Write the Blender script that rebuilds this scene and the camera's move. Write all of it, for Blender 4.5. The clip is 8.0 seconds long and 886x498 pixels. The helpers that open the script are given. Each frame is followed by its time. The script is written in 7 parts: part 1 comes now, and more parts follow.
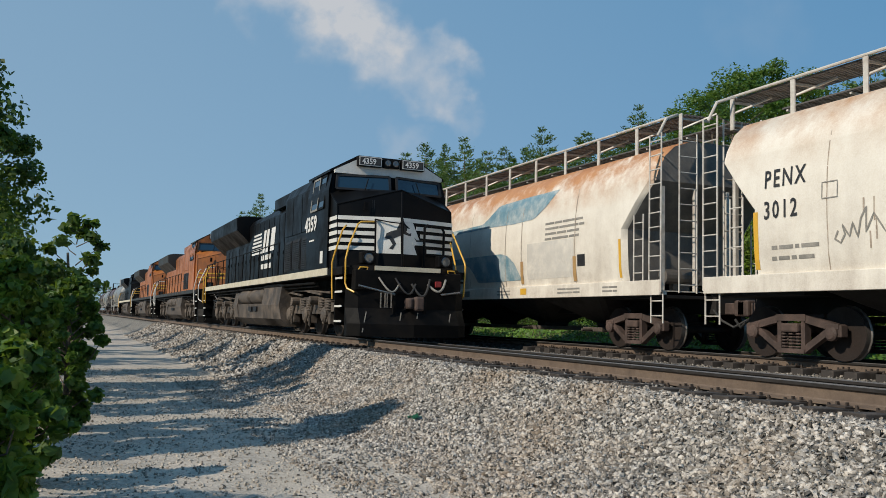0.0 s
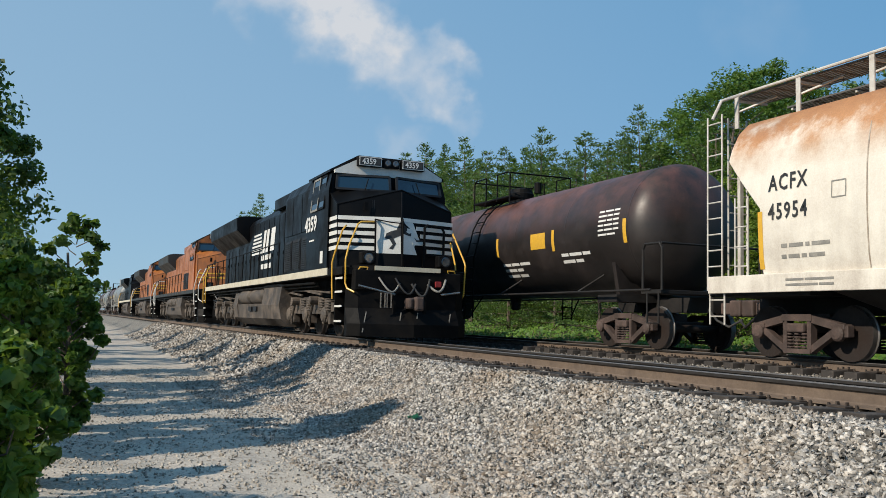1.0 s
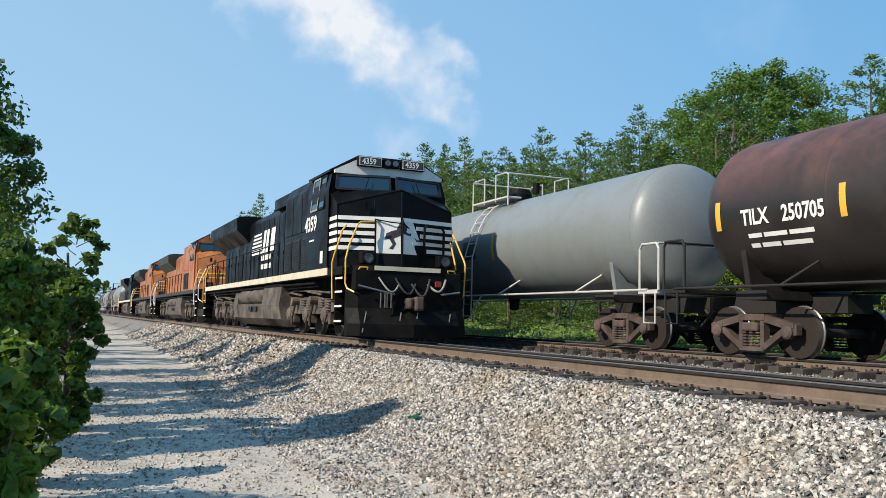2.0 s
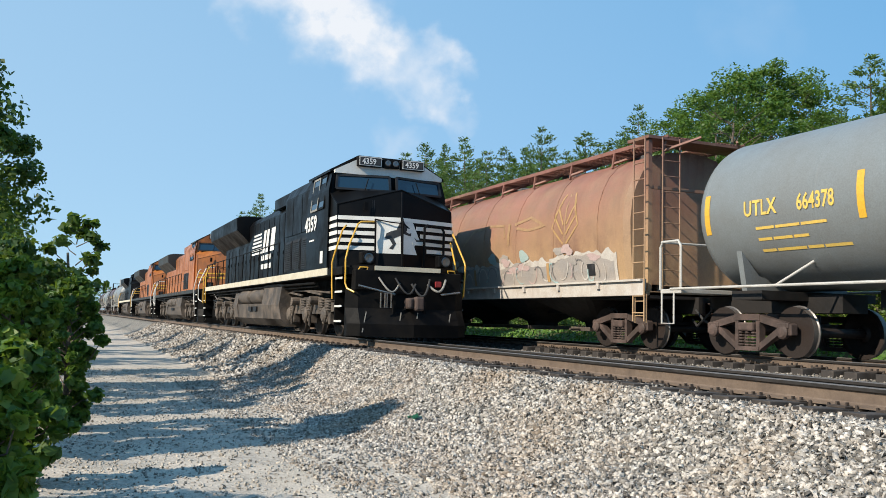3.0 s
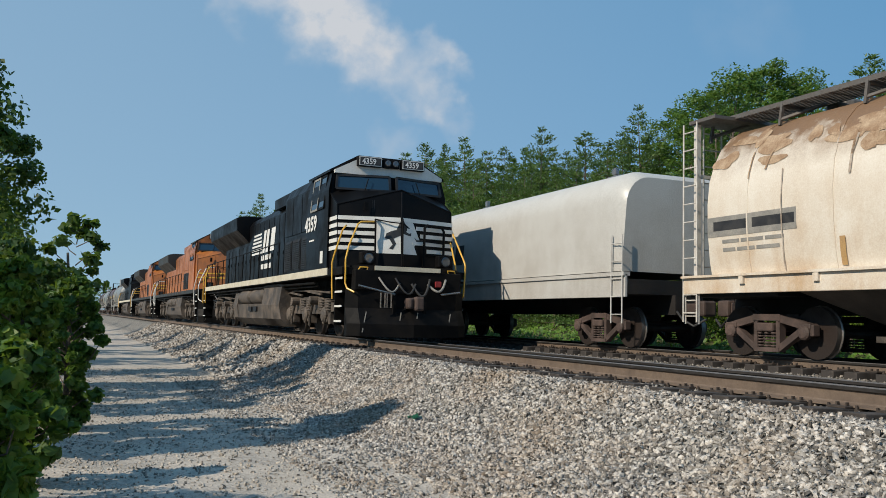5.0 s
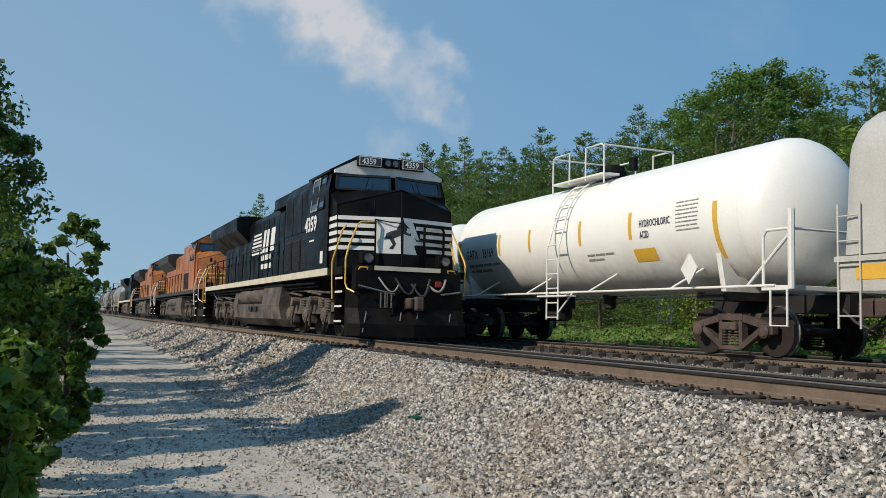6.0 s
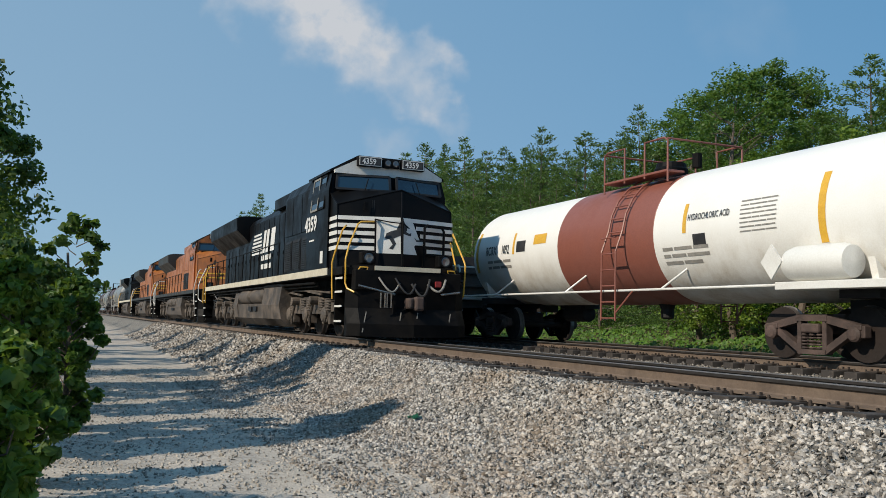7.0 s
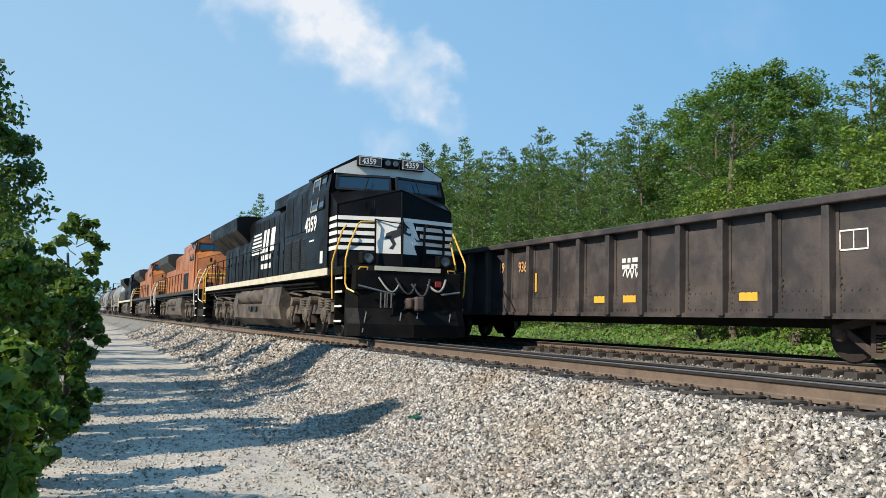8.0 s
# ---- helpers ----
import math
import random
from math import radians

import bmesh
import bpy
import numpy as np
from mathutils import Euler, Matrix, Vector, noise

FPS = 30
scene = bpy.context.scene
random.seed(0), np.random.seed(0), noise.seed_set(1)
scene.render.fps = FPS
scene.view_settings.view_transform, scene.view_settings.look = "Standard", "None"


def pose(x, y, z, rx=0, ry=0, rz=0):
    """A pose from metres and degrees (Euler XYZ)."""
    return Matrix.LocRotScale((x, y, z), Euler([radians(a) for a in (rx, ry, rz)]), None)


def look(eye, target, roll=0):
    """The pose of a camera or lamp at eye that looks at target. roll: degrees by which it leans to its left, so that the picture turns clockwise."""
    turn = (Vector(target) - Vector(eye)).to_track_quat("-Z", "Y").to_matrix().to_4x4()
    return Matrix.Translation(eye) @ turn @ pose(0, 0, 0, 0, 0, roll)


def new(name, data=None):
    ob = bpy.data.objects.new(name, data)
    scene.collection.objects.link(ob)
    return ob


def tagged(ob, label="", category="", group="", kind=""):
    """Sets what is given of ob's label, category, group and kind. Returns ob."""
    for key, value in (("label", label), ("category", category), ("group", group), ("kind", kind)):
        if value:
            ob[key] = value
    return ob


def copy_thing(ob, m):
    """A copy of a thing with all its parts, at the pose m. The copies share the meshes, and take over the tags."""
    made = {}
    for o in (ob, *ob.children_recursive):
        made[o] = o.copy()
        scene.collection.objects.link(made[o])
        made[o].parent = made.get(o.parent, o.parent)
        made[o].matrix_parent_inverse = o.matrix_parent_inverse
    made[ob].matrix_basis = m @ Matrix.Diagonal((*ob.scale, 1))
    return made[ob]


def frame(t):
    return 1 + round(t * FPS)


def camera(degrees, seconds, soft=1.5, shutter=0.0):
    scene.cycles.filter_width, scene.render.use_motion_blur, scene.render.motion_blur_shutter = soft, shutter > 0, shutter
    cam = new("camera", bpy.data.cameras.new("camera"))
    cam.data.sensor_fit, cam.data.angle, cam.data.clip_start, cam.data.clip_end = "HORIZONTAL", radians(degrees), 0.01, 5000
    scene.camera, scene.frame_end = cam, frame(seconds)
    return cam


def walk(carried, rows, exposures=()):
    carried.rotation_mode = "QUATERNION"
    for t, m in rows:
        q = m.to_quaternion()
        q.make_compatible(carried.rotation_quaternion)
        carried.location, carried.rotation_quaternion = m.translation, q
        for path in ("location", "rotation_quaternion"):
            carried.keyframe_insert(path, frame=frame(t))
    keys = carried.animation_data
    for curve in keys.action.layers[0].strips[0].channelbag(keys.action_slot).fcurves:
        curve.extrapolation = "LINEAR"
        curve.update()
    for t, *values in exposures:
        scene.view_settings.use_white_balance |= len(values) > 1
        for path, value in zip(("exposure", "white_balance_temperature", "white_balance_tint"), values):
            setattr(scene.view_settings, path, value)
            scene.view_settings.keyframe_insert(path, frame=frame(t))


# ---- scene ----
cam = camera(54.26, 8.0, soft=0.62)
EYE = Vector((0.0, 0.0, 0.49))
VIEW = look(EYE, EYE + Vector((-9.1476, 3.9579, 0.8114)), 1.44)
walk(cam, [(0.0, VIEW), (8.0, VIEW)],
     exposures=[(0.0, -0.46), (0.5, -0.42), (1.0, -0.20), (1.5, 0.16), (3.0, 0.22), (3.5, 0.08), (4.0, 0.0), (4.5, -0.20), (6.0, -0.36), (7.0, -0.36), (7.5, -0.20), (8.0, 0.20)])

# ---- world and sun ----
SUN_FROM = Vector((0.24, -1.0, 0.69)).normalized()
world = bpy.data.worlds.new("sky")
scene.world = world
world.use_nodes = True
wn = world.node_tree.nodes
sky = wn.new("ShaderNodeTexSky")
sky.sky_type = "NISHITA"
sky.sun_disc = False
sky.sun_elevation = math.asin(SUN_FROM.z)
sky.sun_rotation = math.atan2(SUN_FROM.x, SUN_FROM.y)
sky.altitude = 900
sky.air_density, sky.dust_density, sky.ozone_density = 1.0, 0.15, 3.0
wn["Background"].inputs["Strength"].default_value = 0.115
tint = wn.new("ShaderNodeMix")
tint.data_type, tint.blend_type = "RGBA", "MULTIPLY"
tint.inputs[0].default_value = 1.0
tint.inputs[7].default_value = (0.86, 1.04, 1.04, 1)
world.node_tree.links.new(sky.outputs["Color"], tint.inputs[6])
haze = wn.new("ShaderNodeMix")
haze.data_type = "RGBA"
way = wn.new("ShaderNodeTexCoord")
lean = wn.new("ShaderNodeVectorMath")
lean.operation = "DOT_PRODUCT"
lean.inputs[1].default_value = (-0.62, -0.50, -0.60)
world.node_tree.links.new(way.outputs["Generated"], lean.inputs[0])
pale = wn.new("ShaderNodeMapRange")
pale.inputs["From Min"].default_value, pale.inputs["From Max"].default_value = -0.25, 0.60
world.node_tree.links.new(lean.outputs["Value"], pale.inputs["Value"])
tone = wn.new("ShaderNodeMix")
tone.data_type = "RGBA"
tone.inputs[6].default_value, tone.inputs[7].default_value = (1.38, 3.50, 6.05, 1), (3.2, 5.05, 6.9, 1)
world.node_tree.links.new(pale.outputs[0], tone.inputs[0])
haze.inputs[0].default_value = 0.85
world.node_tree.links.new(tone.outputs[2], haze.inputs[7])
world.node_tree.links.new(tint.outputs[2], haze.inputs[6])
world.node_tree.links.new(haze.outputs[2], wn["Background"].inputs["Color"])
sun_data = bpy.data.lights.new("sun", "SUN")
sun_data.energy, sun_data.angle, sun_data.color = 5.4, radians(0.53), (1.0, 0.90, 0.75)
sun = new("sun", sun_data)
sun.matrix_world = look(SUN_FROM * 100, (0, 0, 0))

# plan: x along the tracks, y away from the camera, z = 0 on the rail heads
NEAR, FAR = 7.125, 11.768          # track centre lines
TIE_TOP = -0.19
ROAD = -1.08
SPEED = 17.1                       # metres a second of the passing train


# ---- materials ----
def nodes_of(name):
    m = bpy.data.materials.new(name)
    m.use_nodes = True
    t = m.node_tree
    return m, t, t.nodes, t.links, t.nodes["Principled BSDF"]


def ramp(n, l, src, lo, hi, c0=(0, 0, 0, 1), c1=(1, 1, 1, 1)):
    r = n.new("ShaderNodeValToRGB")
    r.color_ramp.elements[0].position, r.color_ramp.elements[1].position = lo, hi
    r.color_ramp.elements[0].color, r.color_ramp.elements[1].color = c0, c1
    l.new(src, r.inputs["Fac"])
    return r.outputs["Color"]


def mixed(n, l, fac, a, b, mode="MIX"):
    m = n.new("ShaderNodeMix")
    m.data_type, m.blend_type = "RGBA", mode
    for sock, v in ((m.inputs[0], fac), (m.inputs[6], a), (m.inputs[7], b)):
        if isinstance(v, (int, float)):
            sock.default_value = v
        elif isinstance(v, tuple):
            sock.default_value = (*v, 1)[:4]
        else:
            l.new(v, sock)
    return m.outputs[2]


def noise_of(n, l, vec, scale, detail=5, rough=0.55, stretch=None):
    t = n.new("ShaderNodeTexNoise")
    t.inputs["Scale"].default_value, t.inputs["Detail"].default_value, t.inputs["Roughness"].default_value = scale, detail, rough
    if stretch:
        mp = n.new("ShaderNodeMapping")
        mp.inputs["Scale"].default_value = stretch
        l.new(vec, mp.inputs["Vector"])
        vec = mp.outputs["Vector"]
    l.new(vec, t.inputs["Vector"])
    return t.outputs["Fac"]


def z_range(n, l, vec, lo, hi):
    s = n.new("ShaderNodeSeparateXYZ")
    l.new(vec, s.inputs[0])
    m = n.new("ShaderNodeMapRange")
    m.inputs["From Min"].default_value, m.inputs["From Max"].default_value = lo, hi
    l.new(s.outputs["Z"], m.inputs["Value"])
    return m.outputs["Result"]


def paint(name, base, dirt, amount=0.5, scale=1.3, rough=0.5, metal=0.0, bump=0.15, streaks=(), spec=0.5, grain=40.0):
    """Painted or worn metal: broad stains, fine grain, and streaks (colour, strength, lo z, hi z, width) that run down."""
    m, t, n, l, b = nodes_of(name)
    co = n.new("ShaderNodeTexCoord").outputs["Object"]
    big = ramp(n, l, noise_of(n, l, co, scale, 8, 0.65), 0.42, 0.72)
    fine = noise_of(n, l, co, grain, 4, 0.6)
    f = n.new("ShaderNodeMath")
    f.operation = "MULTIPLY"
    f.inputs[1].default_value = amount
    l.new(big, f.inputs[0])
    c = mixed(n, l, f.outputs[0], base, dirt)
    for colour, strength, lo, hi, width in streaks:
        run = ramp(n, l, noise_of(n, l, co, 1.0, 6, 0.6, (width, width, width * 0.13)), 0.42, 0.66)
        blot = ramp(n, l, noise_of(n, l, co, 1.6, 6, 0.7), 0.38, 0.62)
        g = mixed(n, l, 0.5, run, blot)
        k = n.new("ShaderNodeMath")
        k.operation = "MULTIPLY"
        l.new(g, k.inputs[0])
        l.new(z_range(n, l, co, lo, hi), k.inputs[1])
        k2 = n.new("ShaderNodeMath")
        k2.operation, k2.use_clamp = "MULTIPLY", True
        k2.inputs[1].default_value = strength
        l.new(k.outputs[0], k2.inputs[0])
        c = mixed(n, l, k2.outputs[0], c, colour)
    c = mixed(n, l, 0.16, c, ramp(n, l, fine, 0.25, 0.75), "OVERLAY")
    l.new(c, b.inputs["Base Color"])
    rr = n.new("ShaderNodeMapRange")
    rr.inputs["To Min"].default_value, rr.inputs["To Max"].default_value = max(rough - 0.12, 0.05), min(rough + 0.2, 1)
    l.new(big, rr.inputs["Value"])
    l.new(rr.outputs[0], b.inputs["Roughness"])
    b.inputs["Metallic"].default_value = metal
    b.inputs["Specular IOR Level"].default_value = spec
    bp = n.new("ShaderNodeBump")
    bp.inputs["Strength"].default_value, bp.inputs["Distance"].default_value = bump, 0.02
    l.new(noise_of(n, l, co, 6.0, 6, 0.6), bp.inputs["Height"])
    l.new(bp.outputs[0], b.inputs["Normal"])
    return m


def leafy(name, low, high, back=0.35):
    m, t, n, l, b = nodes_of(name)
    geo = n.new("ShaderNodeNewGeometry").outputs["Random Per Island"]
    c = ramp(n, l, geo, 0.0, 1.0, (*low, 1), (*high, 1))
    co = n.new("ShaderNodeTexCoord").outputs["Object"]
    c = mixed(n, l, 0.5, c, ramp(n, l, noise_of(n, l, co, 0.7, 3), 0.3, 0.7, (0.25, 0.28, 0.2, 1), (0.85, 0.85, 0.6, 1)), "OVERLAY")
    l.new(c, b.inputs["Base Color"])
    b.inputs["Roughness"].default_value = 0.55
    tr = n.new("ShaderNodeBsdfTranslucent")
    l.new(mixed(n, l, 0.5, c, (0.35, 0.5, 0.05), "MIX"), tr.inputs["Color"])
    ms = n.new("ShaderNodeMixShader")
    ms.inputs[0].default_value = back
    l.new(b.outputs[0], ms.inputs[1])
    l.new(tr.outputs[0], ms.inputs[2])
    l.new(ms.outputs[0], n["Material Output"].inputs["Surface"])
    return m


M = {}
M["loco_black"] = paint("loco_black", (0.0045, 0.0048, 0.0056), (0.013, 0.012, 0.0115), 0.6, 1.0, 0.46, 0, 0.05, spec=0.09)
M["black_iron"] = paint("black_iron", (0.005, 0.005, 0.0054), (0.017, 0.0145, 0.0125), 0.6, 2.0, 0.6, 0.0, 0.2, spec=0.09)
M["under"] = paint("dusty_underframe", (0.06, 0.05, 0.042), (0.19, 0.15, 0.12), 0.9, 2.5, 0.75, 0.1, 0.3)
M["dark_under"] = paint("dark_underframe", (0.009, 0.008, 0.0075), (0.028, 0.022, 0.019), 0.7, 2.0, 0.75, 0.1, 0.3)
M["worn_white"] = paint("worn_white_ladder_paint", (0.58, 0.55, 0.50), (0.30, 0.24, 0.19), 0.7, 5.0, 0.55)
M["white_trim"] = paint("white_trim_paint", (0.72, 0.71, 0.67), (0.4, 0.37, 0.32), 0.35, 2.0, 0.45)
M["cream_trim"] = paint("cream_sill_stripe", (0.62, 0.56, 0.43), (0.35, 0.3, 0.22), 0.5, 2.0, 0.5)
M["yellow"] = paint("yellow_handrail_paint", (0.72, 0.40, 0.05), (0.4, 0.22, 0.05), 0.4, 4.0, 0.45)
M["decal_yellow"] = paint("reflective_yellow", (0.68, 0.39, 0.04), (0.45, 0.26, 0.05), 0.4, 4.0, 0.5)
M["orange"] = paint("orange_paint", (0.44, 0.145, 0.03), (0.20, 0.07, 0.03), 0.8, 0.8, 0.5, streaks=[((0.05, 0.03, 0.025), 1.0, 1.6, 4.5, 3.0)])
M["dark_green"] = paint("black_roof_paint", (0.02, 0.021, 0.02), (0.06, 0.05, 0.04), 0.6, 1.0, 0.6)
M["steel"] = paint("bare_steel", (0.33, 0.31, 0.29), (0.14, 0.1, 0.08), 0.5, 5.0, 0.35, 0.8)
M["wheel"] = paint("rusty_wheel_steel", (0.030, 0.020, 0.016), (0.014, 0.012, 0.011), 0.6, 3.0, 0.7, 0.3, 0.3)
M["tread"] = paint("polished_tread", (0.20, 0.18, 0.165), (0.10, 0.085, 0.075), 0.5, 5.0, 0.45, 0.6)
M["truck"] = paint("truck_casting", (0.055, 0.038, 0.032), (0.15, 0.10, 0.085), 0.7, 3.0, 0.8, 0.1, 0.4)
M["rubber"] = paint("rubber_hose", (0.02, 0.02, 0.02), (0.07, 0.065, 0.06), 0.5, 5.0, 0.7)
M["hopper_white"] = paint("weathered_cream_hopper_paint", (0.80, 0.745, 0.65), (0.64, 0.57, 0.48), 0.5, 0.8, 0.55, 0, 0.12,
                          [((0.50, 0.25, 0.11), 2.6, 2.9, 4.1, 0.9), ((0.42, 0.36, 0.30), 0.7, 3.6, 1.2, 3.0), ((0.34, 0.15, 0.07), 1.3, 3.3, 4.2, 2.6)])
M["hopper_clean"] = paint("pale_cream_hopper_paint", (0.80, 0.75, 0.66), (0.66, 0.60, 0.51), 0.5, 0.8, 0.55, 0, 0.12,
                          [((0.46, 0.24, 0.11), 1.3, 2.9, 4.3, 1.2), ((0.42, 0.36, 0.30), 0.6, 3.6, 1.2, 3.0)])
M["hopper_stained"] = paint("stained_ivory_hopper_paint", (0.70, 0.64, 0.55), (0.54, 0.46, 0.37), 0.5, 0.9, 0.55, 0, 0.15,
                            [((0.22, 0.13, 0.07), 2.6, 2.95, 3.9, 1.0), ((0.46, 0.30, 0.16), 0.9, 3.4, 1.0, 2.6)])
M["hopper_rust"] = paint("faded_brown_hopper_paint", (0.22, 0.128, 0.082), (0.31, 0.20, 0.125), 0.9, 0.6, 0.6, 0, 0.2,
                         [((0.12, 0.055, 0.035), 2.2, 2.5, 4.2, 1.5), ((0.40, 0.26, 0.14), 1.8, 4.0, 1.5, 0.7), ((0.30, 0.13, 0.095), 0.8, 1.5, 3.0, 0.5)])
M["tank_brown"] = paint("grimy_black_brown_tank_paint", (0.019, 0.016, 0.015), (0.040, 0.028, 0.025), 0.7, 0.9, 0.5, 0, 0.1,
                        [((0.13, 0.055, 0.042), 1.6, 2.5, 3.8, 0.7)])
M["tank_grey"] = paint("grey_tank_paint", (0.185, 0.205, 0.212), (0.145, 0.15, 0.147), 0.6, 0.8, 0.45, 0, 0.06,
                       [((0.16, 0.14, 0.12), 0.5, 3.2, 1.2, 1.6)])
M["tank_white"] = paint("white_tank_paint", (0.82, 0.81, 0.77), (0.70, 0.67, 0.60), 0.4, 0.7, 0.4, 0, 0.04,
                        [((0.40, 0.32, 0.22), 1.0, 2.3, 0.9, 2.0)])
M["tank_band"] = paint("red_brown_band_paint", (0.24, 0.083, 0.058), (0.18, 0.065, 0.05), 0.5, 1.2, 0.5)
M["coil_grey"] = paint("light_grey_hood_paint", (0.50, 0.49, 0.46), (0.40, 0.38, 0.35), 0.6, 0.8, 0.5, 0, 0.08,
                       [((0.25, 0.2, 0.15), 0.35, 3.8, 1.3, 2.5)])
M["gondola"] = paint("weathered_black_gondola_paint", (0.036, 0.032, 0.033), (0.085, 0.070, 0.064), 0.9, 1.6, 0.6, 0, 0.5,
                     [((0.10, 0.07, 0.055), 0.5, 2.6, 0.6, 2.5)])
M["ink"] = paint("black_lettering", (0.02, 0.02, 0.022), (0.09, 0.085, 0.08), 0.4, 6.0, 0.6)
M["grey_ink"] = paint("faded_grey_lettering", (0.22, 0.21, 0.19), (0.4, 0.37, 0.32), 0.6, 6.0, 0.6)
M["white_ink"] = paint("white_lettering", (0.72, 0.71, 0.68), (0.45, 0.42, 0.38), 0.4, 6.0, 0.6)
M["yellow_ink"] = paint("yellow_lettering", (0.72, 0.48, 0.10), (0.45, 0.34, 0.14), 0.5, 6.0, 0.6)
M["orange_ink"] = paint("faded_orange_lettering", (0.62, 0.34, 0.14), (0.35, 0.2, 0.1), 0.6, 6.0, 0.6)
M["blue_ink"] = paint("faded_blue_band_paint", (0.13, 0.25, 0.31), (0.55, 0.56, 0.54), 0.85, 2.4, 0.6)
# grey car ends, darkened in the colour for the shade between cars
M["end_shade_grey"] = paint("shaded_grey_car_end", (0.13, 0.12, 0.11), (0.27, 0.245, 0.215), 0.8, 2.2, 0.7, 0, 0.2)
M["grey_ink_pale"] = paint("worn_grey_primer", (0.56, 0.53, 0.48), (0.74, 0.69, 0.60), 0.9, 3.5, 0.65)
M["seam_stain"] = paint("seam_grime", (0.33, 0.26, 0.20), (0.60, 0.53, 0.45), 0.9, 5.0, 0.7)
M["drip_stain"] = paint("brown_rust_drip", (0.27, 0.165, 0.09), (0.50, 0.38, 0.26), 0.9, 5.0, 0.7)
M["dusty_bay"] = paint("dusty_hopper_bay", (0.045, 0.036, 0.030), (0.15, 0.12, 0.10), 0.9, 0.9, 0.75, 0.0, 0.3)
M["spray_pink"] = paint("faded_pink_spray", (0.46, 0.34, 0.32), (0.38, 0.27, 0.22), 0.7, 2.0, 0.6)
M["spray_teal"] = paint("faded_teal_spray", (0.30, 0.42, 0.41), (0.36, 0.37, 0.33), 0.7, 2.0, 0.6)
M["spray_grey"] = paint("faded_grey_spray", (0.31, 0.28, 0.255), (0.40, 0.33, 0.27), 0.8, 2.0, 0.6)
M["spray_white"] = paint("faded_white_spray", (0.52, 0.48, 0.43), (0.36, 0.29, 0.23), 0.85, 2.6, 0.6)
M["ochre_faint"] = paint("worn_ochre_paint", (0.36, 0.225, 0.115), (0.27, 0.16, 0.095), 0.9, 4.0, 0.6)
M["spray_dark"] = paint("dark_grey_spray", (0.16, 0.15, 0.145), (0.25, 0.22, 0.19), 0.7, 3.0, 0.6)
M["ochre"] = paint("faded_ochre_paint", (0.43, 0.27, 0.11), (0.34, 0.19, 0.10), 0.8, 3.0, 0.6)
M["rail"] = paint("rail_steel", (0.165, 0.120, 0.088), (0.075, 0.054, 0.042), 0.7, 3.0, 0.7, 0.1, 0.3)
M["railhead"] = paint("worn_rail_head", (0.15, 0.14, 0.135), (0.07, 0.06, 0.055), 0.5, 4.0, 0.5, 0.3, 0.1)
# carries the shade below the rail heads as colour; also tones the dipped rail darker
M["rail_dark"] = paint("rail_head_shade_and_dark_rail", (0.020, 0.017, 0.015), (0.045, 0.036, 0.030), 0.6, 3.0, 0.6, 0.0, 0.2)
M["spike"] = paint("dark_spike_iron", (0.040, 0.030, 0.024), (0.085, 0.062, 0.048), 0.6, 6.0, 0.75, 0.0, 0.3)
M["tie"] = paint("creosoted_tie_wood", (0.030, 0.025, 0.022), (0.095, 0.08, 0.07), 0.8, 3.0, 0.85, 0, 0.6, grain=90.0)
M["bark"] = paint("bark", (0.10, 0.075, 0.055), (0.17, 0.14, 0.11), 0.8, 5.0, 0.9, 0, 0.8)
M["grate"] = paint("galvanised_grating", (0.15, 0.135, 0.12), (0.08, 0.06, 0.05), 0.6, 4.0, 0.6, 0.4)
M["grille"] = paint("dark_grille", (0.008, 0.008, 0.01), (0.03, 0.03, 0.03), 0.5, 4.0, 0.6)
M["red_lens"] = paint("red_gladhand", (0.25, 0.02, 0.02), (0.1, 0.02, 0.02), 0.4, 4.0, 0.5)
M["leaf_a"] = leafy("broad_leaf_green", (0.028, 0.075, 0.014), (0.10, 0.18, 0.03), 0.35)
M["leaf_b"] = leafy("bright_leaf_green", (0.045, 0.10, 0.014), (0.20, 0.27, 0.035))
M["needle"] = leafy("pine_needle_green", (0.025, 0.062, 0.021), (0.125, 0.205, 0.062), 0.3)
M["leaf_dark"] = leafy("dark_leaf_green", (0.022, 0.06, 0.014), (0.075, 0.13, 0.028))
M["vine"] = leafy("vine_leaf_green", (0.045, 0.115, 0.016), (0.13, 0.23, 0.035))

mg, tg, ng, lg, bg = nodes_of("window_glass")
bg.inputs["Base Color"].default_value = (0.008, 0.026, 0.05, 1)
bg.inputs["Roughness"].default_value = 0.06
bg.inputs["Specular IOR Level"].default_value = 0.9
M["glass"] = mg
ml, tl, nl, ll, bl = nodes_of("lamp_lens")
bl.inputs["Base Color"].default_value = (0.14, 0.15, 0.16, 1)
bl.inputs["Roughness"].default_value = 0.12
bl.inputs["Metallic"].default_value = 0.6
M["lens"] = ml


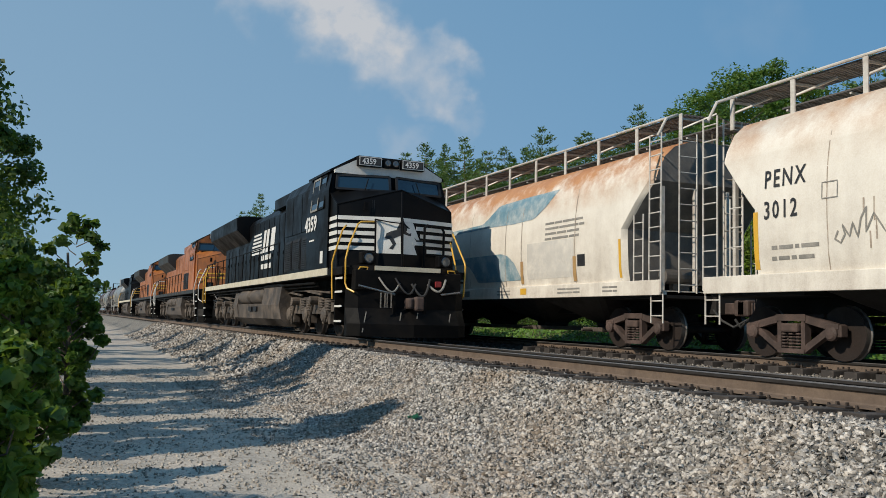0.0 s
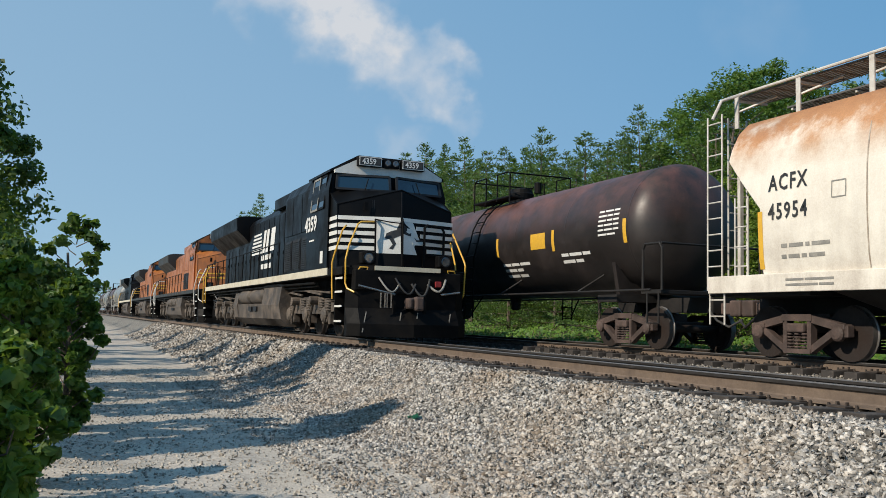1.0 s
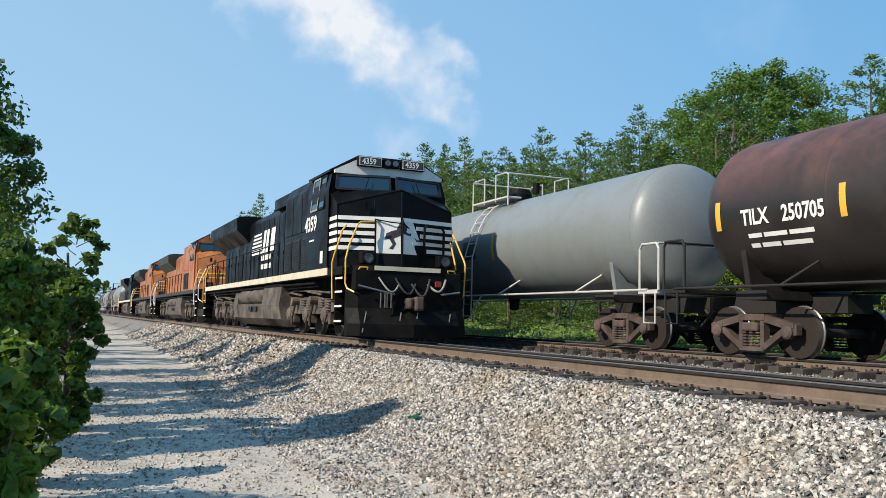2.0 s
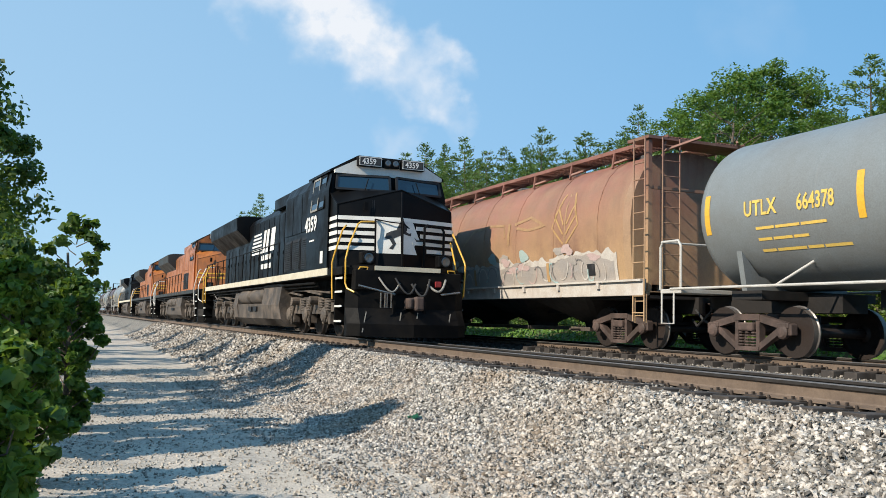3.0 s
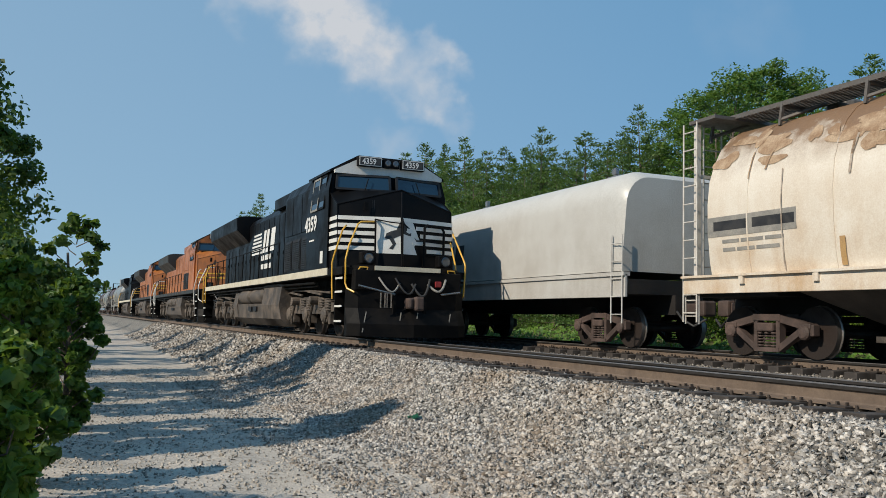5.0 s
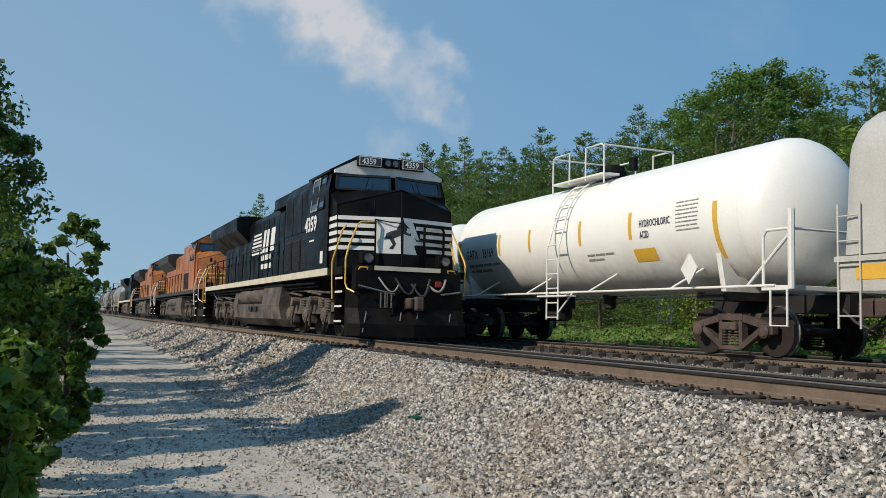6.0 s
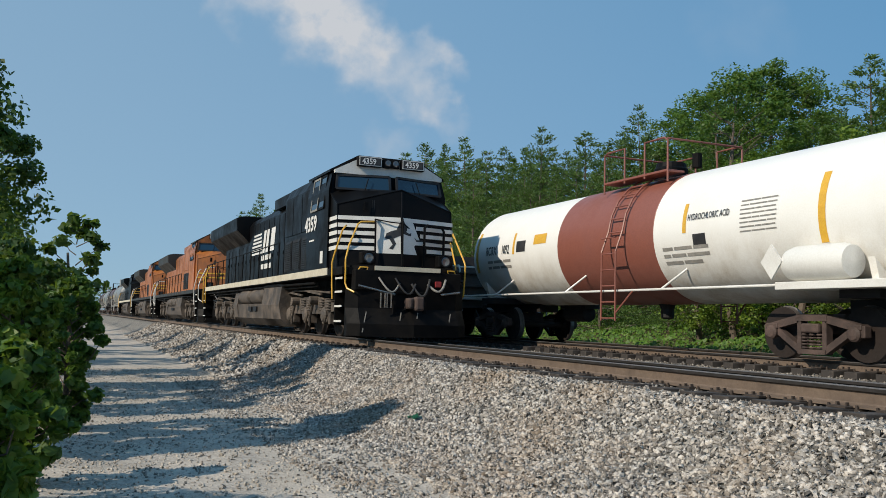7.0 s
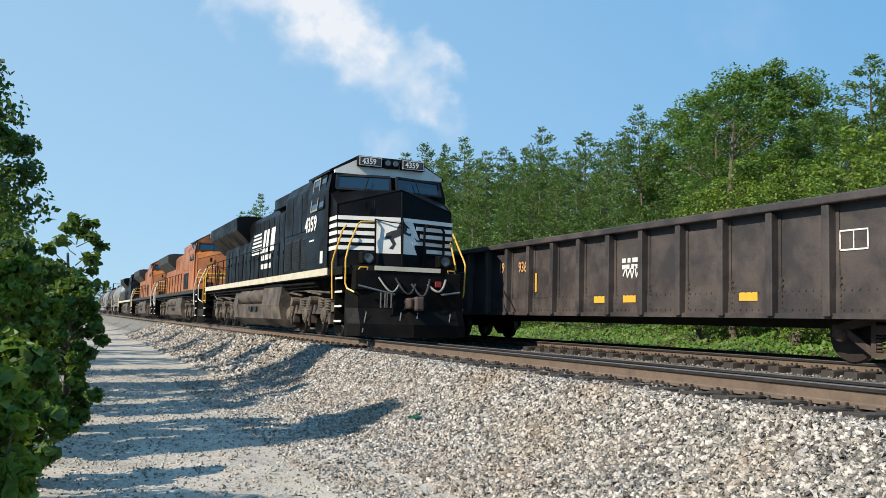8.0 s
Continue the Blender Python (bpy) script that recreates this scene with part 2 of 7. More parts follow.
def gravel_mat(name, lo, hi, tan):
    m, t, n, l, b = nodes_of(name)
    geo = n.new("ShaderNodeNewGeometry").outputs["Random Per Island"]
    co = n.new("ShaderNodeTexCoord").outputs["Object"]
    c = ramp(n, l, geo, 0.0, 1.0, (*lo, 1), (*hi, 1))
    c = mixed(n, l, ramp(n, l, noise_of(n, l, co, 0.8, 4), 0.45, 0.7), c, mixed(n, l, 0.5, c, tan))
    c = mixed(n, l, 0.3, c, ramp(n, l, noise_of(n, l, co, 60, 4), 0.3, 0.7), "OVERLAY")
    l.new(c, b.inputs["Base Color"])
    b.inputs["Roughness"].default_value = 0.9
    b.inputs["Specular IOR Level"].default_value = 0.25
    bp = n.new("ShaderNodeBump")
    bp.inputs["Strength"].default_value, bp.inputs["Distance"].default_value = 0.5, 0.01
    l.new(noise_of(n, l, co, 90, 4), bp.inputs["Height"])
    l.new(bp.outputs[0], b.inputs["Normal"])
    return m


M["stone"] = gravel_mat("crushed_limestone", (0.085, 0.078, 0.070), (0.60, 0.555, 0.50), (0.34, 0.25, 0.17))
M["track_stone"] = gravel_mat("grimy_track_stone", (0.06, 0.053, 0.047), (0.40, 0.36, 0.315), (0.20, 0.15, 0.11))
M["chips"] = gravel_mat("road_stone_chips", (0.20, 0.185, 0.162), (0.56, 0.51, 0.445), (0.38, 0.32, 0.25))


def ground_mat():
    m, t, n, l, b = nodes_of("gravel_and_earth")
    co = n.new("ShaderNodeTexCoord").outputs["Object"]
    sx = n.new("ShaderNodeSeparateXYZ")
    l.new(co, sx.inputs[0])
    v = n.new("ShaderNodeTexVoronoi")
    v.inputs["Scale"].default_value = 38
    l.new(co, v.inputs["Vector"])
    stone = ramp(n, l, v.outputs["Color"], 0.1, 0.95, (0.07, 0.067, 0.06, 1), (0.30, 0.285, 0.26, 1))
    chip = ramp(n, l, v.outputs["Color"], 0.1, 0.95, (0.27, 0.24, 0.205, 1), (0.52, 0.47, 0.41, 1))
    edge = n.new("ShaderNodeMapRange")
    edge.inputs["From Min"].default_value, edge.inputs["From Max"].default_value = 3.1, 4.3
    l.new(sx.outputs["Y"], edge.inputs["Value"])
    stone = mixed(n, l, edge.outputs[0], chip, stone)
    dust = mixed(n, l, ramp(n, l, noise_of(n, l, co, 1.2, 6), 0.3, 0.7), (0.44, 0.385, 0.32), (0.60, 0.53, 0.45))
    dust = mixed(n, l, 0.4, dust, ramp(n, l, noise_of(n, l, co, 45, 5, 0.7), 0.3, 0.75), "OVERLAY")
    bare = n.new("ShaderNodeMath")
    bare.operation, bare.use_clamp = "MAXIMUM", True
    l.new(ramp(n, l, noise_of(n, l, co, 1.6, 6, 0.7), 0.40, 0.58), bare.inputs[0])
    l.new(edge.outputs[0], bare.inputs[1])
    c = mixed(n, l, bare.outputs[0], dust, stone)
    # grass and leaf litter off the gravel
    r = n.new("ShaderNodeMapRange")
    r.inputs["From Min"].default_value, r.inputs["From Max"].default_value = 13.6, 14.6
    l.new(sx.outputs["Y"], r.inputs["Value"])
    r2 = n.new("ShaderNodeMapRange")
    r2.inputs["From Min"].default_value, r2.inputs["From Max"].default_value = -0.6, -2.0
    l.new(sx.outputs["Y"], r2.inputs["Value"])
    ad = n.new("ShaderNodeMath")
    ad.operation, ad.use_clamp = "ADD", True
    l.new(r.outputs[0], ad.inputs[0])
    l.new(r2.outputs[0], ad.inputs[1])
    soil = mixed(n, l, ramp(n, l, noise_of(n, l, co, 3, 6), 0.35, 0.65), (0.05, 0.075, 0.02), (0.11, 0.09, 0.05))
    c = mixed(n, l, ad.outputs[0], c, soil)
    l.new(c, b.inputs["Base Color"])
    b.inputs["Roughness"].default_value = 0.95
    b.inputs["Specular IOR Level"].default_value = 0.2
    bp = n.new("ShaderNodeBump")
    bp.inputs["Strength"].default_value, bp.inputs["Distance"].default_value = 0.4, 0.012
    l.new(v.outputs["Distance"], bp.inputs["Height"])
    l.new(bp.outputs[0], b.inputs["Normal"])
    return m


M["ground"] = ground_mat()


# ---- mesh helpers ----
def part(name, bm, material, parent, label="", smooth=False):
    me = bpy.data.meshes.new(name)
    bm.to_mesh(me)
    bm.free()
    me.materials.append(M[material])
    if smooth:
        me.shade_smooth()
        me.set_sharp_from_angle(angle=radians(38))
    ob = new(name, me)
    ob.parent = parent
    return tagged(ob, label) if label else ob


def raw(name, verts, faces, material, parent=None):
    me = bpy.data.meshes.new(name)
    v, f = np.asarray(verts, np.float32), np.asarray(faces, np.int32)
    me.vertices.add(len(v))
    me.vertices.foreach_set("co", v.ravel())
    k = f.shape[1]
    me.loops.add(f.size)
    me.loops.foreach_set("vertex_index", f.ravel())
    me.polygons.add(len(f))
    me.polygons.foreach_set("loop_start", np.arange(0, f.size, k, dtype=np.int32))
    me.update(calc_edges=True)
    me.materials.append(M[material])
    ob = new(name, me)
    ob.parent = parent
    return ob


def thing(name, label, category, group="", kind=""):
    return tagged(new(name), label, category, group, kind)


def bmnew():
    return bmesh.new()


def box(bm, x0, x1, y0, y1, z0, z1, bevel=0.0):
    vs = [bm.verts.new((x, y, z)) for x in (x0, x1) for y in (y0, y1) for z in (z0, z1)]
    fs = [bm.faces.new([vs[i] for i in q]) for q in ((0, 1, 3, 2), (4, 6, 7, 5), (0, 4, 5, 1), (2, 3, 7, 6), (0, 2, 6, 4), (1, 5, 7, 3))]
    if bevel:
        bmesh.ops.bevel(bm, geom=list({e for f in fs for e in f.edges}), offset=bevel, segments=2, affect="EDGES", profile=0.5)
    return bm


def beam(bm, p, q, w, h=None, up=(0, 1, 0)):
    """A bar of section w (along up) by h from p to q."""
    p, q, u = Vector(p), Vector(q), Vector(up)
    d = (q - p).normalized()
    if abs(d.dot(u)) > 0.95:
        u = Vector((1, 0, 0))
    s = d.cross(u).normalized() * (h or w) / 2
    u = s.cross(d).normalized() * w / 2
    vs = [bm.verts.new(c + a * s + b * u) for c in (p, q) for a, b in ((-1, -1), (1, -1), (1, 1), (-1, 1))]
    for f in ((0, 1, 2, 3), (7, 6, 5, 4), (0, 4, 5, 1), (1, 5, 6, 2), (2, 6, 7, 3), (3, 7, 4, 0)):
        bm.faces.new([vs[i] for i in f])
    return bm


def tube(bm, pts, r, seg=8):
    pts = [Vector(p) for p in pts]
    rings, prev = [], None
    for i, p in enumerate(pts):
        d = (pts[min(i + 1, len(pts) - 1)] - pts[max(i - 1, 0)]).normalized()
        a = d.cross(Vector((0, 0, 1)) if abs(d.z) < 0.9 else Vector((1, 0, 0))).normalized() if prev is None else (prev - d * prev.dot(d)).normalized()
        prev, b = a, d.cross(a)
        rings.append([bm.verts.new(p + (a * math.cos(k * math.tau / seg) + b * math.sin(k * math.tau / seg)) * r) for k in range(seg)])
    for r0, r1 in zip(rings, rings[1:]):
        for k in range(seg):
            bm.faces.new((r0[k], r0[(k + 1) % seg], r1[(k + 1) % seg], r1[k]))
    bm.faces.new(rings[0][::-1])
    bm.faces.new(rings[-1])
    return bm


def lathe(bm, profile, axis="X", centre=(0, 0, 0), seg=40):
    """profile: (along, radius) pairs, turned round the axis through centre."""
    c = Vector(centre)
    rings = []
    for a, r in profile:
        ring = []
        for k in range(seg):
            u, w = r * math.cos(k * math.tau / seg), r * math.sin(k * math.tau / seg)
            ring.append(bm.verts.new(c + (Vector((a, u, w)) if axis == "X" else Vector((w, a, u)) if axis == "Y" else Vector((u, w, a)))))
        rings.append(ring)
    for r0, r1 in zip(rings, rings[1:]):
        for k in range(seg):
            bm.faces.new((r0[k], r1[k], r1[(k + 1) % seg], r0[(k + 1) % seg]))
    bm.faces.new(rings[0])
    bm.faces.new(rings[-1][::-1])
    bmesh.ops.recalc_face_normals(bm, faces=bm.faces)
    return bm


def prism(bm, outline, lo, hi, axis="Y"):
    """A flat outline given in the two other axes (in order x, y, z), drawn out from lo to hi along the axis."""
    def at(u, w, h):
        return (h, u, w) if axis == "X" else (u, h, w) if axis == "Y" else (u, w, h)
    a = [bm.verts.new(at(u, w, lo)) for u, w in outline]
    b = [bm.verts.new(at(u, w, hi)) for u, w in outline]
    k = len(a)
    bm.faces.new(a)
    bm.faces.new(b[::-1])
    for i in range(k):
        bm.faces.new((a[i], b[i], b[(i + 1) % k], a[(i + 1) % k]))
    bmesh.ops.recalc_face_normals(bm, faces=bm.faces)
    return bm


def loft(bm, levels):
    """levels: (z, half length, half width) of stacked rectangles with slightly clipped corners."""
    rings = []
    for z, hx, hy in levels:
        k = min(0.10, hy * 0.3)
        rings.append([bm.verts.new((x, y, z)) for x, y in ((-hx + k, -hy), (hx - k, -hy), (hx, -hy + k), (hx, hy - k), (hx - k, hy), (-hx + k, hy), (-hx, hy - k), (-hx, -hy + k))])
    for r0, r1 in zip(rings, rings[1:]):
        for k in range(8):
            bm.faces.new((r0[k], r0[(k + 1) % 8], r1[(k + 1) % 8], r1[k]))
    bm.faces.new(rings[0][::-1])
    bm.faces.new(rings[-1])
    return bm


def lettering(name, text, size, material, parent, place, spacing=1.0, stretch=1.0, bold=0.0, bow=None):
    """Words on the side that faces -y (place: x, y, z of the left foot). bow: a function z -> y of the surface."""
    cu = bpy.data.curves.new(name, "FONT")
    cu.body, cu.size, cu.space_character, cu.offset = text, size, spacing, bold
    cu.resolution_u = 2
    tmp = bpy.data.objects.new(name, cu)
    scene.collection.objects.link(tmp)
    me = bpy.data.meshes.new_from_object(tmp.evaluated_get(bpy.context.evaluated_depsgraph_get()))
    bpy.data.objects.remove(tmp)
    x0, y0, z0 = place
    for v in me.vertices:
        x, z = v.co.x * stretch + x0, v.co.y + z0
        v.co = (x, (bow(z) - 0.012) if bow else y0, z)
    me.materials.clear()
    me.materials.append(M[material])
    ob = new(name, me)
    ob.parent = parent
    return ob


def patch(name, x0, x1, z0, z1, material, parent, bow, label="", off=0.006, rows=6, slant=0.0):
    """A painted panel on the side that faces -y, following the surface; a few mm thick."""
    bm = bmnew()
    cols = []
    for x in (0, 1):
        cols.append([bm.verts.new((x0 + (x1 - x0) * x + slant * (i / rows), bow(z0 + (z1 - z0) * i / rows) - off, z0 + (z1 - z0) * i / rows)) for i in range(rows + 1)])
    for i in range(rows):
        bm.faces.new((cols[0][i], cols[1][i], cols[1][i + 1], cols[0][i + 1]))
    return part(name, bm, material, parent, label)


def bars(x0, z0, widths, step, high, material, parent, bow, name="lettering_bar", off=0.007):
    """Small writing as plain bars, one mesh a block."""
    bm = bmnew()
    for i, row in enumerate(widths):
        x, z = x0, z0 - i * step
        for w in row:
            q = [bm.verts.new((a, bow(b) - off, b)) for a, b in ((x, z), (x + w, z), (x + w, z + high), (x, z + high))]
            bm.faces.new(q)
            x += w + high * 0.7
    return part(name, bm, material, parent)


def stroke(name, pts, width, material, parent, bow, off=0.010, label=""):
    """A painted line through (x, z) points on the side that faces -y."""
    bm = bmnew()
    fine = []
    for (xa, za), (xb, zb) in zip(pts, pts[1:]):
        fine += [(xa + (xb - xa) * k / 4, za + (zb - za) * k / 4) for k in range(4)]
    fine.append(pts[-1])
    prev = None
    for i, (x, z) in enumerate(fine):
        xa, za = fine[max(i - 1, 0)]
        xb, zb = fine[min(i + 1, len(fine) - 1)]
        d = math.hypot(xb - xa, zb - za) or 1
        nx, nz = -(zb - za) / d * width / 2, (xb - xa) / d * width / 2
        pair = [bm.verts.new((x + s * nx, bow(z + s * nz) - off, z + s * nz)) for s in (-1, 1)]
        if prev:
            bm.faces.new((prev[0], pair[0], pair[1], prev[1]))
        prev = pair
    return part(name, bm, material, parent, label)


def blot(name, x, z, rx, rz, material, parent, bow, seed, off, label=""):
    """An uneven rounded patch of sprayed paint on the side that faces -y."""
    bm = bmnew()
    r = random.Random(seed)
    ph = [r.uniform(0, math.tau) for _ in range(3)]
    rings = []
    for k in (0.0, 0.35, 0.7, 1.0):
        ring = []
        for i in range(20):
            a = i * math.tau / 20
            w = k * (1 + 0.22 * math.sin(2 * a + ph[0]) + 0.16 * math.sin(3 * a + ph[1]) + 0.08 * math.sin(5 * a + ph[2]))
            zz = max(z + rz * w * math.sin(a), 1.38)
            ring.append(bm.verts.new((x + rx * w * math.cos(a), bow(zz) - off, zz)))
        rings.append(ring)
    for a, b in zip(rings, rings[1:]):
        for i in range(20):
            bm.faces.new((a[i], a[(i + 1) % 20], b[(i + 1) % 20], b[i]))
    return part(name, bm, material, parent, label)


# ---- ground ----
def ground_z(x, y):
    pts = ((-400, 3), (-60, 1.0), (-6, -0.85), (-1.2, ROAD + 0.05), (0.5, ROAD - 0.02), (3.2, ROAD), (3.9, -1.0), (4.6, -0.76), (5.4, -0.235), (6.0, -0.215), (8.2, -0.30), (8.7, -0.29), (9.4, -0.25),
           (10.2, -0.24), (10.7, -0.22), (13.2, -0.26), (14.2, -0.62), (16.5, -0.5), (21, 0.5), (40, 2.2), (120, 5.0), (400, 8.0))
    for (a, za), (b, zb) in zip(pts, pts[1:]):
        if y <= b:
            k = min(max((y - a) / (b - a), 0), 1)
            z = za + (zb - za) * k
            break
    else:
        z = pts[-1][1]
    bumpy = 0.035 if y < 5.3 or y > 13.5 else 0.015
    if x > -120:
        z += bumpy * noise.noise((x * 0.9, y * 0.9, 0)) + bumpy * 0.5 * noise.noise((x * 3.1, y * 3.1, 4))
    return z


def build_ground():
    xs = [-900, -600, -400, -300, -220, -160, -120, -100] + [-90 + 2 * i for i in range(25)] + [-40 + 0.25 * i for i in range(165)] + [2, 5, 10, 20, 40, 80, 160, 400]
    ys = [-900, -400, -200, -100, -60, -35, -20, -12, -8, -6, -5] + [-4 + 0.22 * i for i in range(88)] + [16, 17, 18, 20, 23, 27, 32, 40, 55, 80, 120, 200, 400, 900]
    verts = [(x, y, ground_z(x, y)) for x in xs for y in ys]
    k = len(ys)
    faces = [(i * k + j, (i + 1) * k + j, (i + 1) * k + j + 1, i * k + j + 1) for i in range(len(xs) - 1) for j in range(k - 1)]
    g = raw("ground", verts, faces, "ground")
    g.data.shade_smooth()
    tagged(g, "pale gravel access road and ballast shoulder with earth beyond", "ground", kind="structure")


def stones(name, label, count, x0, x1, y0, y1, lo, hi, material, seed, sink=0.25, power=1.0):
    """Angular crushed stone lying on the ground, denser towards x1."""
    rng = np.random.default_rng(seed)
    xs = x1 - (x1 - x0) * rng.random(count) ** power
    ys = y0 + (y1 - y0) * rng.random(count)
    zs = np.array([ground_z(a, b) for a, b in zip(xs, ys)])
    cube = np.array([(x, y, z) for x in (-1, 1) for y in (-1, 1) for z in (-1, 1)], float) * 0.5
    v = cube[None] * (1 + rng.uniform(-0.6, 0.4, (count, 8, 3)))
    size = (lo + (hi - lo) * rng.random(count) ** 1.6)[:, None] * np.array([1.45, 0.95, 0.7])[None] * rng.uniform(0.75, 1.25, (count, 3))
    v = v * size[:, None]
    q = rng.normal(size=(count, 4))
    q[:, 1:3] *= 0.55
    q /= np.linalg.norm(q, axis=1)[:, None]
    w, x, y, z = q.T
    R = np.stack([1 - 2 * (y * y + z * z), 2 * (x * y - z * w), 2 * (x * z + y * w), 2 * (x * y + z * w), 1 - 2 * (x * x + z * z), 2 * (y * z - x * w),
                  2 * (x * z - y * w), 2 * (y * z + x * w), 1 - 2 * (x * x + y * y)], 1).reshape(-1, 3, 3)
    v = np.einsum("nij,nkj->nki", R, v)
    v += np.stack([xs, ys, zs + size[:, 2] * (0.5 - sink)], 1)[:, None]
    quad = np.array([(0, 1, 3, 2), (4, 6, 7, 5), (0, 4, 5, 1), (2, 3, 7, 6), (1, 5, 7, 3)])
    f = (quad[None] + 8 * np.arange(count)[:, None, None]).reshape(-1, 4)
    return tagged(raw(name, v.reshape(-1, 3), f, material), label, "gravel", kind="stuff")


def build_gravel():
    stones("ballast", "grey and white crushed limestone ballast on the shoulder", 74000, -22, -3.0, 3.3, 5.75, 0.015, 0.042, "stone", 1, power=1.3)
    stones("ballast", "grey and white crushed limestone ballast on the shoulder", 9000, -60, -20, 3.5, 5.75, 0.04, 0.085, "stone", 2, power=1.5)
    stones("ballast", "crushed limestone ballast between the rails and tracks", 24000, -32, -4, 5.75, 13.4, 0.016, 0.042, "track_stone", 3, power=1.2)
    stones("ballast", "scattered small ballast stones at the foot of the shoulder", 9000, -22, -4, 2.3, 3.6, 0.010, 0.034, "stone", 5, power=1.3)
    stones("loose_gravel", "loose stone chips strewn over the gravel road", 22000, -26, -3.6, -0.9, 3.6, 0.006, 0.026, "chips", 4, power=1.5)


# ---- tracks ----
RAIL = ((-0.075, -0.185), (0.075, -0.185), (0.075, -0.172), (0.02, -0.155), (0.009, -0.14), (0.009, -0.06), (0.013, -0.048), (0.036, -0.038), (0.037, -0.008), (0.03, 0.0),
        (-0.03, 0.0), (-0.037, -0.008), (-0.036, -0.038), (-0.013, -0.048), (-0.009, -0.06), (-0.009, -0.14), (-0.02, -0.155), (-0.075, -0.172))


def build_track(y, label, tie_top, dip=0.0):
    t = thing("railway_track", label, "railway track", kind="structure")
    for side in (-0.7525, 0.7525):
        bm = bmnew()
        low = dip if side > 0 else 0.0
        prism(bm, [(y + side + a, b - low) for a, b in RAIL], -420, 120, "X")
        # a dipped rail is toned darker all over than the brown one
        r = part("rail", bm, "rail_dark" if low else "rail", t, "rail in a darker tone" if low else "brown rusted steel rail")
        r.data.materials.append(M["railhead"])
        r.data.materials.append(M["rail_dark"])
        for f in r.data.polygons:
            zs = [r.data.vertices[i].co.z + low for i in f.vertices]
            # top faces get the worn head; head sides get their shade as dark colour
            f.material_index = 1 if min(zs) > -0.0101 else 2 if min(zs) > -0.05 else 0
    tie = bmnew()
    box(tie, -0.115, 0.115, -1.3, 1.3, -0.17, 0, 0.008)
    me = bpy.data.meshes.new("tie")
    tie.to_mesh(me)
    tie.free()
    me.materials.append(M["tie"])
    plate = bmnew()
    box(plate, -0.10, 0.10, -0.17, 0.17, 0.001, 0.018)
    for sx in (-0.05, 0.05):
        for sy in (-0.095, 0.095):
            box(plate, sx - 0.009, sx + 0.009, sy - 0.016, sy + 0.016, 0.018, 0.048)
    for sx in (-0.15, 0.15):
        box(plate, sx - 0.02, sx + 0.02, -0.10, 0.10, -0.03, -0.002)
        box(plate, sx - 0.012, sx + 0.012, -0.10, -0.085, -0.002, 0.032)
    pm = bpy.data.meshes.new("tie_plate")
    plate.to_mesh(pm)
    plate.free()
    pm.materials.append(M["spike"])
    rng = random.Random(int(y))
    x = 0.5
    while x > -46:
        o = new("tie", me)
        o.parent = t
        o.matrix_basis = pose(x + rng.uniform(-0.03, 0.03), y + rng.uniform(-0.03, 0.03), tie_top - dip / 2 - rng.uniform(0, 0.008), -math.degrees(dip / 1.5), 0, rng.uniform(-0.8, 0.8))
        if x > -30:
            for side in (-0.7525, 0.7525):
                q = new("tie_plate", pm)
                q.parent = t
                q.matrix_basis = pose(x, y + side, tie_top - (dip if side > 0 else 0))
        x -= 0.51
    far = bmnew()
    while x > -200:
        box(far, x - 0.115, x + 0.115, y - 1.3, y + 1.3, tie_top - 0.17, tie_top)
        x -= 0.51
    tagged(part("far_ties", far, "tie", t), kind="stuff")
    return t


# ---- rolling stock, shared parts ----
WHEELSETS = []


def wheel_profile(r):
    return ((-0.07, 0.10), (-0.065, r - 0.12), (-0.07, r - 0.06), (-0.07, r), (0.02, r + 0.004), (0.035, r + 0.026), (0.06, r + 0.02), (0.065, r - 0.05), (0.03, r - 0.10), (0.02, 0.16), (0.06, 0.11))


def wheelset(parent, x, r, moving):
    bm = bmnew()
    lathe(bm, [(-1.08, 0.06), (-1.07, 0.085), (-0.8, 0.085), (0.8, 0.085), (1.07, 0.085), (1.08, 0.06)], "Y", (0, 0, 0), 12)
    w = part("wheelset", bm, "wheel", parent, "rusty steel wheels on an axle")
    for s in (-1, 1):
        bm = bmnew()
        lathe(bm, [(s * (0.76 - a), q) for a, q in wheel_profile(r)], "Y", (0, 0, 0), 24)
        for k in range(6):
            a = k * math.tau / 6
            c = Vector((math.cos(a), 0, math.sin(a))) * r * 0.55
            box(bm, c.x - 0.02, c.x + 0.02, s * 0.76 - 0.02, s * 0.76 + 0.03, c.z - 0.02, c.z + 0.02)
        k = part("wheel", bm, "wheel", w, smooth=True)
        k.data.materials.append(M["tread"])
        for f in k.data.polygons:
            if all(math.hypot(k.data.vertices[i].co.x, k.data.vertices[i].co.z) > r - 0.03 for i in f.vertices):
                f.material_index = 1
    w.matrix_basis = pose(x, 0, r)
    if moving:
        WHEELSETS.append((w, x, r))
    return w


def spring(bm, x, y, z0, z1, r=0.055, n=5):
    for i in range(n):
        z = z0 + (z1 - z0) * (i + 0.5) / n
        lathe(bm, [(-0.012, r - 0.012), (-0.018, r), (0.0, r + 0.014), (0.018, r), (0.012, r - 0.012)], "Z", (x, y, z), 7)


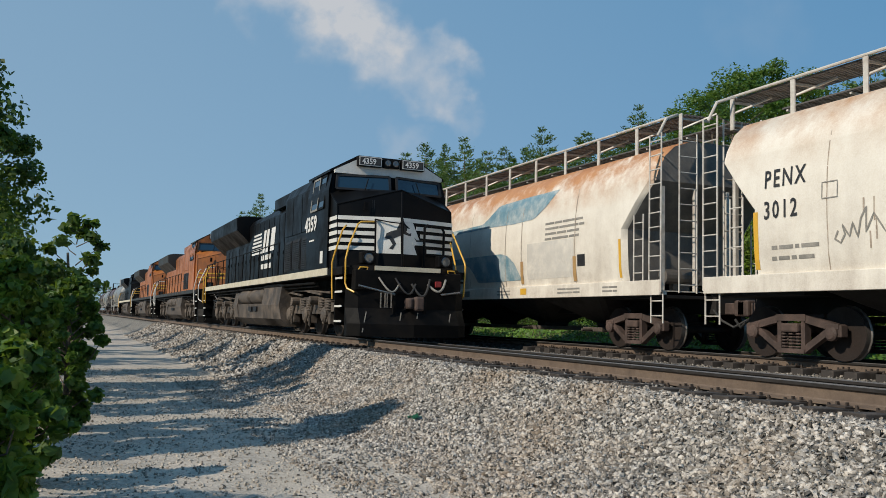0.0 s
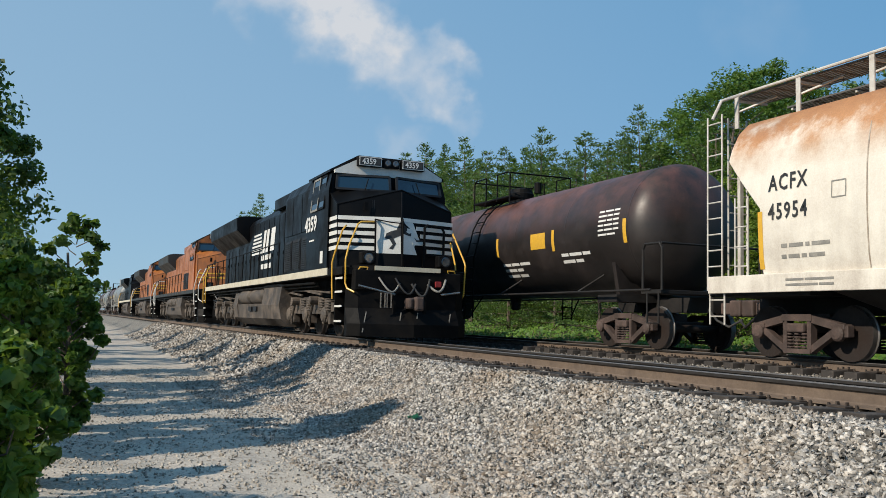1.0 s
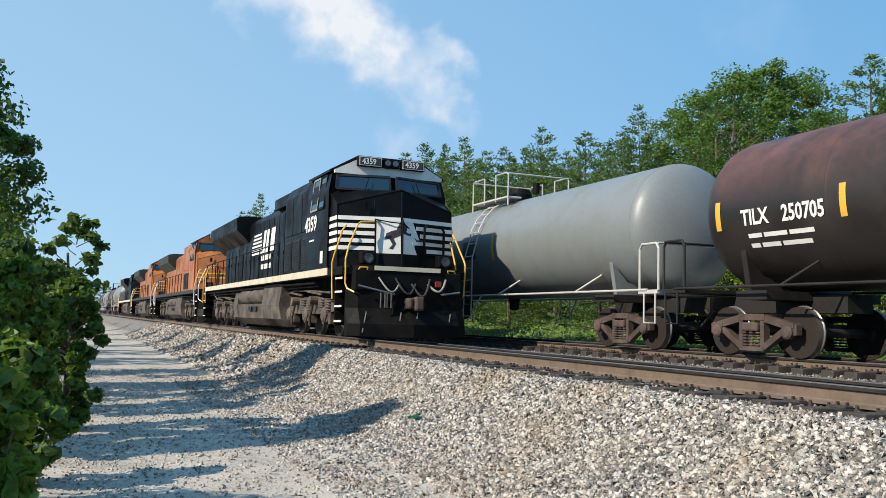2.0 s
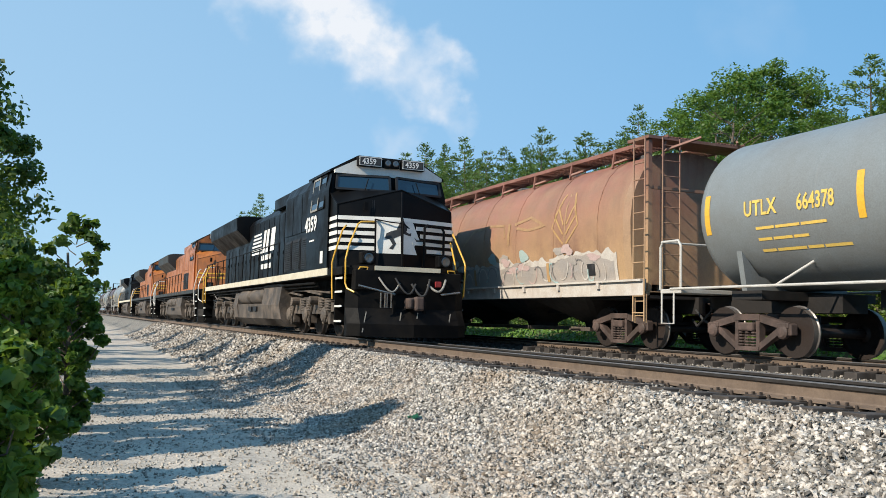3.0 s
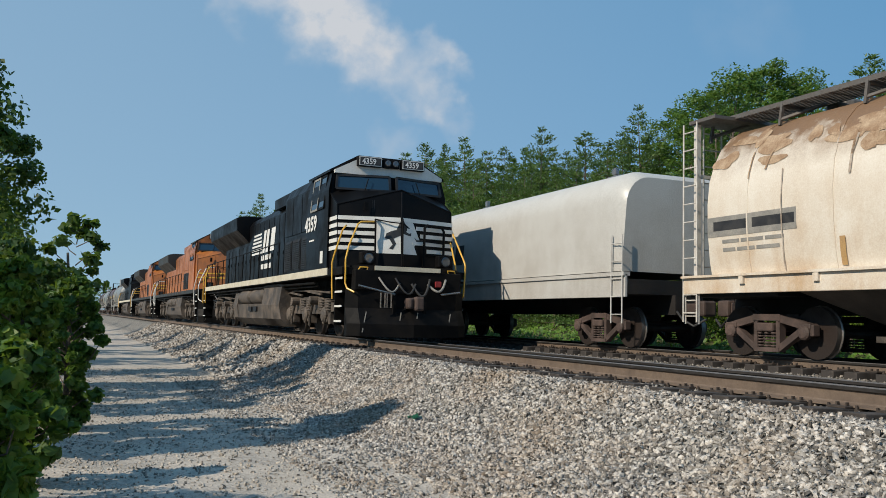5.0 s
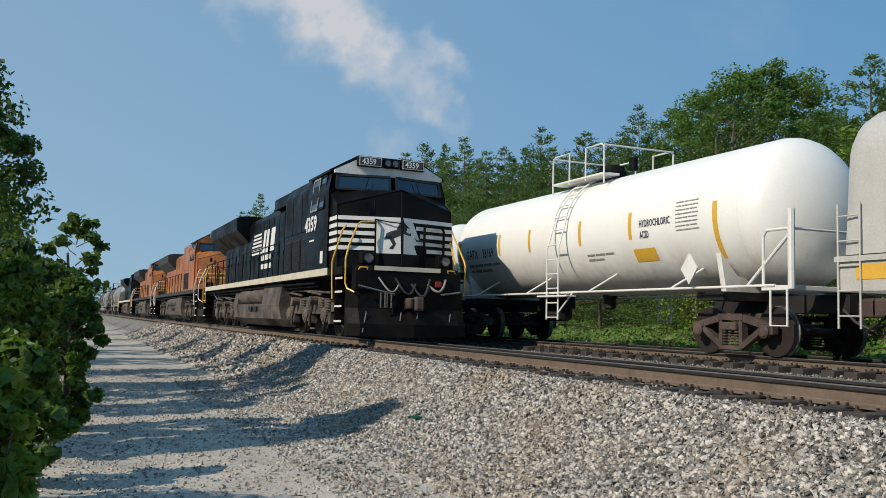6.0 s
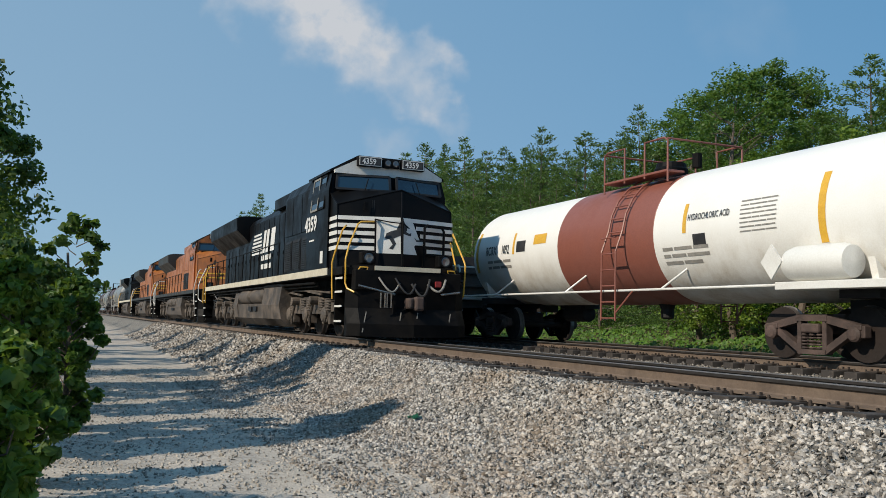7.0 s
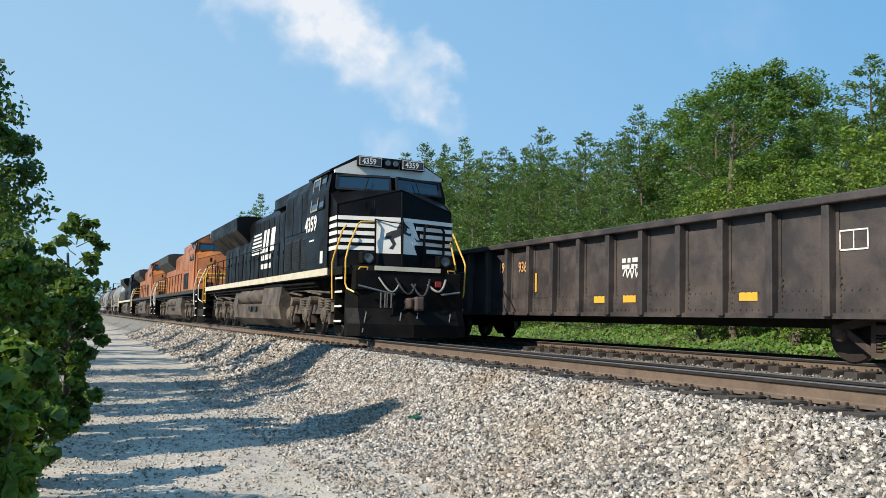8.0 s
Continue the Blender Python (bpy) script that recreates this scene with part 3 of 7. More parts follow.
def freight_truck(car, x, moving=True):
    """A three-piece freight truck: cast side frames, spring nests, bolster and two wheelsets."""
    t = new("truck")
    t.parent = car
    t.matrix_basis = pose(x, 0, 0) @ Matrix.Diagonal((0.92, 1, 0.92, 1))
    tagged(t, "dusty brown cast freight truck")
    for s in (-1, 1):
        y = s * 1.0
        bm = bmnew()
        for m in (-1, 1):
            beam(bm, (m * 0.30, y, 0.70), (m * 0.92, y, 0.56), 0.13, 0.13)
            beam(bm, (m * 0.80, y, 0.50), (m * 0.27, y, 0.16), 0.12, 0.11)
            beam(bm, (m * 0.27, y, 0.14), (m * 0.27, y, 0.70), 0.13, 0.09)
            box(bm, m * 0.889 - 0.14, m * 0.889 + 0.14, y - 0.09, y + 0.09, 0.52, 0.62, 0.02)
            lathe(bm, [(y + s * 0.02, 0.09), (y + s * 0.03, 0.125), (y + s * 0.10, 0.125), (y + s * 0.13, 0.09), (y + s * 0.14, 0.03)], "Y", (m * 0.889, 0, 0.457), 16)
            box(bm, m * 1.03 - 0.05, m * 1.03 + 0.05, y - 0.07, y + 0.07, 0.40, 0.60, 0.015)
        beam(bm, (-0.33, y, 0.72), (0.33, y, 0.72), 0.15, 0.12)
        beam(bm, (-0.30, y, 0.14), (0.30, y, 0.14), 0.16, 0.08)
        part("side_frame", bm, "truck", t, "cast steel side frame")
        for k in (-0.16, 0.0, 0.16):
            bm = bmnew()
            spring(bm, k, y + s * 0.03, 0.18, 0.46, 0.06)
            part("spring", bm, "truck", t)
    bm = bmnew()
    box(bm, -0.2, 0.2, -1.12, 1.12, 0.46, 0.62, 0.03)
    box(bm, -0.16, 0.16, -0.5, 0.5, 0.6, 0.8, 0.03)
    part("bolster", bm, "truck", t)
    for m in (-1, 1):
        wheelset(t, m * 0.889, 0.457, moving)
    return t


def coupler(car, x, s):
    bm = bmnew()
    box(bm, min(x, x + s * 0.5), max(x, x + s * 0.5), -0.09, 0.09, 0.72, 0.94, 0.02)
    box(bm, min(x + s * 0.4, x + s * 0.7), max(x + s * 0.4, x + s * 0.7), -0.17, 0.15, 0.68, 0.99, 0.04)
    part("coupler", bm, "truck", car, "rusty knuckle coupler")
    bm = bmnew()
    tube(bm, [(x, -0.3, 0.8), (x + s * 0.25, -0.32, 0.6), (x + s * 0.5, -0.25, 0.48), (x + s * 0.75, -0.15, 0.62)], 0.025)
    part("air_hose", bm, "rubber", car)


def ladder(car, x, y, z0, z1, width, rungs, material, r=0.013, axis="x", name="ladder"):
    bm = bmnew()
    d = Vector((width / 2, 0, 0)) if axis == "x" else Vector((0, width / 2, 0))
    c = Vector((x, y, 0))
    for s in (-1, 1):
        tube(bm, [c + s * d + Vector((0, 0, z0)), c + s * d + Vector((0, 0, z1))], r * 1.3, 6)
    for i in range(rungs):
        z = z0 + (z1 - z0) * (i + 0.5) / rungs
        tube(bm, [c - d + Vector((0, 0, z)), c + d + Vector((0, 0, z))], r, 6)
    return part(name, bm, material, car)


def side_profile(levels):
    def bow(z):
        for (z0, _, h0), (z1, _, h1) in zip(levels, levels[1:]):
            if z <= z1:
                k = min(max((z - z0) / (z1 - z0), 0), 1)
                return -(h0 + (h1 - h0) * k)
        return -levels[-1][2]
    return bow


# ---- passing train: covered hoppers ----
def covered_hopper(half, body_material, label, cut, walk_material, rail_material, ribs=0, outlets=4, bracket_material=None, sill_material=None, outlet_material="dark_under"):
    """half: half length between the end ladders. cut: body ends slope in below (centre-flow) instead of standing upright."""
    car = thing("covered_hopper", label, "freight car", "cars of the passing train")
    if cut:
        xe = lambda z: half - 0.35 if z > 3.3 else half - 0.35 - (3.3 - z) / 0.9 * 0.80 if z > 2.4 else half - 1.15
        lv = [(1.33, 1.50), (1.6, 1.545), (2.15, 1.57), (2.4, 1.57), (2.41, 1.57), (2.9, 1.55), (3.3, 1.49), (3.31, 1.49), (3.5, 1.43), (3.8, 1.27), (4.0, 1.05), (4.12, 0.7), (4.16, 0.0001)]
    else:
        xe = lambda z: half - 0.55
        lv = [(1.30, 1.46), (1.6, 1.52), (2.1, 1.565), (2.6, 1.575), (3.0, 1.53), (3.3, 1.43), (3.6, 1.27), (3.82, 1.06), (3.97, 0.8), (4.05, 0.5), (4.08, 0.0001)]
    levels = [(z, xe(z), h) for z, h in lv]
    bm = bmnew()
    loft(bm, levels)
    body = part("body", bm, body_material, car, smooth=True)
    # end faces of the body take the grey with the gap's shade in it
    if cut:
        body.data.materials.append(M["end_shade_grey"])
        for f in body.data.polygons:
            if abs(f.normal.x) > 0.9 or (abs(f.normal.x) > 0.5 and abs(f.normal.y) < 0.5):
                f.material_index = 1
    bow = side_profile(levels)
    # side sill
    for s in (-1, 1):
        bm = bmnew()
        box(bm, -half, half, s * 1.53 - 0.04, s * 1.53 + 0.04, 1.05, 1.34, 0.01)
        if not cut:
            box(bm, -half, half, s * 1.56 - 0.07, s * 1.56 + 0.07, 1.33, 1.37)
            for i in range(9):
                x = -half + 1.5 + i * (2 * half - 3) / 8
                box(bm, x - 0.05, x + 0.05, s * 1.58 - 0.04, s * 1.58 + 0.04, 1.2, 1.335)
        part("side_sill", bm, sill_material or body_material, car)
    if ribs:
        for i in range(ribs):
            bm = bmnew()
            x = -half + 1.6 + i * (2 * half - 3.2) / (ribs - 1)
            for (z0, _, h0), (z1, _, h1) in zip(levels[:-2], levels[1:-1]):
                beam(bm, (x, -h0 - 0.003, z0), (x, -h1 - 0.003, z1), 0.014, 0.03, (0, 1, 0))
            part("weld_seam", bm, body_material, car)
    # centre sill, slope sheets and outlets
    bm = bmnew()
    box(bm, -half - 0.1, half + 0.1, -0.3, 0.3, 0.72, 1.05)
    for s in (-1, 1):
        box(bm, min(s * half, s * (half - 2.1)), max(s * half, s * (half - 2.1)), -1.4, 1.4, 1.0, 1.12)
    part("underframe", bm, "dark_under", car)
    for i in range(outlets):
        bm = bmnew()
        w = (2 * half - 4.6) / outlets
        c = -half + 2.3 + (i + 0.5) * w
        loft(bm, [(0.38, 0.28, 0.34), (0.5, 0.3, 0.36), (1.06, w * 0.48, 1.30), (1.30, w * 0.49, 1.42)])
        bmesh.ops.translate(bm, verts=bm.verts, vec=(c, 0, 0))
        part("outlet_hopper", bm, outlet_material, car, "dusty sloping hopper bay")
        bm = bmnew()
        box(bm, c - 0.4, c + 0.4, -0.62, 0.62, 0.30, 0.40, 0.01)
        tube(bm, [(c, -0.9, 0.34), (c, 0.9, 0.34)], 0.03)
        part("outlet_gate", bm, "under", car)
    # ends
    for s in (-1, 1):
        if cut:
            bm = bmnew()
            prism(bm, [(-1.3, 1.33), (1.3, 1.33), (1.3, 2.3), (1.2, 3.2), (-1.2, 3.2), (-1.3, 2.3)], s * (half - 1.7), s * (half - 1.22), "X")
            part("end_slope_sheet", bm, "end_shade_grey", car)
            for y in (-1.2, -0.4, 0.4, 1.2):
                bm = bmnew()
                beam(bm, (s * (half - 0.4), y, 1.1), (s * (half - 0.4), y, 3.2), 0.07)
                part("end_post", bm, rail_material, car)
        else:
            for y in (-1.35, 1.35):
                bm = bmnew()
                beam(bm, (s * (half - 0.12), y, 1.1), (s * (half - 0.12), y, 4.15), 0.09)
                part("end_post", bm, rail_material, car)
            bm = bmnew()
            beam(bm, (s * (half - 0.12), -1.4, 3.2), (s * (half - 0.12), 1.4, 3.2), 0.06)
            part("end_crossbar", bm, rail_material, car)
        bm = bmnew()
        box(bm, min(s * half, s * (half - 0.5)), max(s * half, s * (half - 0.5)), -1.52, 1.52, 1.06, 1.14)
        part("end_platform", bm, body_material, car)
        bm = bmnew()
        lathe(bm, [(-0.45, 0.02), (-0.42, 0.15), (0.42, 0.15), (0.45, 0.02)], "Y", (s * (half - 0.75), -0.5, 1.45), 14)
        box(bm, s * (half - 0.75) - 0.06, s * (half - 0.75) + 0.06, -0.7, -0.3, 1.12, 1.35)
        part("brake_cylinder", bm, "grate", car)
        for side in (-1, 1):
            ladder(car, s * (half - 0.16), side * 1.55, 0.55 if not cut else 1.1, 4.15, 0.36, 11, rail_material)
            ladder(car, s * (half - 0.16), side * 1.5, 0.52, 1.08, 0.36, 2, rail_material, name="stirrup_step")
            if cut:
                ladder(car, s * (half - 0.75), side * 1.5, 1.33, 2.65, 0.30, 4, rail_material, name="grab_ladder")
        ladder(car, s * half, -0.9, 1.1, 4.2, 0.42, 10, rail_material, axis="y", name="end_ladder")
        coupler(car, s * (half + 0.02), s)
        freight_truck(car, s * (half - 1.75 + 0.25))
    # roof walkway: a grating deck along each edge, on brackets
    deck = 4.58 if cut else 4.24
    for side in (-1, 1):
        bm = bmnew()
        for k in range(9):
            y = side * (0.30 + k * 0.078)
            box(bm, -half, half, y - 0.022, y + 0.022, deck - 0.03, deck)
        for i in range(int(half * 2 / 0.3)):
            box(bm, -half + i * 0.3, -half + i * 0.3 + 0.03, min(side * 0.28, side * 0.95), max(side * 0.28, side * 0.95), deck - 0.034, deck - 0.004)
        part("running_board", bm, walk_material, car, "steel grating walkway")
        n = 12 if cut else 10
        for i in range(n):
            x = -half + 0.1 + i * (2 * half - 0.2) / (n - 1)
            bm = bmnew()
            if cut:
                box(bm, x - 0.045, x + 0.045, side * 1.0 - 0.012, side * 1.0 + 0.012, 4.0, 4.60)
                beam(bm, (x, side * 1.0, 4.50), (x, side * 0.3, 4.52), 0.04)
                beam(bm, (x + 0.02, side * 0.98, 4.30), (x + 0.5, side * 0.55, 4.54), 0.03)
            else:
                beam(bm, (x, side * 1.03, 3.85), (x, side * 0.96, 4.26), 0.05)
                beam(bm, (x, side * 0.95, 4.19), (x, side * 0.3, 4.19), 0.05)
                beam(bm, (x, side * 1.02, 3.95), (x + 0.45, side * 0.45, 4.2), 0.045)
            part("walkway_bracket", bm, bracket_material or rail_material, car)
        bm = bmnew()
        if cut:
            tube(bm, [(-half + 0.1, side * 1.55, 4.1), (-half + 0.1, side * 1.35, 4.46), (-half + 0.2, side * 1.0, 4.60), (half - 0.2, side * 1.0, 4.60), (half - 0.1, side * 1.35, 4.46), (half - 0.1, side * 1.55, 4.1)], 0.028)
        else:
            box(bm, -half, half, side * 0.975 - 0.012, side * 0.975 + 0.012, 4.19, 4.27)
        part("walkway_edge", bm, bracket_material or rail_material, car)
    if not cut:
        for s in (-1, 1):
            bm = bmnew()
            box(bm, min(s * half, s * (half - 0.7)), max(s * half, s * (half - 0.7)), -1.45, 1.45, 4.16, 4.22)
            part("end_roof_platform", bm, walk_material, car)
    for i in range(5):
        bm = bmnew()
        x = -half + 2.2 + i * (2 * half - 4.4) / 4
        lathe(bm, [(4.1, 0.3), (4.24, 0.3), (4.28, 0.25), (4.3, 0.02)], "Z", (x, 0, 0), 16)
        part("roof_hatch", bm, "grate", car)
    return car, bow


# ---- passing train: tank cars ----
def tank_car(half, radius, zc, material, trim, label, head=0.75, dome=0.0, band=None, ladder_material="black_iron"):
    """half: half length of the tank over its heads."""
    car = thing("tank_car", label, "tank car", "cars of the passing train")
    prof = [(-half + head * (1 - math.cos(a)), max(radius * math.sin(a), 0.001)) for a in [math.pi / 2 * i / 9 for i in range(10)]]
    prof += [(-half + head + (2 * half - 2 * head) * i / 8, radius) for i in range(1, 8)]
    prof += [(-a, r) for a, r in prof[:10][::-1]]
    bm = bmnew()
    lathe(bm, prof, "X", (0, 0, zc), 56)
    part("tank", bm, material, car, smooth=True)
    bow = lambda z: -math.sqrt(max(radius ** 2 - (z - zc) ** 2, 0.0))
    for x in [(-half + head) + (2 * half - 2 * head) * i / 6 for i in range(7)]:
        bm = bmnew()
        lathe(bm, [(x - 0.02, radius), (x - 0.012, radius + 0.002), (x + 0.012, radius + 0.002), (x + 0.02, radius)], "X", (0, 0, zc), 56)
        part("weld_seam", bm, material, car, smooth=True)
    if band:
        bm = bmnew()
        x0, x1 = band
        lathe(bm, [(x0, radius + 0.001), (x0 + 0.01, radius + 0.009), (x1 - 0.01, radius + 0.009), (x1, radius + 0.001)], "X", (0, 0, zc), 56)
        part("painted_band", bm, "tank_band", car, "red-brown painted band", smooth=True)
    zb = zc - radius
    end = half + 0.55
    for s in (-1, 1):
        bm = bmnew()
        box(bm, min(s * end, s * (half - 2.6)), max(s * end, s * (half - 2.6)), -0.28, 0.28, 0.75, 1.05)
        box(bm, s * (half - 1.55) - 0.35, s * (half - 1.55) + 0.35, -1.3, 1.3, 0.95, 1.1)
        part("stub_sill", bm, "dark_under", car)
        bm = bmnew()
        prism(bm, [(-1.15, 1.05), (1.15, 1.05), (1.28, zc - 0.72), (0.9, zb + 0.25), (0, zb + 0.02), (-0.9, zb + 0.25), (-1.28, zc - 0.72)], s * (half - 1.35) - 0.06, s * (half - 1.35) + 0.06, "X")
        part("saddle", bm, material, car)
        bm = bmnew()
        box(bm, s * (end - 0.35) - 0.3, s * (end - 0.35) + 0.3, -1.5, 1.5, 1.08, 1.16, 0.01)
        part("end_platform", bm, trim, car)
        for side in (-1, 1):
            bm = bmnew()
            tube(bm, [(s * (end - 0.62), side * 1.48, 1.15), (s * (end - 0.62), side * 1.48, 1.95), (s * (end - 0.55), side * 1.48, 2.05), (s * (end - 0.1), side * 1.48, 2.05), (s * (end - 0.03), side * 1.48, 1.95), (s * (end - 0.03), side * 1.48, 1.15)], 0.025)
            part("corner_rail", bm, trim, car)
            bm = bmnew()
            tube(bm, [(s * (end - 0.45), side * 1.5, 1.1), (s * (end - 0.45), side * 1.5, 0.52), (s * (end - 0.1), side * 1.5, 0.52), (s * (end - 0.1), side * 1.5, 1.1)], 0.02)
            part("stirrup_step", bm, trim, car)
        bm = bmnew()
        tube(bm, [(s * (end - 0.05), -1.48, 2.05), (s * (end - 0.05), 1.48, 2.05)], 0.022)
        part("end_rail", bm, trim, car)
        coupler(car, s * (end - 0.1), s)
        freight_truck(car, s * (half - 1.30))
    for side in (-1, 1):
        bm = bmnew()
        tube(bm, [(-half - 0.2, side * 1.5, 1.16), (half + 0.2, side * 1.5, 1.16)], 0.024)
        n = 4
        for i in range(n):
            x = -half + 2.4 + i * (2 * half - 4.8) / (n - 1)
            tube(bm, [(x, side * 1.5, 1.16), (x + 0.3, -bow(1.55) * side, 1.55)], 0.022)
        part("side_rail", bm, trim, car)
        # side ladder up to the dome
        bm = bmnew()
        for dx in (-0.25, 0.25):
            tube(bm, [(dome + dx, side * 1.58, 0.55), (dome + dx, side * 1.58, zc - 0.3)] +
                 [(dome + dx, side * (radius + 0.09) * math.cos(a), zc + (radius + 0.09) * math.sin(a)) for a in (0.1, 0.35, 0.6, 0.85, 1.1, 1.3)], 0.022, 6)
        for i in range(6):
            z = 0.6 + i * 0.33
            tube(bm, [(dome - 0.25, side * 1.58, z), (dome + 0.25, side * 1.58, z)], 0.016, 6)
        for i in range(6):
            a = 0.08 + i * 0.21
            y, z = side * (radius + 0.09) * math.cos(a), zc + (radius + 0.09) * math.sin(a)
            tube(bm, [(dome - 0.25, y, z), (dome + 0.25, y, z)], 0.016, 6)
        tube(bm, [(dome + 0.25, side * 1.58, 0.7), (dome + 0.75, side * 1.5, 1.16)], 0.02, 6)
        part("side_ladder", bm, ladder_material, car)
    # dome platform with rails
    zt = zc + radius
    bm = bmnew()
    lathe(bm, [(zt - 0.08, 0.36), (zt + 0.22, 0.36), (zt + 0.26, 0.33), (zt + 0.36, 0.3), (zt + 0.42, 0.02)], "Z", (dome, 0, 0), 20)
    lathe(bm, [(zt + 0.2, 0.1), (zt + 0.5, 0.1), (zt + 0.52, 0.02)], "Z", (dome + 0.6, 0.2, 0), 12)
    part("manway_dome", bm, "black_iron", car)
    bm = bmnew()
    for y in (-0.75, 0.75):
        box(bm, dome - 1.1, dome + 1.1, y - 0.22, y + 0.22, zt - 0.05, zt, 0.01)
    part("dome_platform", bm, ladder_material, car)
    for y in (-0.95, 0.95):
        bm = bmnew()
        tube(bm, [(dome - 1.1, y, zt - 0.25), (dome - 1.1, y, zt + 0.58), (dome - 1.0, y, zt + 0.65), (dome - 0.35, y, zt + 0.65), (dome - 0.35, y, zt - 0.1)], 0.022, 6)
        part("dome_rail", bm, ladder_material, car)
        bm = bmnew()
        tube(bm, [(dome + 0.35, y, zt - 0.1), (dome + 0.35, y, zt + 0.65), (dome + 1.0, y, zt + 0.65), (dome + 1.1, y, zt + 0.58), (dome + 1.1, y, zt - 0.25)], 0.022, 6)
        part("dome_rail", bm, ladder_material, car)
    for x in (dome - 1.1, dome + 1.1):
        bm = bmnew()
        tube(bm, [(x, -0.95, zt + 0.62), (x, 0.95, zt + 0.62)], 0.022, 6)
        part("cross_rail", bm, ladder_material, car)
    bm = bmnew()
    lathe(bm, [(zb - 0.32, 0.08), (zb - 0.28, 0.14), (zb - 0.1, 0.14), (zb + 0.05, 0.2)], "Z", (0, 0, 0), 14)
    part("bottom_valve", bm, "dark_under", car)
    bm = bmnew()
    lathe(bm, [(-0.5, 0.02), (-0.46, 0.2), (0.46, 0.2), (0.5, 0.02)], "X", (-half + 3.6, 0.3, 0.72), 16)
    box(bm, -half + 3.0, -half + 4.2, 0.1, 0.5, 0.85, zb + 0.2)
    part("air_reservoir", bm, "dark_under", car)
    return car, bow


# ---- passing train: gondola and coil car ----
def gondola(half, label):
    car = thing("gondola", label, "freight car", "cars of the passing train")
    zb, zt = 0.72, 2.42
    bm = bmnew()
    box(bm, -half, half, -1.45, 1.45, 0.72, 0.86)
    box(bm, -half, half, -0.3, 0.3, 0.5, 0.75)
    part("floor", bm, "dark_under", car)
    for s in (-1, 1):
        bm = bmnew()
        box(bm, -half, half, min(s * 1.42, s * 1.46), max(s * 1.42, s * 1.46), zb, zt - 0.02)
        part("side_panel", bm, "gondola", car)
        bm = bmnew()
        box(bm, -half - 0.02, half + 0.02, min(s * 1.40, s * 1.66), max(s * 1.40, s * 1.66), zt - 0.10, zt + 0.03, 0.02)
        box(bm, -half, half, min(s * 1.46, s * 1.49), max(s * 1.46, s * 1.49), zb, zb + 0.36)
        box(bm, -half, half, min(s * 1.42, s * 1.56), max(s * 1.42, s * 1.56), zb - 0.08, zb)
        part("top_chord", bm, "gondola", car)
        n = int(2 * half / 1.09) + 1
        for i in range(n):
            x = half - 0.25 - i * (2 * half - 0.5) / (n - 1)
            bm = bmnew()
            box(bm, x - 0.07, x + 0.07, min(s * 1.46, s * 1.62), max(s * 1.46, s * 1.62), zb - 0.05, zt - 0.1, 0.012)
            box(bm, x - 0.13, x + 0.13, min(s * 1.465, s * 1.478), max(s * 1.465, s * 1.478), zb + 0.3, zt - 0.14)
            part("side_post", bm, "gondola", car)
            bm = bmnew()
            for k in range(6):
                z = zb + 0.07 + k * 0.09
                for d in (0.16, 0.93):
                    box(bm, x + d - 0.013, x + d + 0.013, min(s * 1.49, s * 1.503), max(s * 1.49, s * 1.503), z, z + 0.026)
            for k in range(5):
                for z in (zb + 0.04, zb + 0.33):
                    box(bm, x + 0.2 + k * 0.14, x + 0.226 + k * 0.14, min(s * 1.49, s * 1.503), max(s * 1.49, s * 1.503), z, z + 0.026)
            if i:
                part("rivet_rows", bm, "gondola", car)
            else:
                bm.free()
    for s in (-1, 1):
        bm = bmnew()
        box(bm, min(s * half, s * (half - 0.06)), max(s * half, s * (half - 0.06)), -1.46, 1.46, zb, zt)
        for z in (1.1, 1.5, 1.9):
            box(bm, min(s * half, s * (half + 0.1)), max(s * half, s * (half + 0.1)), -1.46, 1.46, z, z + 0.09, 0.01)
        part("end_wall", bm, "gondola", car)
        for side in (-1, 1):
            ladder(car, s * (half - 0.55), side * 1.62, 0.5, 2.3, 0.40, 6, "gondola")
        coupler(car, s * (half + 0.1), s)
        freight_truck(car, s * (half - 1.9))
    return car, (lambda z: -1.49 if z < zb + 0.36 else -1.462)


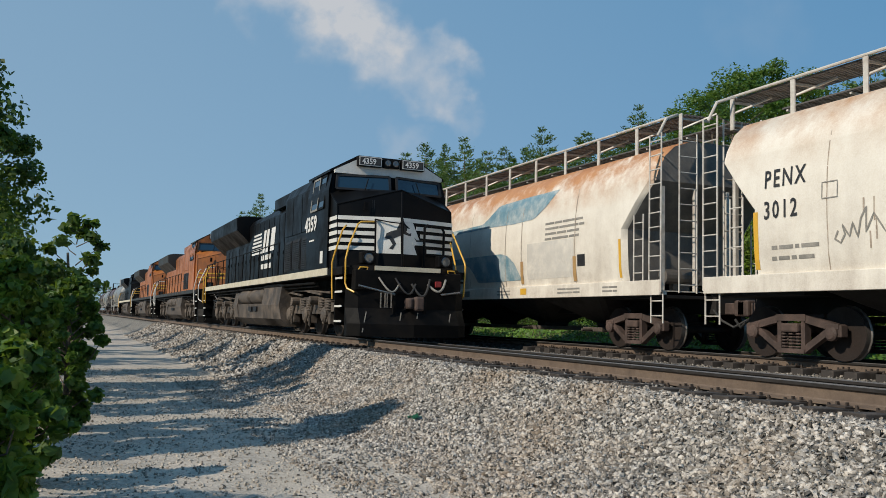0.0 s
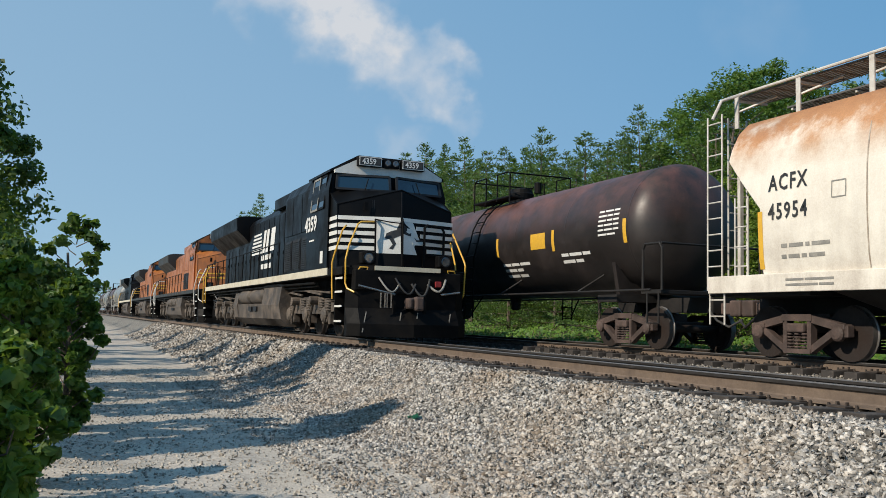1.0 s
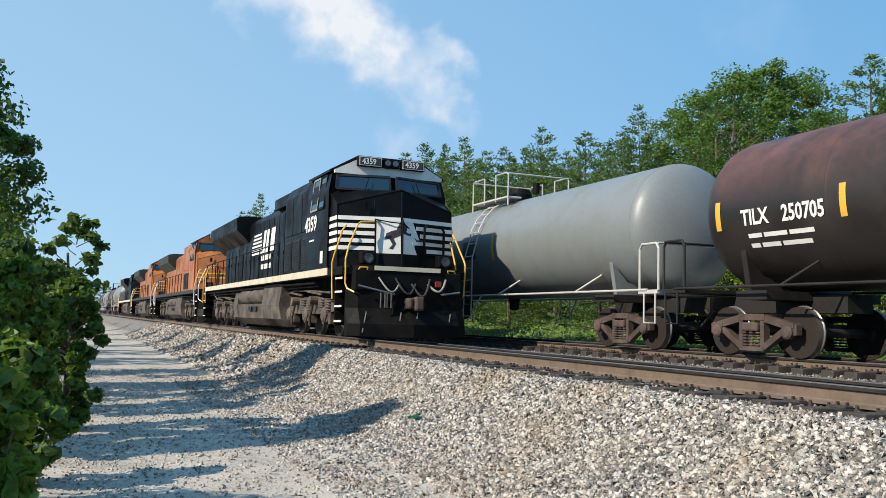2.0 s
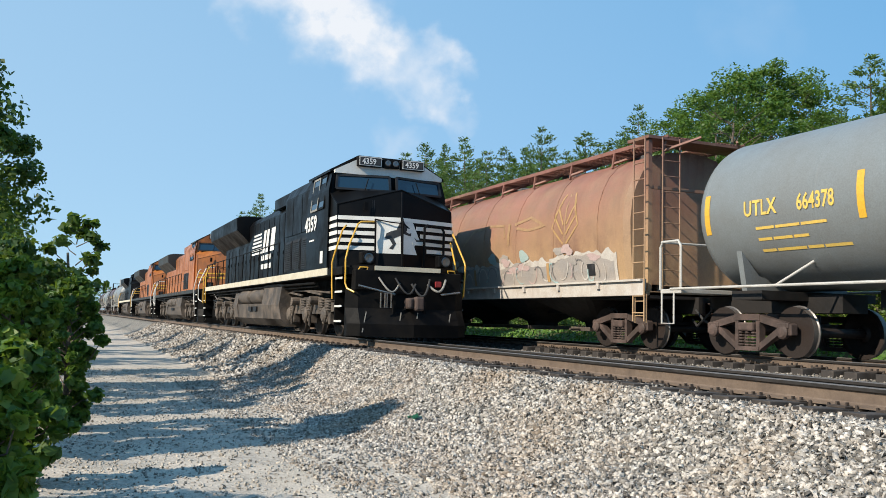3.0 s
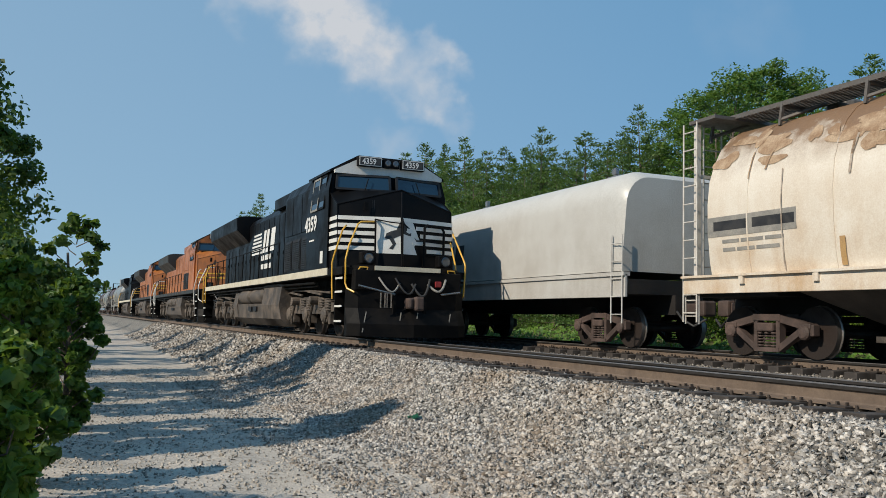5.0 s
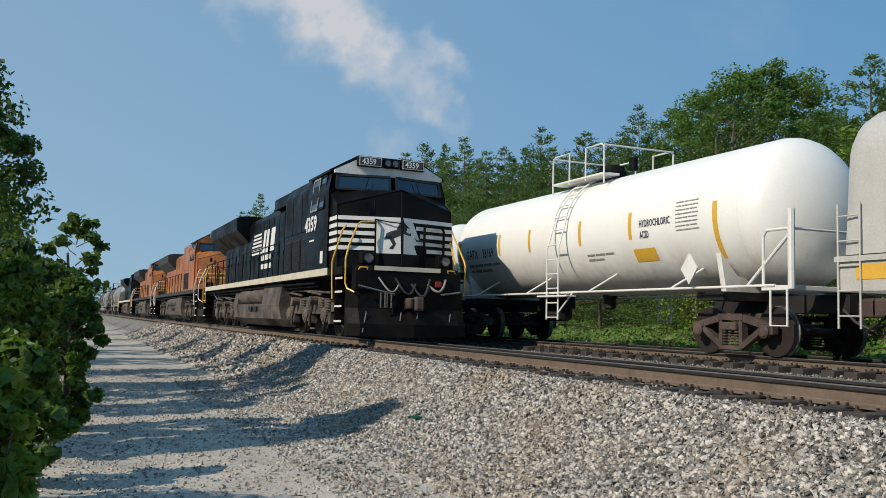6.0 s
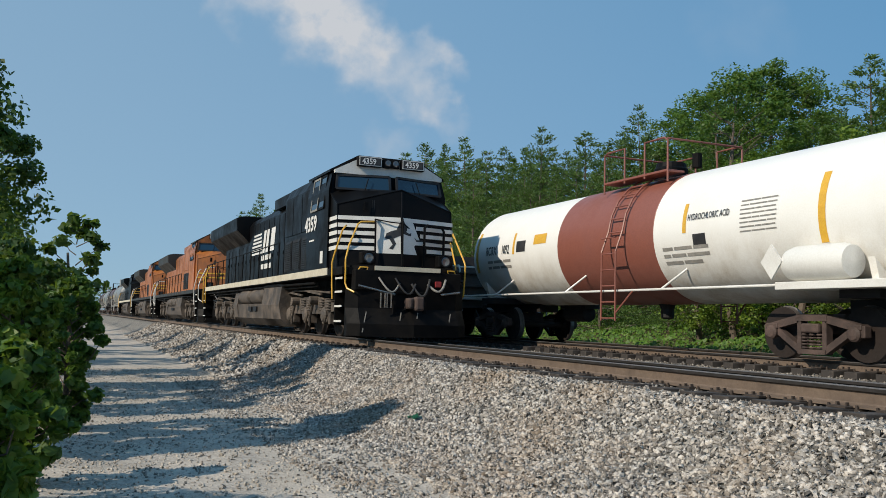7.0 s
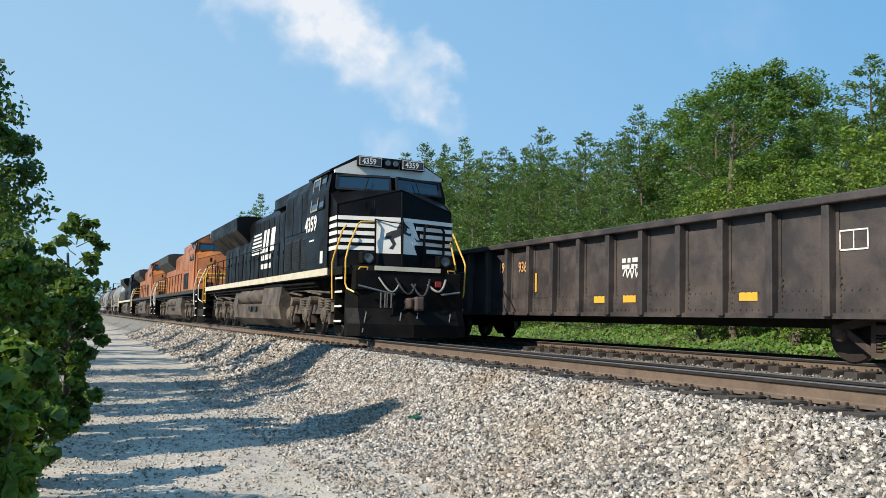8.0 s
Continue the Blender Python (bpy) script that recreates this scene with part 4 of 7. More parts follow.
def coil_car(half, label):
    car = thing("coil_car", label, "freight car", "cars of the passing train")
    for s in (-1, 1):
        bm = bmnew()
        box(bm, -half, half, min(s * 1.46, s * 1.52), max(s * 1.46, s * 1.52), 1.03, 1.5, 0.01)
        box(bm, -half, half, min(s * 1.40, s * 1.56), max(s * 1.40, s * 1.56), 1.46, 1.54)
        part("side_sill", bm, "coil_grey", car)
    bm = bmnew()
    box(bm, -half, half, -1.46, 1.46, 1.1, 1.4)
    box(bm, -half - 0.1, half + 0.1, -0.35, 0.35, 0.7, 1.1)
    part("underframe", bm, "dark_under", car)
    hoods = ((-half + 0.15, half - 0.15),)
    for x0, x1 in hoods:
        bm = bmnew()
        out = [(-1.5, 1.56), (-1.5, 3.0)] + [(-1.5 + 0.6 * (1 - math.cos(a)), 3.0 + 0.68 * math.sin(a)) for a in [math.pi / 2 * i / 7 for i in range(1, 8)]]
        out = out + [(-y, z) for y, z in out[::-1]]
        rings = []
        for x, k in ((x0, 0.93), (x0 + 0.10, 0.97), (x0 + 0.3, 1.0), (x1 - 0.3, 1.0), (x1 - 0.10, 0.97), (x1, 0.93)):
            rings.append([bm.verts.new((x, y * (1 if z < 1.6 else k), 1.56 + (z - 1.56) * k)) for y, z in out])
        for a, b in zip(rings, rings[1:]):
            for i in range(len(a) - 1):
                bm.faces.new((a[i], b[i], b[i + 1], a[i + 1]))
        bm.faces.new(rings[0])
        bm.faces.new(rings[-1][::-1])
        bmesh.ops.recalc_face_normals(bm, faces=bm.faces)
        part("hood", bm, "coil_grey", car, "light grey steel hood", smooth=True)
        bm = bmnew()
        for x in (x0 + 2.4, x1 - 2.4):
            tube(bm, [(x, 0, 3.66), (x, 0, 4.0)], 0.05)
            box(bm, x - 0.25, x + 0.25, -0.06, 0.06, 3.9, 3.98, 0.02)
            box(bm, x - 0.07, x + 0.07, -0.06, 0.06, 4.0, 4.16, 0.02)
        part("lifting_post", bm, "steel", car)
    for s in (-1, 1):
        for side in (-1, 1):
            ladder(car, s * (half - 0.25), side * 1.55, 0.5, 2.3, 0.38, 5, "coil_grey")
        coupler(car, s * (half + 0.05), s)
        freight_truck(car, s * (half - 1.6))
    return car, (lambda z: -1.505 if z > 1.55 else -1.522)


# ---- standing locomotives ----
def loco_truck(loco, x):
    t = new("truck")
    t.parent = loco
    t.matrix_basis = pose(x, 0, 0)
    tagged(t, "dusty three-axle locomotive truck")
    for s in (-1, 1):
        y = s * 1.08
        bm = bmnew()
        prism(bm, [(-2.5, 0.62), (-2.5, 0.82), (-1.2, 1.0), (1.2, 1.0), (2.5, 0.82), (2.5, 0.62), (1.4, 0.55), (-1.4, 0.55)], y - 0.09, y + 0.09, "Y")
        for ax in (-1.85, 0, 1.85):
            box(bm, ax - 0.36, ax - 0.20, y - 0.1, y + 0.1, 0.30, 0.75, 0.02)
            box(bm, ax + 0.20, ax + 0.36, y - 0.1, y + 0.1, 0.30, 0.75, 0.02)
        part("side_frame", bm, "under", t, smooth=False)
        for ax in (-1.85, 0, 1.85):
            bm = bmnew()
            box(bm, ax - 0.2, ax + 0.2, y - 0.14, y + 0.14, 0.34, 0.7, 0.05)
            lathe(bm, [(y, 0.2), (y + s * 0.16, 0.2), (y + s * 0.2, 0.15), (y + s * 0.21, 0.02)], "Y", (ax, 0, 0.53), 16)
            part("journal_box", bm, "under", t)
        for ax in (-2.15, -1.55, -0.3, 0.3, 1.55, 2.15):
            bm = bmnew()
            spring(bm, ax, y + s * 0.1, 0.62, 0.95, 0.09, 5)
            part("spring", bm, "under", t)
        bm = bmnew()
        for ax in (-1.0, 0.95):
            lathe(bm, [(y + s * 0.08, 0.11), (y + s * 0.30, 0.11), (y + s * 0.32, 0.02)], "Y", (ax, 0, 0.9), 12)
            tube(bm, [(ax, y + s * 0.2, 0.85), (ax - 0.3, y + s * 0.2, 0.45), (ax - 0.35, y + s * 0.18, 0.25)], 0.04)
            beam(bm, (ax - 0.75, y + s * 0.15, 1.15), (ax + 0.6, y + s * 0.15, 1.05), 0.05)
        tube(bm, [(-2.4, y + s * 0.12, 1.1), (-1.2, y + s * 0.14, 1.2), (0.4, y + s * 0.14, 1.16), (2.3, y + s * 0.12, 1.08)], 0.028)
        part("brake_rigging", bm, "under", t)
        for ax in (-2.62, 2.62):
            bm = bmnew()
            tube(bm, [(ax, y, 0.9), (ax, y, 0.4), (ax * 1.02, y * 0.75, 0.1)], 0.03)
            part("sand_pipe", bm, "under", t)
    for ax in (-1.85, 0, 1.85):
        wheelset(t, ax, 0.53, False)
    return t


def locomotive(label, body, trim, roof, hand, x, lead, stripes):
    loco = thing("locomotive", label, "locomotive", "standing locomotives")
    P = lambda name, bm, mat, lab="", smooth=False: part(name, bm, mat, loco, lab, smooth)
    # frame and walkway
    bm = bmnew()
    box(bm, -10.7, 10.75, -1.54, 1.54, 1.45, 1.62, 0.01)
    box(bm, -10.5, 10.5, -0.9, 0.9, 0.95, 1.46)
    P("frame", bm, "black_iron")
    for s in (-1, 1):
        bm = bmnew()
        box(bm, -10.0, 9.6, min(s * 1.545, s * 1.562), max(s * 1.545, s * 1.562), 1.47, 1.645)
        P("sill_stripe", bm, trim, "cream painted sill stripe" if trim == "cream_trim" else "")
        bm = bmnew()
        tube(bm, [(-10, s * 1.42, 1.38), (4, s * 1.42, 1.36), (8, s * 1.40, 1.33)], 0.035)
        P("air_pipe", bm, "black_iron")
        bm = bmnew()
        tube(bm, [(-10, s * 1.32, 1.28), (8, s * 1.32, 1.26)], 0.028)
        P("air_pipe", bm, "black_iron")
    # long hood
    bm = bmnew()
    hood = [(-1.02, 1.62), (-1.02, 3.75), (-0.9, 3.95), (-0.6, 4.05), (0.6, 4.05), (0.9, 3.95), (1.02, 3.75), (1.02, 1.62)]
    prism(bm, hood, -8.1, 4.4, "X")
    P("long_hood", bm, body)
    bm = bmnew()
    prism(bm, [(-1.40, 1.62), (-1.40, 3.85), (-1.25, 4.15), (-0.9, 4.28), (0.9, 4.28), (1.25, 4.15), (1.40, 3.85), (1.40, 1.62)], 4.4, 7.45, "X")
    P("equipment_cab", bm, body)
    bm = bmnew()
    prism(bm, [(-1.1, 3.9), (-1.1, 4.22), (-0.95, 4.32), (0.95, 4.32), (1.1, 4.22), (1.1, 3.9)], 1.5, 4.38, "X")
    P("blower_housing", bm, body)
    # hood doors and latches
    for i in range(16):
        xx = -7.95 + i * 0.77
        for s in (-1, 1):
            bm = bmnew()
            box(bm, xx, xx + 0.70, min(s * 1.02, s * 1.04), max(s * 1.02, s * 1.04), 1.75, 3.05 if xx < -2.7 else 3.7, 0.006)
            box(bm, xx + 0.62, xx + 0.66, min(s * 1.04, s * 1.06), max(s * 1.04, s * 1.06), 2.4, 2.52)
            P("hood_door", bm, body)
    for xx, w in ((4.5, 0.9), (5.45, 0.95), (6.45, 0.95)):
        for s in (-1, 1):
            bm = bmnew()
            box(bm, xx, xx + w, min(s * 1.40, s * 1.42), max(s * 1.40, s * 1.42), 2.75, 3.8, 0.006)
            P("equipment_door", bm, body)
            bm = bmnew()
            box(bm, xx + 0.04, xx + w - 0.06, min(s * 1.40, s * 1.415), max(s * 1.40, s * 1.415), 1.75, 2.6)
            for k in range(14):
                z = 1.80 + k * 0.056
                beam(bm, (xx + 0.08, s * 1.425, z), (xx + w - 0.1, s * 1.425, z), 0.02, 0.028)
            P("louvre_grille", bm, "grille")
    # radiator wings and dynamic brake intakes
    bm = bmnew()
    prism(bm, [(-0.9, 3.05), (-1.5, 3.62), (-1.52, 4.08), (-1.3, 4.14), (1.3, 4.14), (1.52, 4.08), (1.5, 3.62), (0.9, 3.05)], -9.3, -3.0, "X")
    P("radiator_housing", bm, roof)
    for i in range(8):
        bm = bmnew()
        box(bm, -9.2 + i * 0.77, -8.5 + i * 0.77, -1.2, 1.2, 4.14, 4.17)
        P("radiator_grille", bm, "grille")
    for xx in (-1.5, 0.6):
        bm = bmnew()
        box(bm, xx, xx + 1.4, -0.55, 0.55, 4.04, 4.18, 0.02)
        P("roof_hatch", bm, "black_iron")
    bm = bmnew()
    lathe(bm, [(4.05, 0.25), (4.3, 0.25), (4.3, 0.2), (4.08, 0.19)], "Z", (2.5, 0, 0), 16)
    P("exhaust_stack", bm, "black_iron")
    # cab
    bm = bmnew()
    cab = [(-1.53, 1.62), (-1.53, 3.55), (-1.42, 4.08), (-0.75, 4.42), (0.75, 4.42), (1.42, 4.08), (1.53, 3.55), (1.53, 1.62)]
    back, front = [bm.verts.new((7.45, y, z)) for y, z in cab], []
    for y, z in cab:
        front.append(bm.verts.new((9.78 - 0.22 * abs(y) - (z - 3.4) * 0.22 * (z > 3.4), y, z)))
    bm.faces.new(back)
    bm.faces.new(front[::-1])
    for i in range(8):
        bm.faces.new((back[i], front[i], front[(i + 1) % 8], back[(i + 1) % 8]))
    bmesh.ops.recalc_face_normals(bm, faces=bm.faces)
    P("cab", bm, body)
    bm = bmnew()
    prism(bm, [(-1.5, 4.06), (-0.8, 4.46), (0.8, 4.46), (1.5, 4.06), (1.5, 4.00), (0.78, 4.40), (-0.78, 4.40), (-1.5, 4.00)], 7.35, 9.35, "X")
    P("cab_roof", bm, roof)
    # white number-board face with boards and headlights
    bm = bmnew()
    prism(bm, [(-1.40, 4.05), (-0.74, 4.40), (0.74, 4.40), (1.40, 4.05), (1.40, 3.97), (-1.40, 3.97)], 9.30, 9.46, "X")
    P("brow_panel", bm, "white_trim" if stripes == "bars" else body)
    for s in (-1, 1):
        bm = bmnew()
        box(bm, 9.40, 9.60, s * 0.56 - 0.31, s * 0.56 + 0.31, 4.17, 4.42, 0.02)
        b = P("number_board", bm, "black_iron", "black number board with a white outline")
        bm = bmnew()
        box(bm, 9.600, 9.607, s * 0.56 - 0.285, s * 0.56 + 0.285, 4.185, 4.405)
        part("board_outline", bm, "white_ink", b)
        bm = bmnew()
        box(bm, 9.603, 9.612, s * 0.56 - 0.268, s * 0.56 + 0.268, 4.202, 4.388)
        part("number_panel", bm, "ink", b)
        if lead:
            t = lettering("road_number", "4359", 0.20, "white_ink", b, (0, 0, 0), 1.0, 0.9, 0.004)
            for v in t.data.vertices:
                v.co = (9.616, s * 0.56 - 0.215 + v.co.x, 4.225 + v.co.z)
    bm = bmnew()
    box(bm, 9.40, 9.58, -0.21, 0.21, 4.18, 4.40, 0.02)
    b = P("headlight_box", bm, "black_iron")
    for y in (-0.10, 0.10):
        bm = bmnew()
        lathe(bm, [(9.55, 0.075), (9.60, 0.075), (9.605, 0.05), (9.60, 0.001)], "X", (0, y, 4.29), 16)
        part("headlight", bm, "lens", b, "clear headlight lens")
    # windscreens: left and right with rubber frames
    for s in (-1, 1):
        bm = bmnew()
        q = [(9.735, 0.09, 3.56), (9.45, 1.37, 3.58), (9.37, 1.33, 3.92), (9.655, 0.09, 3.93)]
        ins = Vector((0.022, 0, 0.004))
        vs = [bm.verts.new(Vector((a, s * b, c)) + ins) for a, b, c in q]
        vb = [bm.verts.new(Vector((a, s * b, c)) - ins) for a, b, c in q]
        bm.faces.new(vs)
        bm.faces.new(vb[::-1])
        for i in range(4):
            bm.faces.new((vs[i], vb[i], vb[(i + 1) % 4], vs[(i + 1) % 4]))
        bmesh.ops.recalc_face_normals(bm, faces=bm.faces)
        w = P("windscreen", bm, "glass", "dark blue tinted windscreen")
        bm = bmnew()
        for i in range(4):
            a, b = Vector(q[i]), Vector(q[(i + 1) % 4])
            a.y, b.y = a.y * s, b.y * s
            beam(bm, a + ins * 1.4, b + ins * 1.4, 0.05, 0.05)
        part("window_frame", bm, "grille", w)
        bm = bmnew()
        tube(bm, [(9.72, s * 0.75, 3.45), (9.66, s * 0.62, 3.85)], 0.012, 6)
        part("wiper", bm, "black_iron", w)
        # side windows
        for x0, x1, mm in ((7.85, 8.45, "glass"), (8.52, 9.05, "glass")):
            bm = bmnew()
            yy = lambda z: s * (1.53 - max(z - 3.55, 0) * 0.21 + 0.006)
            vv = [bm.verts.new((a, yy(c) + d, c)) for d in (0, s * 0.012) for a, c in ((x0, 3.15), (x1, 3.15), (x1, 3.95), (x0, 3.95))]
            for f in ((0, 1, 2, 3), (7, 6, 5, 4), (0, 4, 5, 1), (1, 5, 6, 2), (2, 6, 7, 3), (3, 7, 4, 0)):
                bm.faces.new([vv[i] for i in f])
            sw = P("side_window", bm, mm)
            bm = bmnew()
            for a, c, a2, c2 in ((x0, 3.15, x1, 3.15), (x1, 3.15, x1, 3.95), (x1, 3.95, x0, 3.95), (x0, 3.95, x0, 3.15)):
                beam(bm, (a, yy(c) + s * 0.012, c), (a2, yy(c2) + s * 0.012, c2), 0.03, 0.05)
            part("window_frame", bm, "grey_ink" if x0 < 8 and lead else "black_iron", sw)
    # nose
    bm = bmnew()
    ring = lambda dx, zs: [bm.verts.new(v) for v in ((9.2, -1.47, zs[0]), (9.96 + dx, -1.46, zs[1]), (10.34 + dx, -0.02, zs[2]), (10.34 + dx, 0.02, zs[2]), (9.96 + dx, 1.46, zs[1]), (9.2, 1.47, zs[0]))]
    lo, hi = ring(0.16, (1.62, 1.62, 1.62)), ring(-0.02, (3.55, 3.13, 3.53))
    bm.faces.new(lo[::-1])
    bm.faces.new((hi[0], hi[1], hi[2]))
    bm.faces.new((hi[0], hi[2], hi[3], hi[5]))
    bm.faces.new((hi[3], hi[4], hi[5]))
    for i in range(6):
        bm.faces.new((lo[i], lo[(i + 1) % 6], hi[(i + 1) % 6], hi[i]))
    bmesh.ops.recalc_face_normals(bm, faces=bm.faces)
    P("nose", bm, body)

    # a pale glint along the nose edges: rounded corner beads and the door seam
    for s in (-1, 1):
        bm = bmnew()
        tube(bm, [(9.21, s * 1.47, 3.55), (9.94, s * 1.46, 3.135), (10.32, 0.0, 3.535)], 0.022, 6)
        tube(bm, [(9.94, s * 1.46, 3.135), (10.12, s * 1.46, 1.62)], 0.022, 6)
        P("nose_edge", bm, body)

    def nose_x(y, z=2.4):
        return 10.34 - 0.264 * (abs(y) - 0.02) + 0.09 * (3.4 - z)
    for s in (-1, 1):
        if stripes == "bars":
            for k in range(5):
                z = 2.06 + k * 0.178
                wide = 0.62 if k < 4 else 0.03
                if s > 0:
                    wide = 0.03 if k == 4 else (0.70, 0.30, 0.52, 0.40)[k]
                for y0, y1 in ((1.46, wide),):
                    bm = bmnew()
                    vs = []
                    for d in (0.003, 0.012):
                        vs += [bm.verts.new((nose_x(y, zz) + d, s * y, zz)) for y, zz in ((y0, z), (y1, z), (y1, z + 0.095), (y0, z + 0.095))]
                    for f in ((0, 1, 2, 3), (7, 6, 5, 4), (0, 4, 5, 1), (1, 5, 6, 2), (2, 6, 7, 3), (3, 7, 4, 0)):
                        bm.faces.new([vs[i] for i in f])
                    P("nose_stripe", bm, "white_trim", "white painted stripe")
                bm = bmnew()
                prism(bm, [(9.36, z), (nose_x(1.46, z), z), (nose_x(1.46, z + 0.095), z + 0.095), (9.30, z + 0.095)], min(s * 1.478, s * 1.486), max(s * 1.478, s * 1.486), "Y")
                P("nose_stripe", bm, "white_trim", "white painted stripe")
            # the white emblem field round the centre line, with a dark rearing shape on it
            bm = bmnew()
            out = ((0.60, 2.80), (0.03, 2.80), (0.03, 2.00), (0.60, 2.00)) if s < 0 else ((0.30, 2.80), (0.03, 2.80), (0.03, 2.00), (0.42, 2.00), (0.34, 2.2), (0.50, 2.35))
            vs = [bm.verts.new((nose_x(y, z) + 0.007, s * y, z)) for y, z in out]
            bm.faces.new(vs if s > 0 else vs[::-1])
            P("emblem_field", bm, "white_trim", "white emblem field")
            shapes = (((0.40, 2.36), (0.36, 2.48), (0.24, 2.54), (0.13, 2.57), (0.06, 2.72), (0.02, 2.80), (0.02, 2.44), (0.12, 2.40), (0.20, 2.36), (0.14, 2.24), (0.22, 2.10), (0.30, 2.12), (0.22, 2.22), (0.29, 2.34)),) if s < 0 else \
                (((0.02, 2.86), (0.08, 2.74), (0.16, 2.66), (0.13, 2.56), (0.02, 2.46)), ((0.05, 2.56), (0.20, 2.50), (0.26, 2.52), (0.25, 2.44), (0.16, 2.45), (0.05, 2.48)), ((0.34, 2.42), (0.42, 2.36), (0.60, 2.37), (0.60, 2.33), (0.40, 2.32)))
            for out in shapes:
                bm = bmnew()
                vs = [bm.verts.new((nose_x(y, z) + 0.014, s * y, z)) for y, z in out]
                bm.faces.new(vs if s > 0 else vs[::-1])
                P("emblem", bm, "ink", "plain black emblem shape")
        else:
            bm = bmnew()
            for z in (2.2, 2.4):
                vs = [bm.verts.new((nose_x(y, zz) + 0.008, s * y, zz)) for y, zz in ((1.44, z), (0.02, z), (0.02, z + 0.06), (1.44, z + 0.06))]
                bm.faces.new(vs if s > 0 else vs[::-1])
            P("nose_stripe", bm, "decal_yellow", "yellow painted stripe")
    # nose doors, grab irons and latches
    for y, top in ((-0.64, 2.80), (-0.02, 2.84)):
        bm = bmnew()
        tube(bm, [(nose_x(y, 1.7) + 0.07, y, 1.66), (nose_x(y, 2.5) + 0.10, y, top - 0.08), (nose_x(y, 2.6) + 0.03, y + 0.02, top)], 0.024, 6)
        P("nose_grab_iron", bm, "black_iron")
    bm = bmnew()
    tube(bm, [(nose_x(-0.6, 2.8) + 0.04, -0.60, 2.80), (nose_x(-0.3, 2.8) + 0.10, -0.30, 2.74), (nose_x(0, 2.8) + 0.10, 0.0, 2.72), (nose_x(0.15) + 0.03, 0.18, 2.62)], 0.016, 6)
    P("nose_chain", bm, "black_iron")
    bm = bmnew()
    g0, g1 = nose_x(0.62) + 0.10, nose_x(1.12) + 0.10
    tube(bm, [(g0, 0.60, 1.66), (g0, 0.60, 2.66), (g0, 0.66, 2.73), (g1, 1.10, 2.70), (g1, 1.16, 2.62), (g1, 1.16, 1.9)], 0.032, 8)
    P("nose_gate", bm, "black_iron", "black tubular gate frame")
    for z in (2.02, 2.34):
        bm = bmnew()
        tube(bm, [(g0, 0.62, z), (g1, 1.14, z - 0.02)], 0.02, 6)
        P("nose_gate_bar", bm, "black_iron")
    for y in (-0.66, -0.62):
        bm = bmnew()
        beam(bm, (nose_x(y, 3.1) + 0.004, y, 2.86), (nose_x(y, 3.4) - 0.01, y, 3.27), 0.012, 0.012)
        P("nose_door_seam", bm, "grille")
    bm = bmnew()
    beam(bm, (nose_x(0, 3.1) + 0.012, 0, 2.86), (nose_x(0, 3.4) - 0.004, 0, 3.48), 0.016, 0.016)
    P("nose_door_seam", bm, "grille")
    bm = bmnew()
    box(bm, nose_x(-0.85) + 0.01, nose_x(-0.85) + 0.05, -0.90, -0.80, 3.0, 3.2)
    P("nose_latch", bm, "black_iron")
    bm = bmnew()
    box(bm, 10.18, 10.21, -0.42, -0.24, 3.23, 3.29)
    P("builder_plate", bm, "white_ink")
    # front platform, anticlimber, ditch lights
    bm = bmnew()
    prism(bm, [(10.2, -1.5), (10.70, -1.35), (11.0, -0.88), (11.0, 0.80), (10.70, 1.35), (10.2, 1.5)], 1.56, 1.66, "Z")
    P("front_platform", bm, "black_iron")
    bm = bmnew()
    box(bm, 11.0, 11.03, -0.85, 0.76, 1.56, 1.66)
    P("platform_edge", bm, trim)
    for s in (-1, 1):
        bm = bmnew()
        box(bm, 10.62, 10.86, s * 0.95 - 0.17, s * 0.95 + 0.17, 1.70, 1.98, 0.03)
        d = P("ditch_light", bm, "black_iron")
        bm = bmnew()
        lathe(bm, [(10.85, 0.115), (10.885, 0.115), (10.89, 0.09), (10.885, 0.001)], "X", (0, s * 0.95, 1.84), 20)
        part("lens", bm, "lens", d, "round clear lamp lens")
        bm = bmnew()
        lathe(bm, [(10.86, 0.14), (10.90, 0.14), (10.90, 0.116), (10.86, 0.116)], "X", (0, s * 0.95, 1.84), 20)
        part("lens_ring", bm, "black_iron", d)
    # pilot with plough
    bm = bmnew()
    def pil(y, z):
        return 11.18 - 0.10 * abs(y) - (0.0 if z < 0.5 else 0.12)
    cols = [-1.45, -1.2, -0.7, 0, 0.7, 1.2, 1.45]
    zs = [0.06, 0.35, 0.7, 1.12]
    grid = [[bm.verts.new((pil(y, z) + (0.18 - abs(y) * 0.08 if z < 0.4 else 0) - (0.15 if abs(y) > 1.3 else 0), y, z + (0.02 if abs(y) > 1 and z < 0.3 else 0))) for z in zs] for y in cols]
    backs = [[bm.verts.new((10.75, y, z)) for z in zs] for y in cols]
    for G in (grid, backs):
        for i in range(len(cols) - 1):
            for j in range(len(zs) - 1):
                bm.faces.new((G[i][j], G[i + 1][j], G[i + 1][j + 1], G[i][j + 1]))
    for i in range(len(cols) - 1):
        for j in (0, len(zs) - 1):
            bm.faces.new((grid[i][j], backs[i][j], backs[i + 1][j], grid[i + 1][j]))
    for i in (0, len(cols) - 1):
        for j in range(len(zs) - 1):
            bm.faces.new((grid[i][j], grid[i][j + 1], backs[i][j + 1], backs[i][j]))
    bmesh.ops.recalc_face_normals(bm, faces=bm.faces)
    P("snow_plough", bm, "black_iron", "scuffed black plough pilot")
    bm = bmnew()
    box(bm, 10.7, 11.0, -1.3, 1.3, 1.1, 1.56, 0.02)
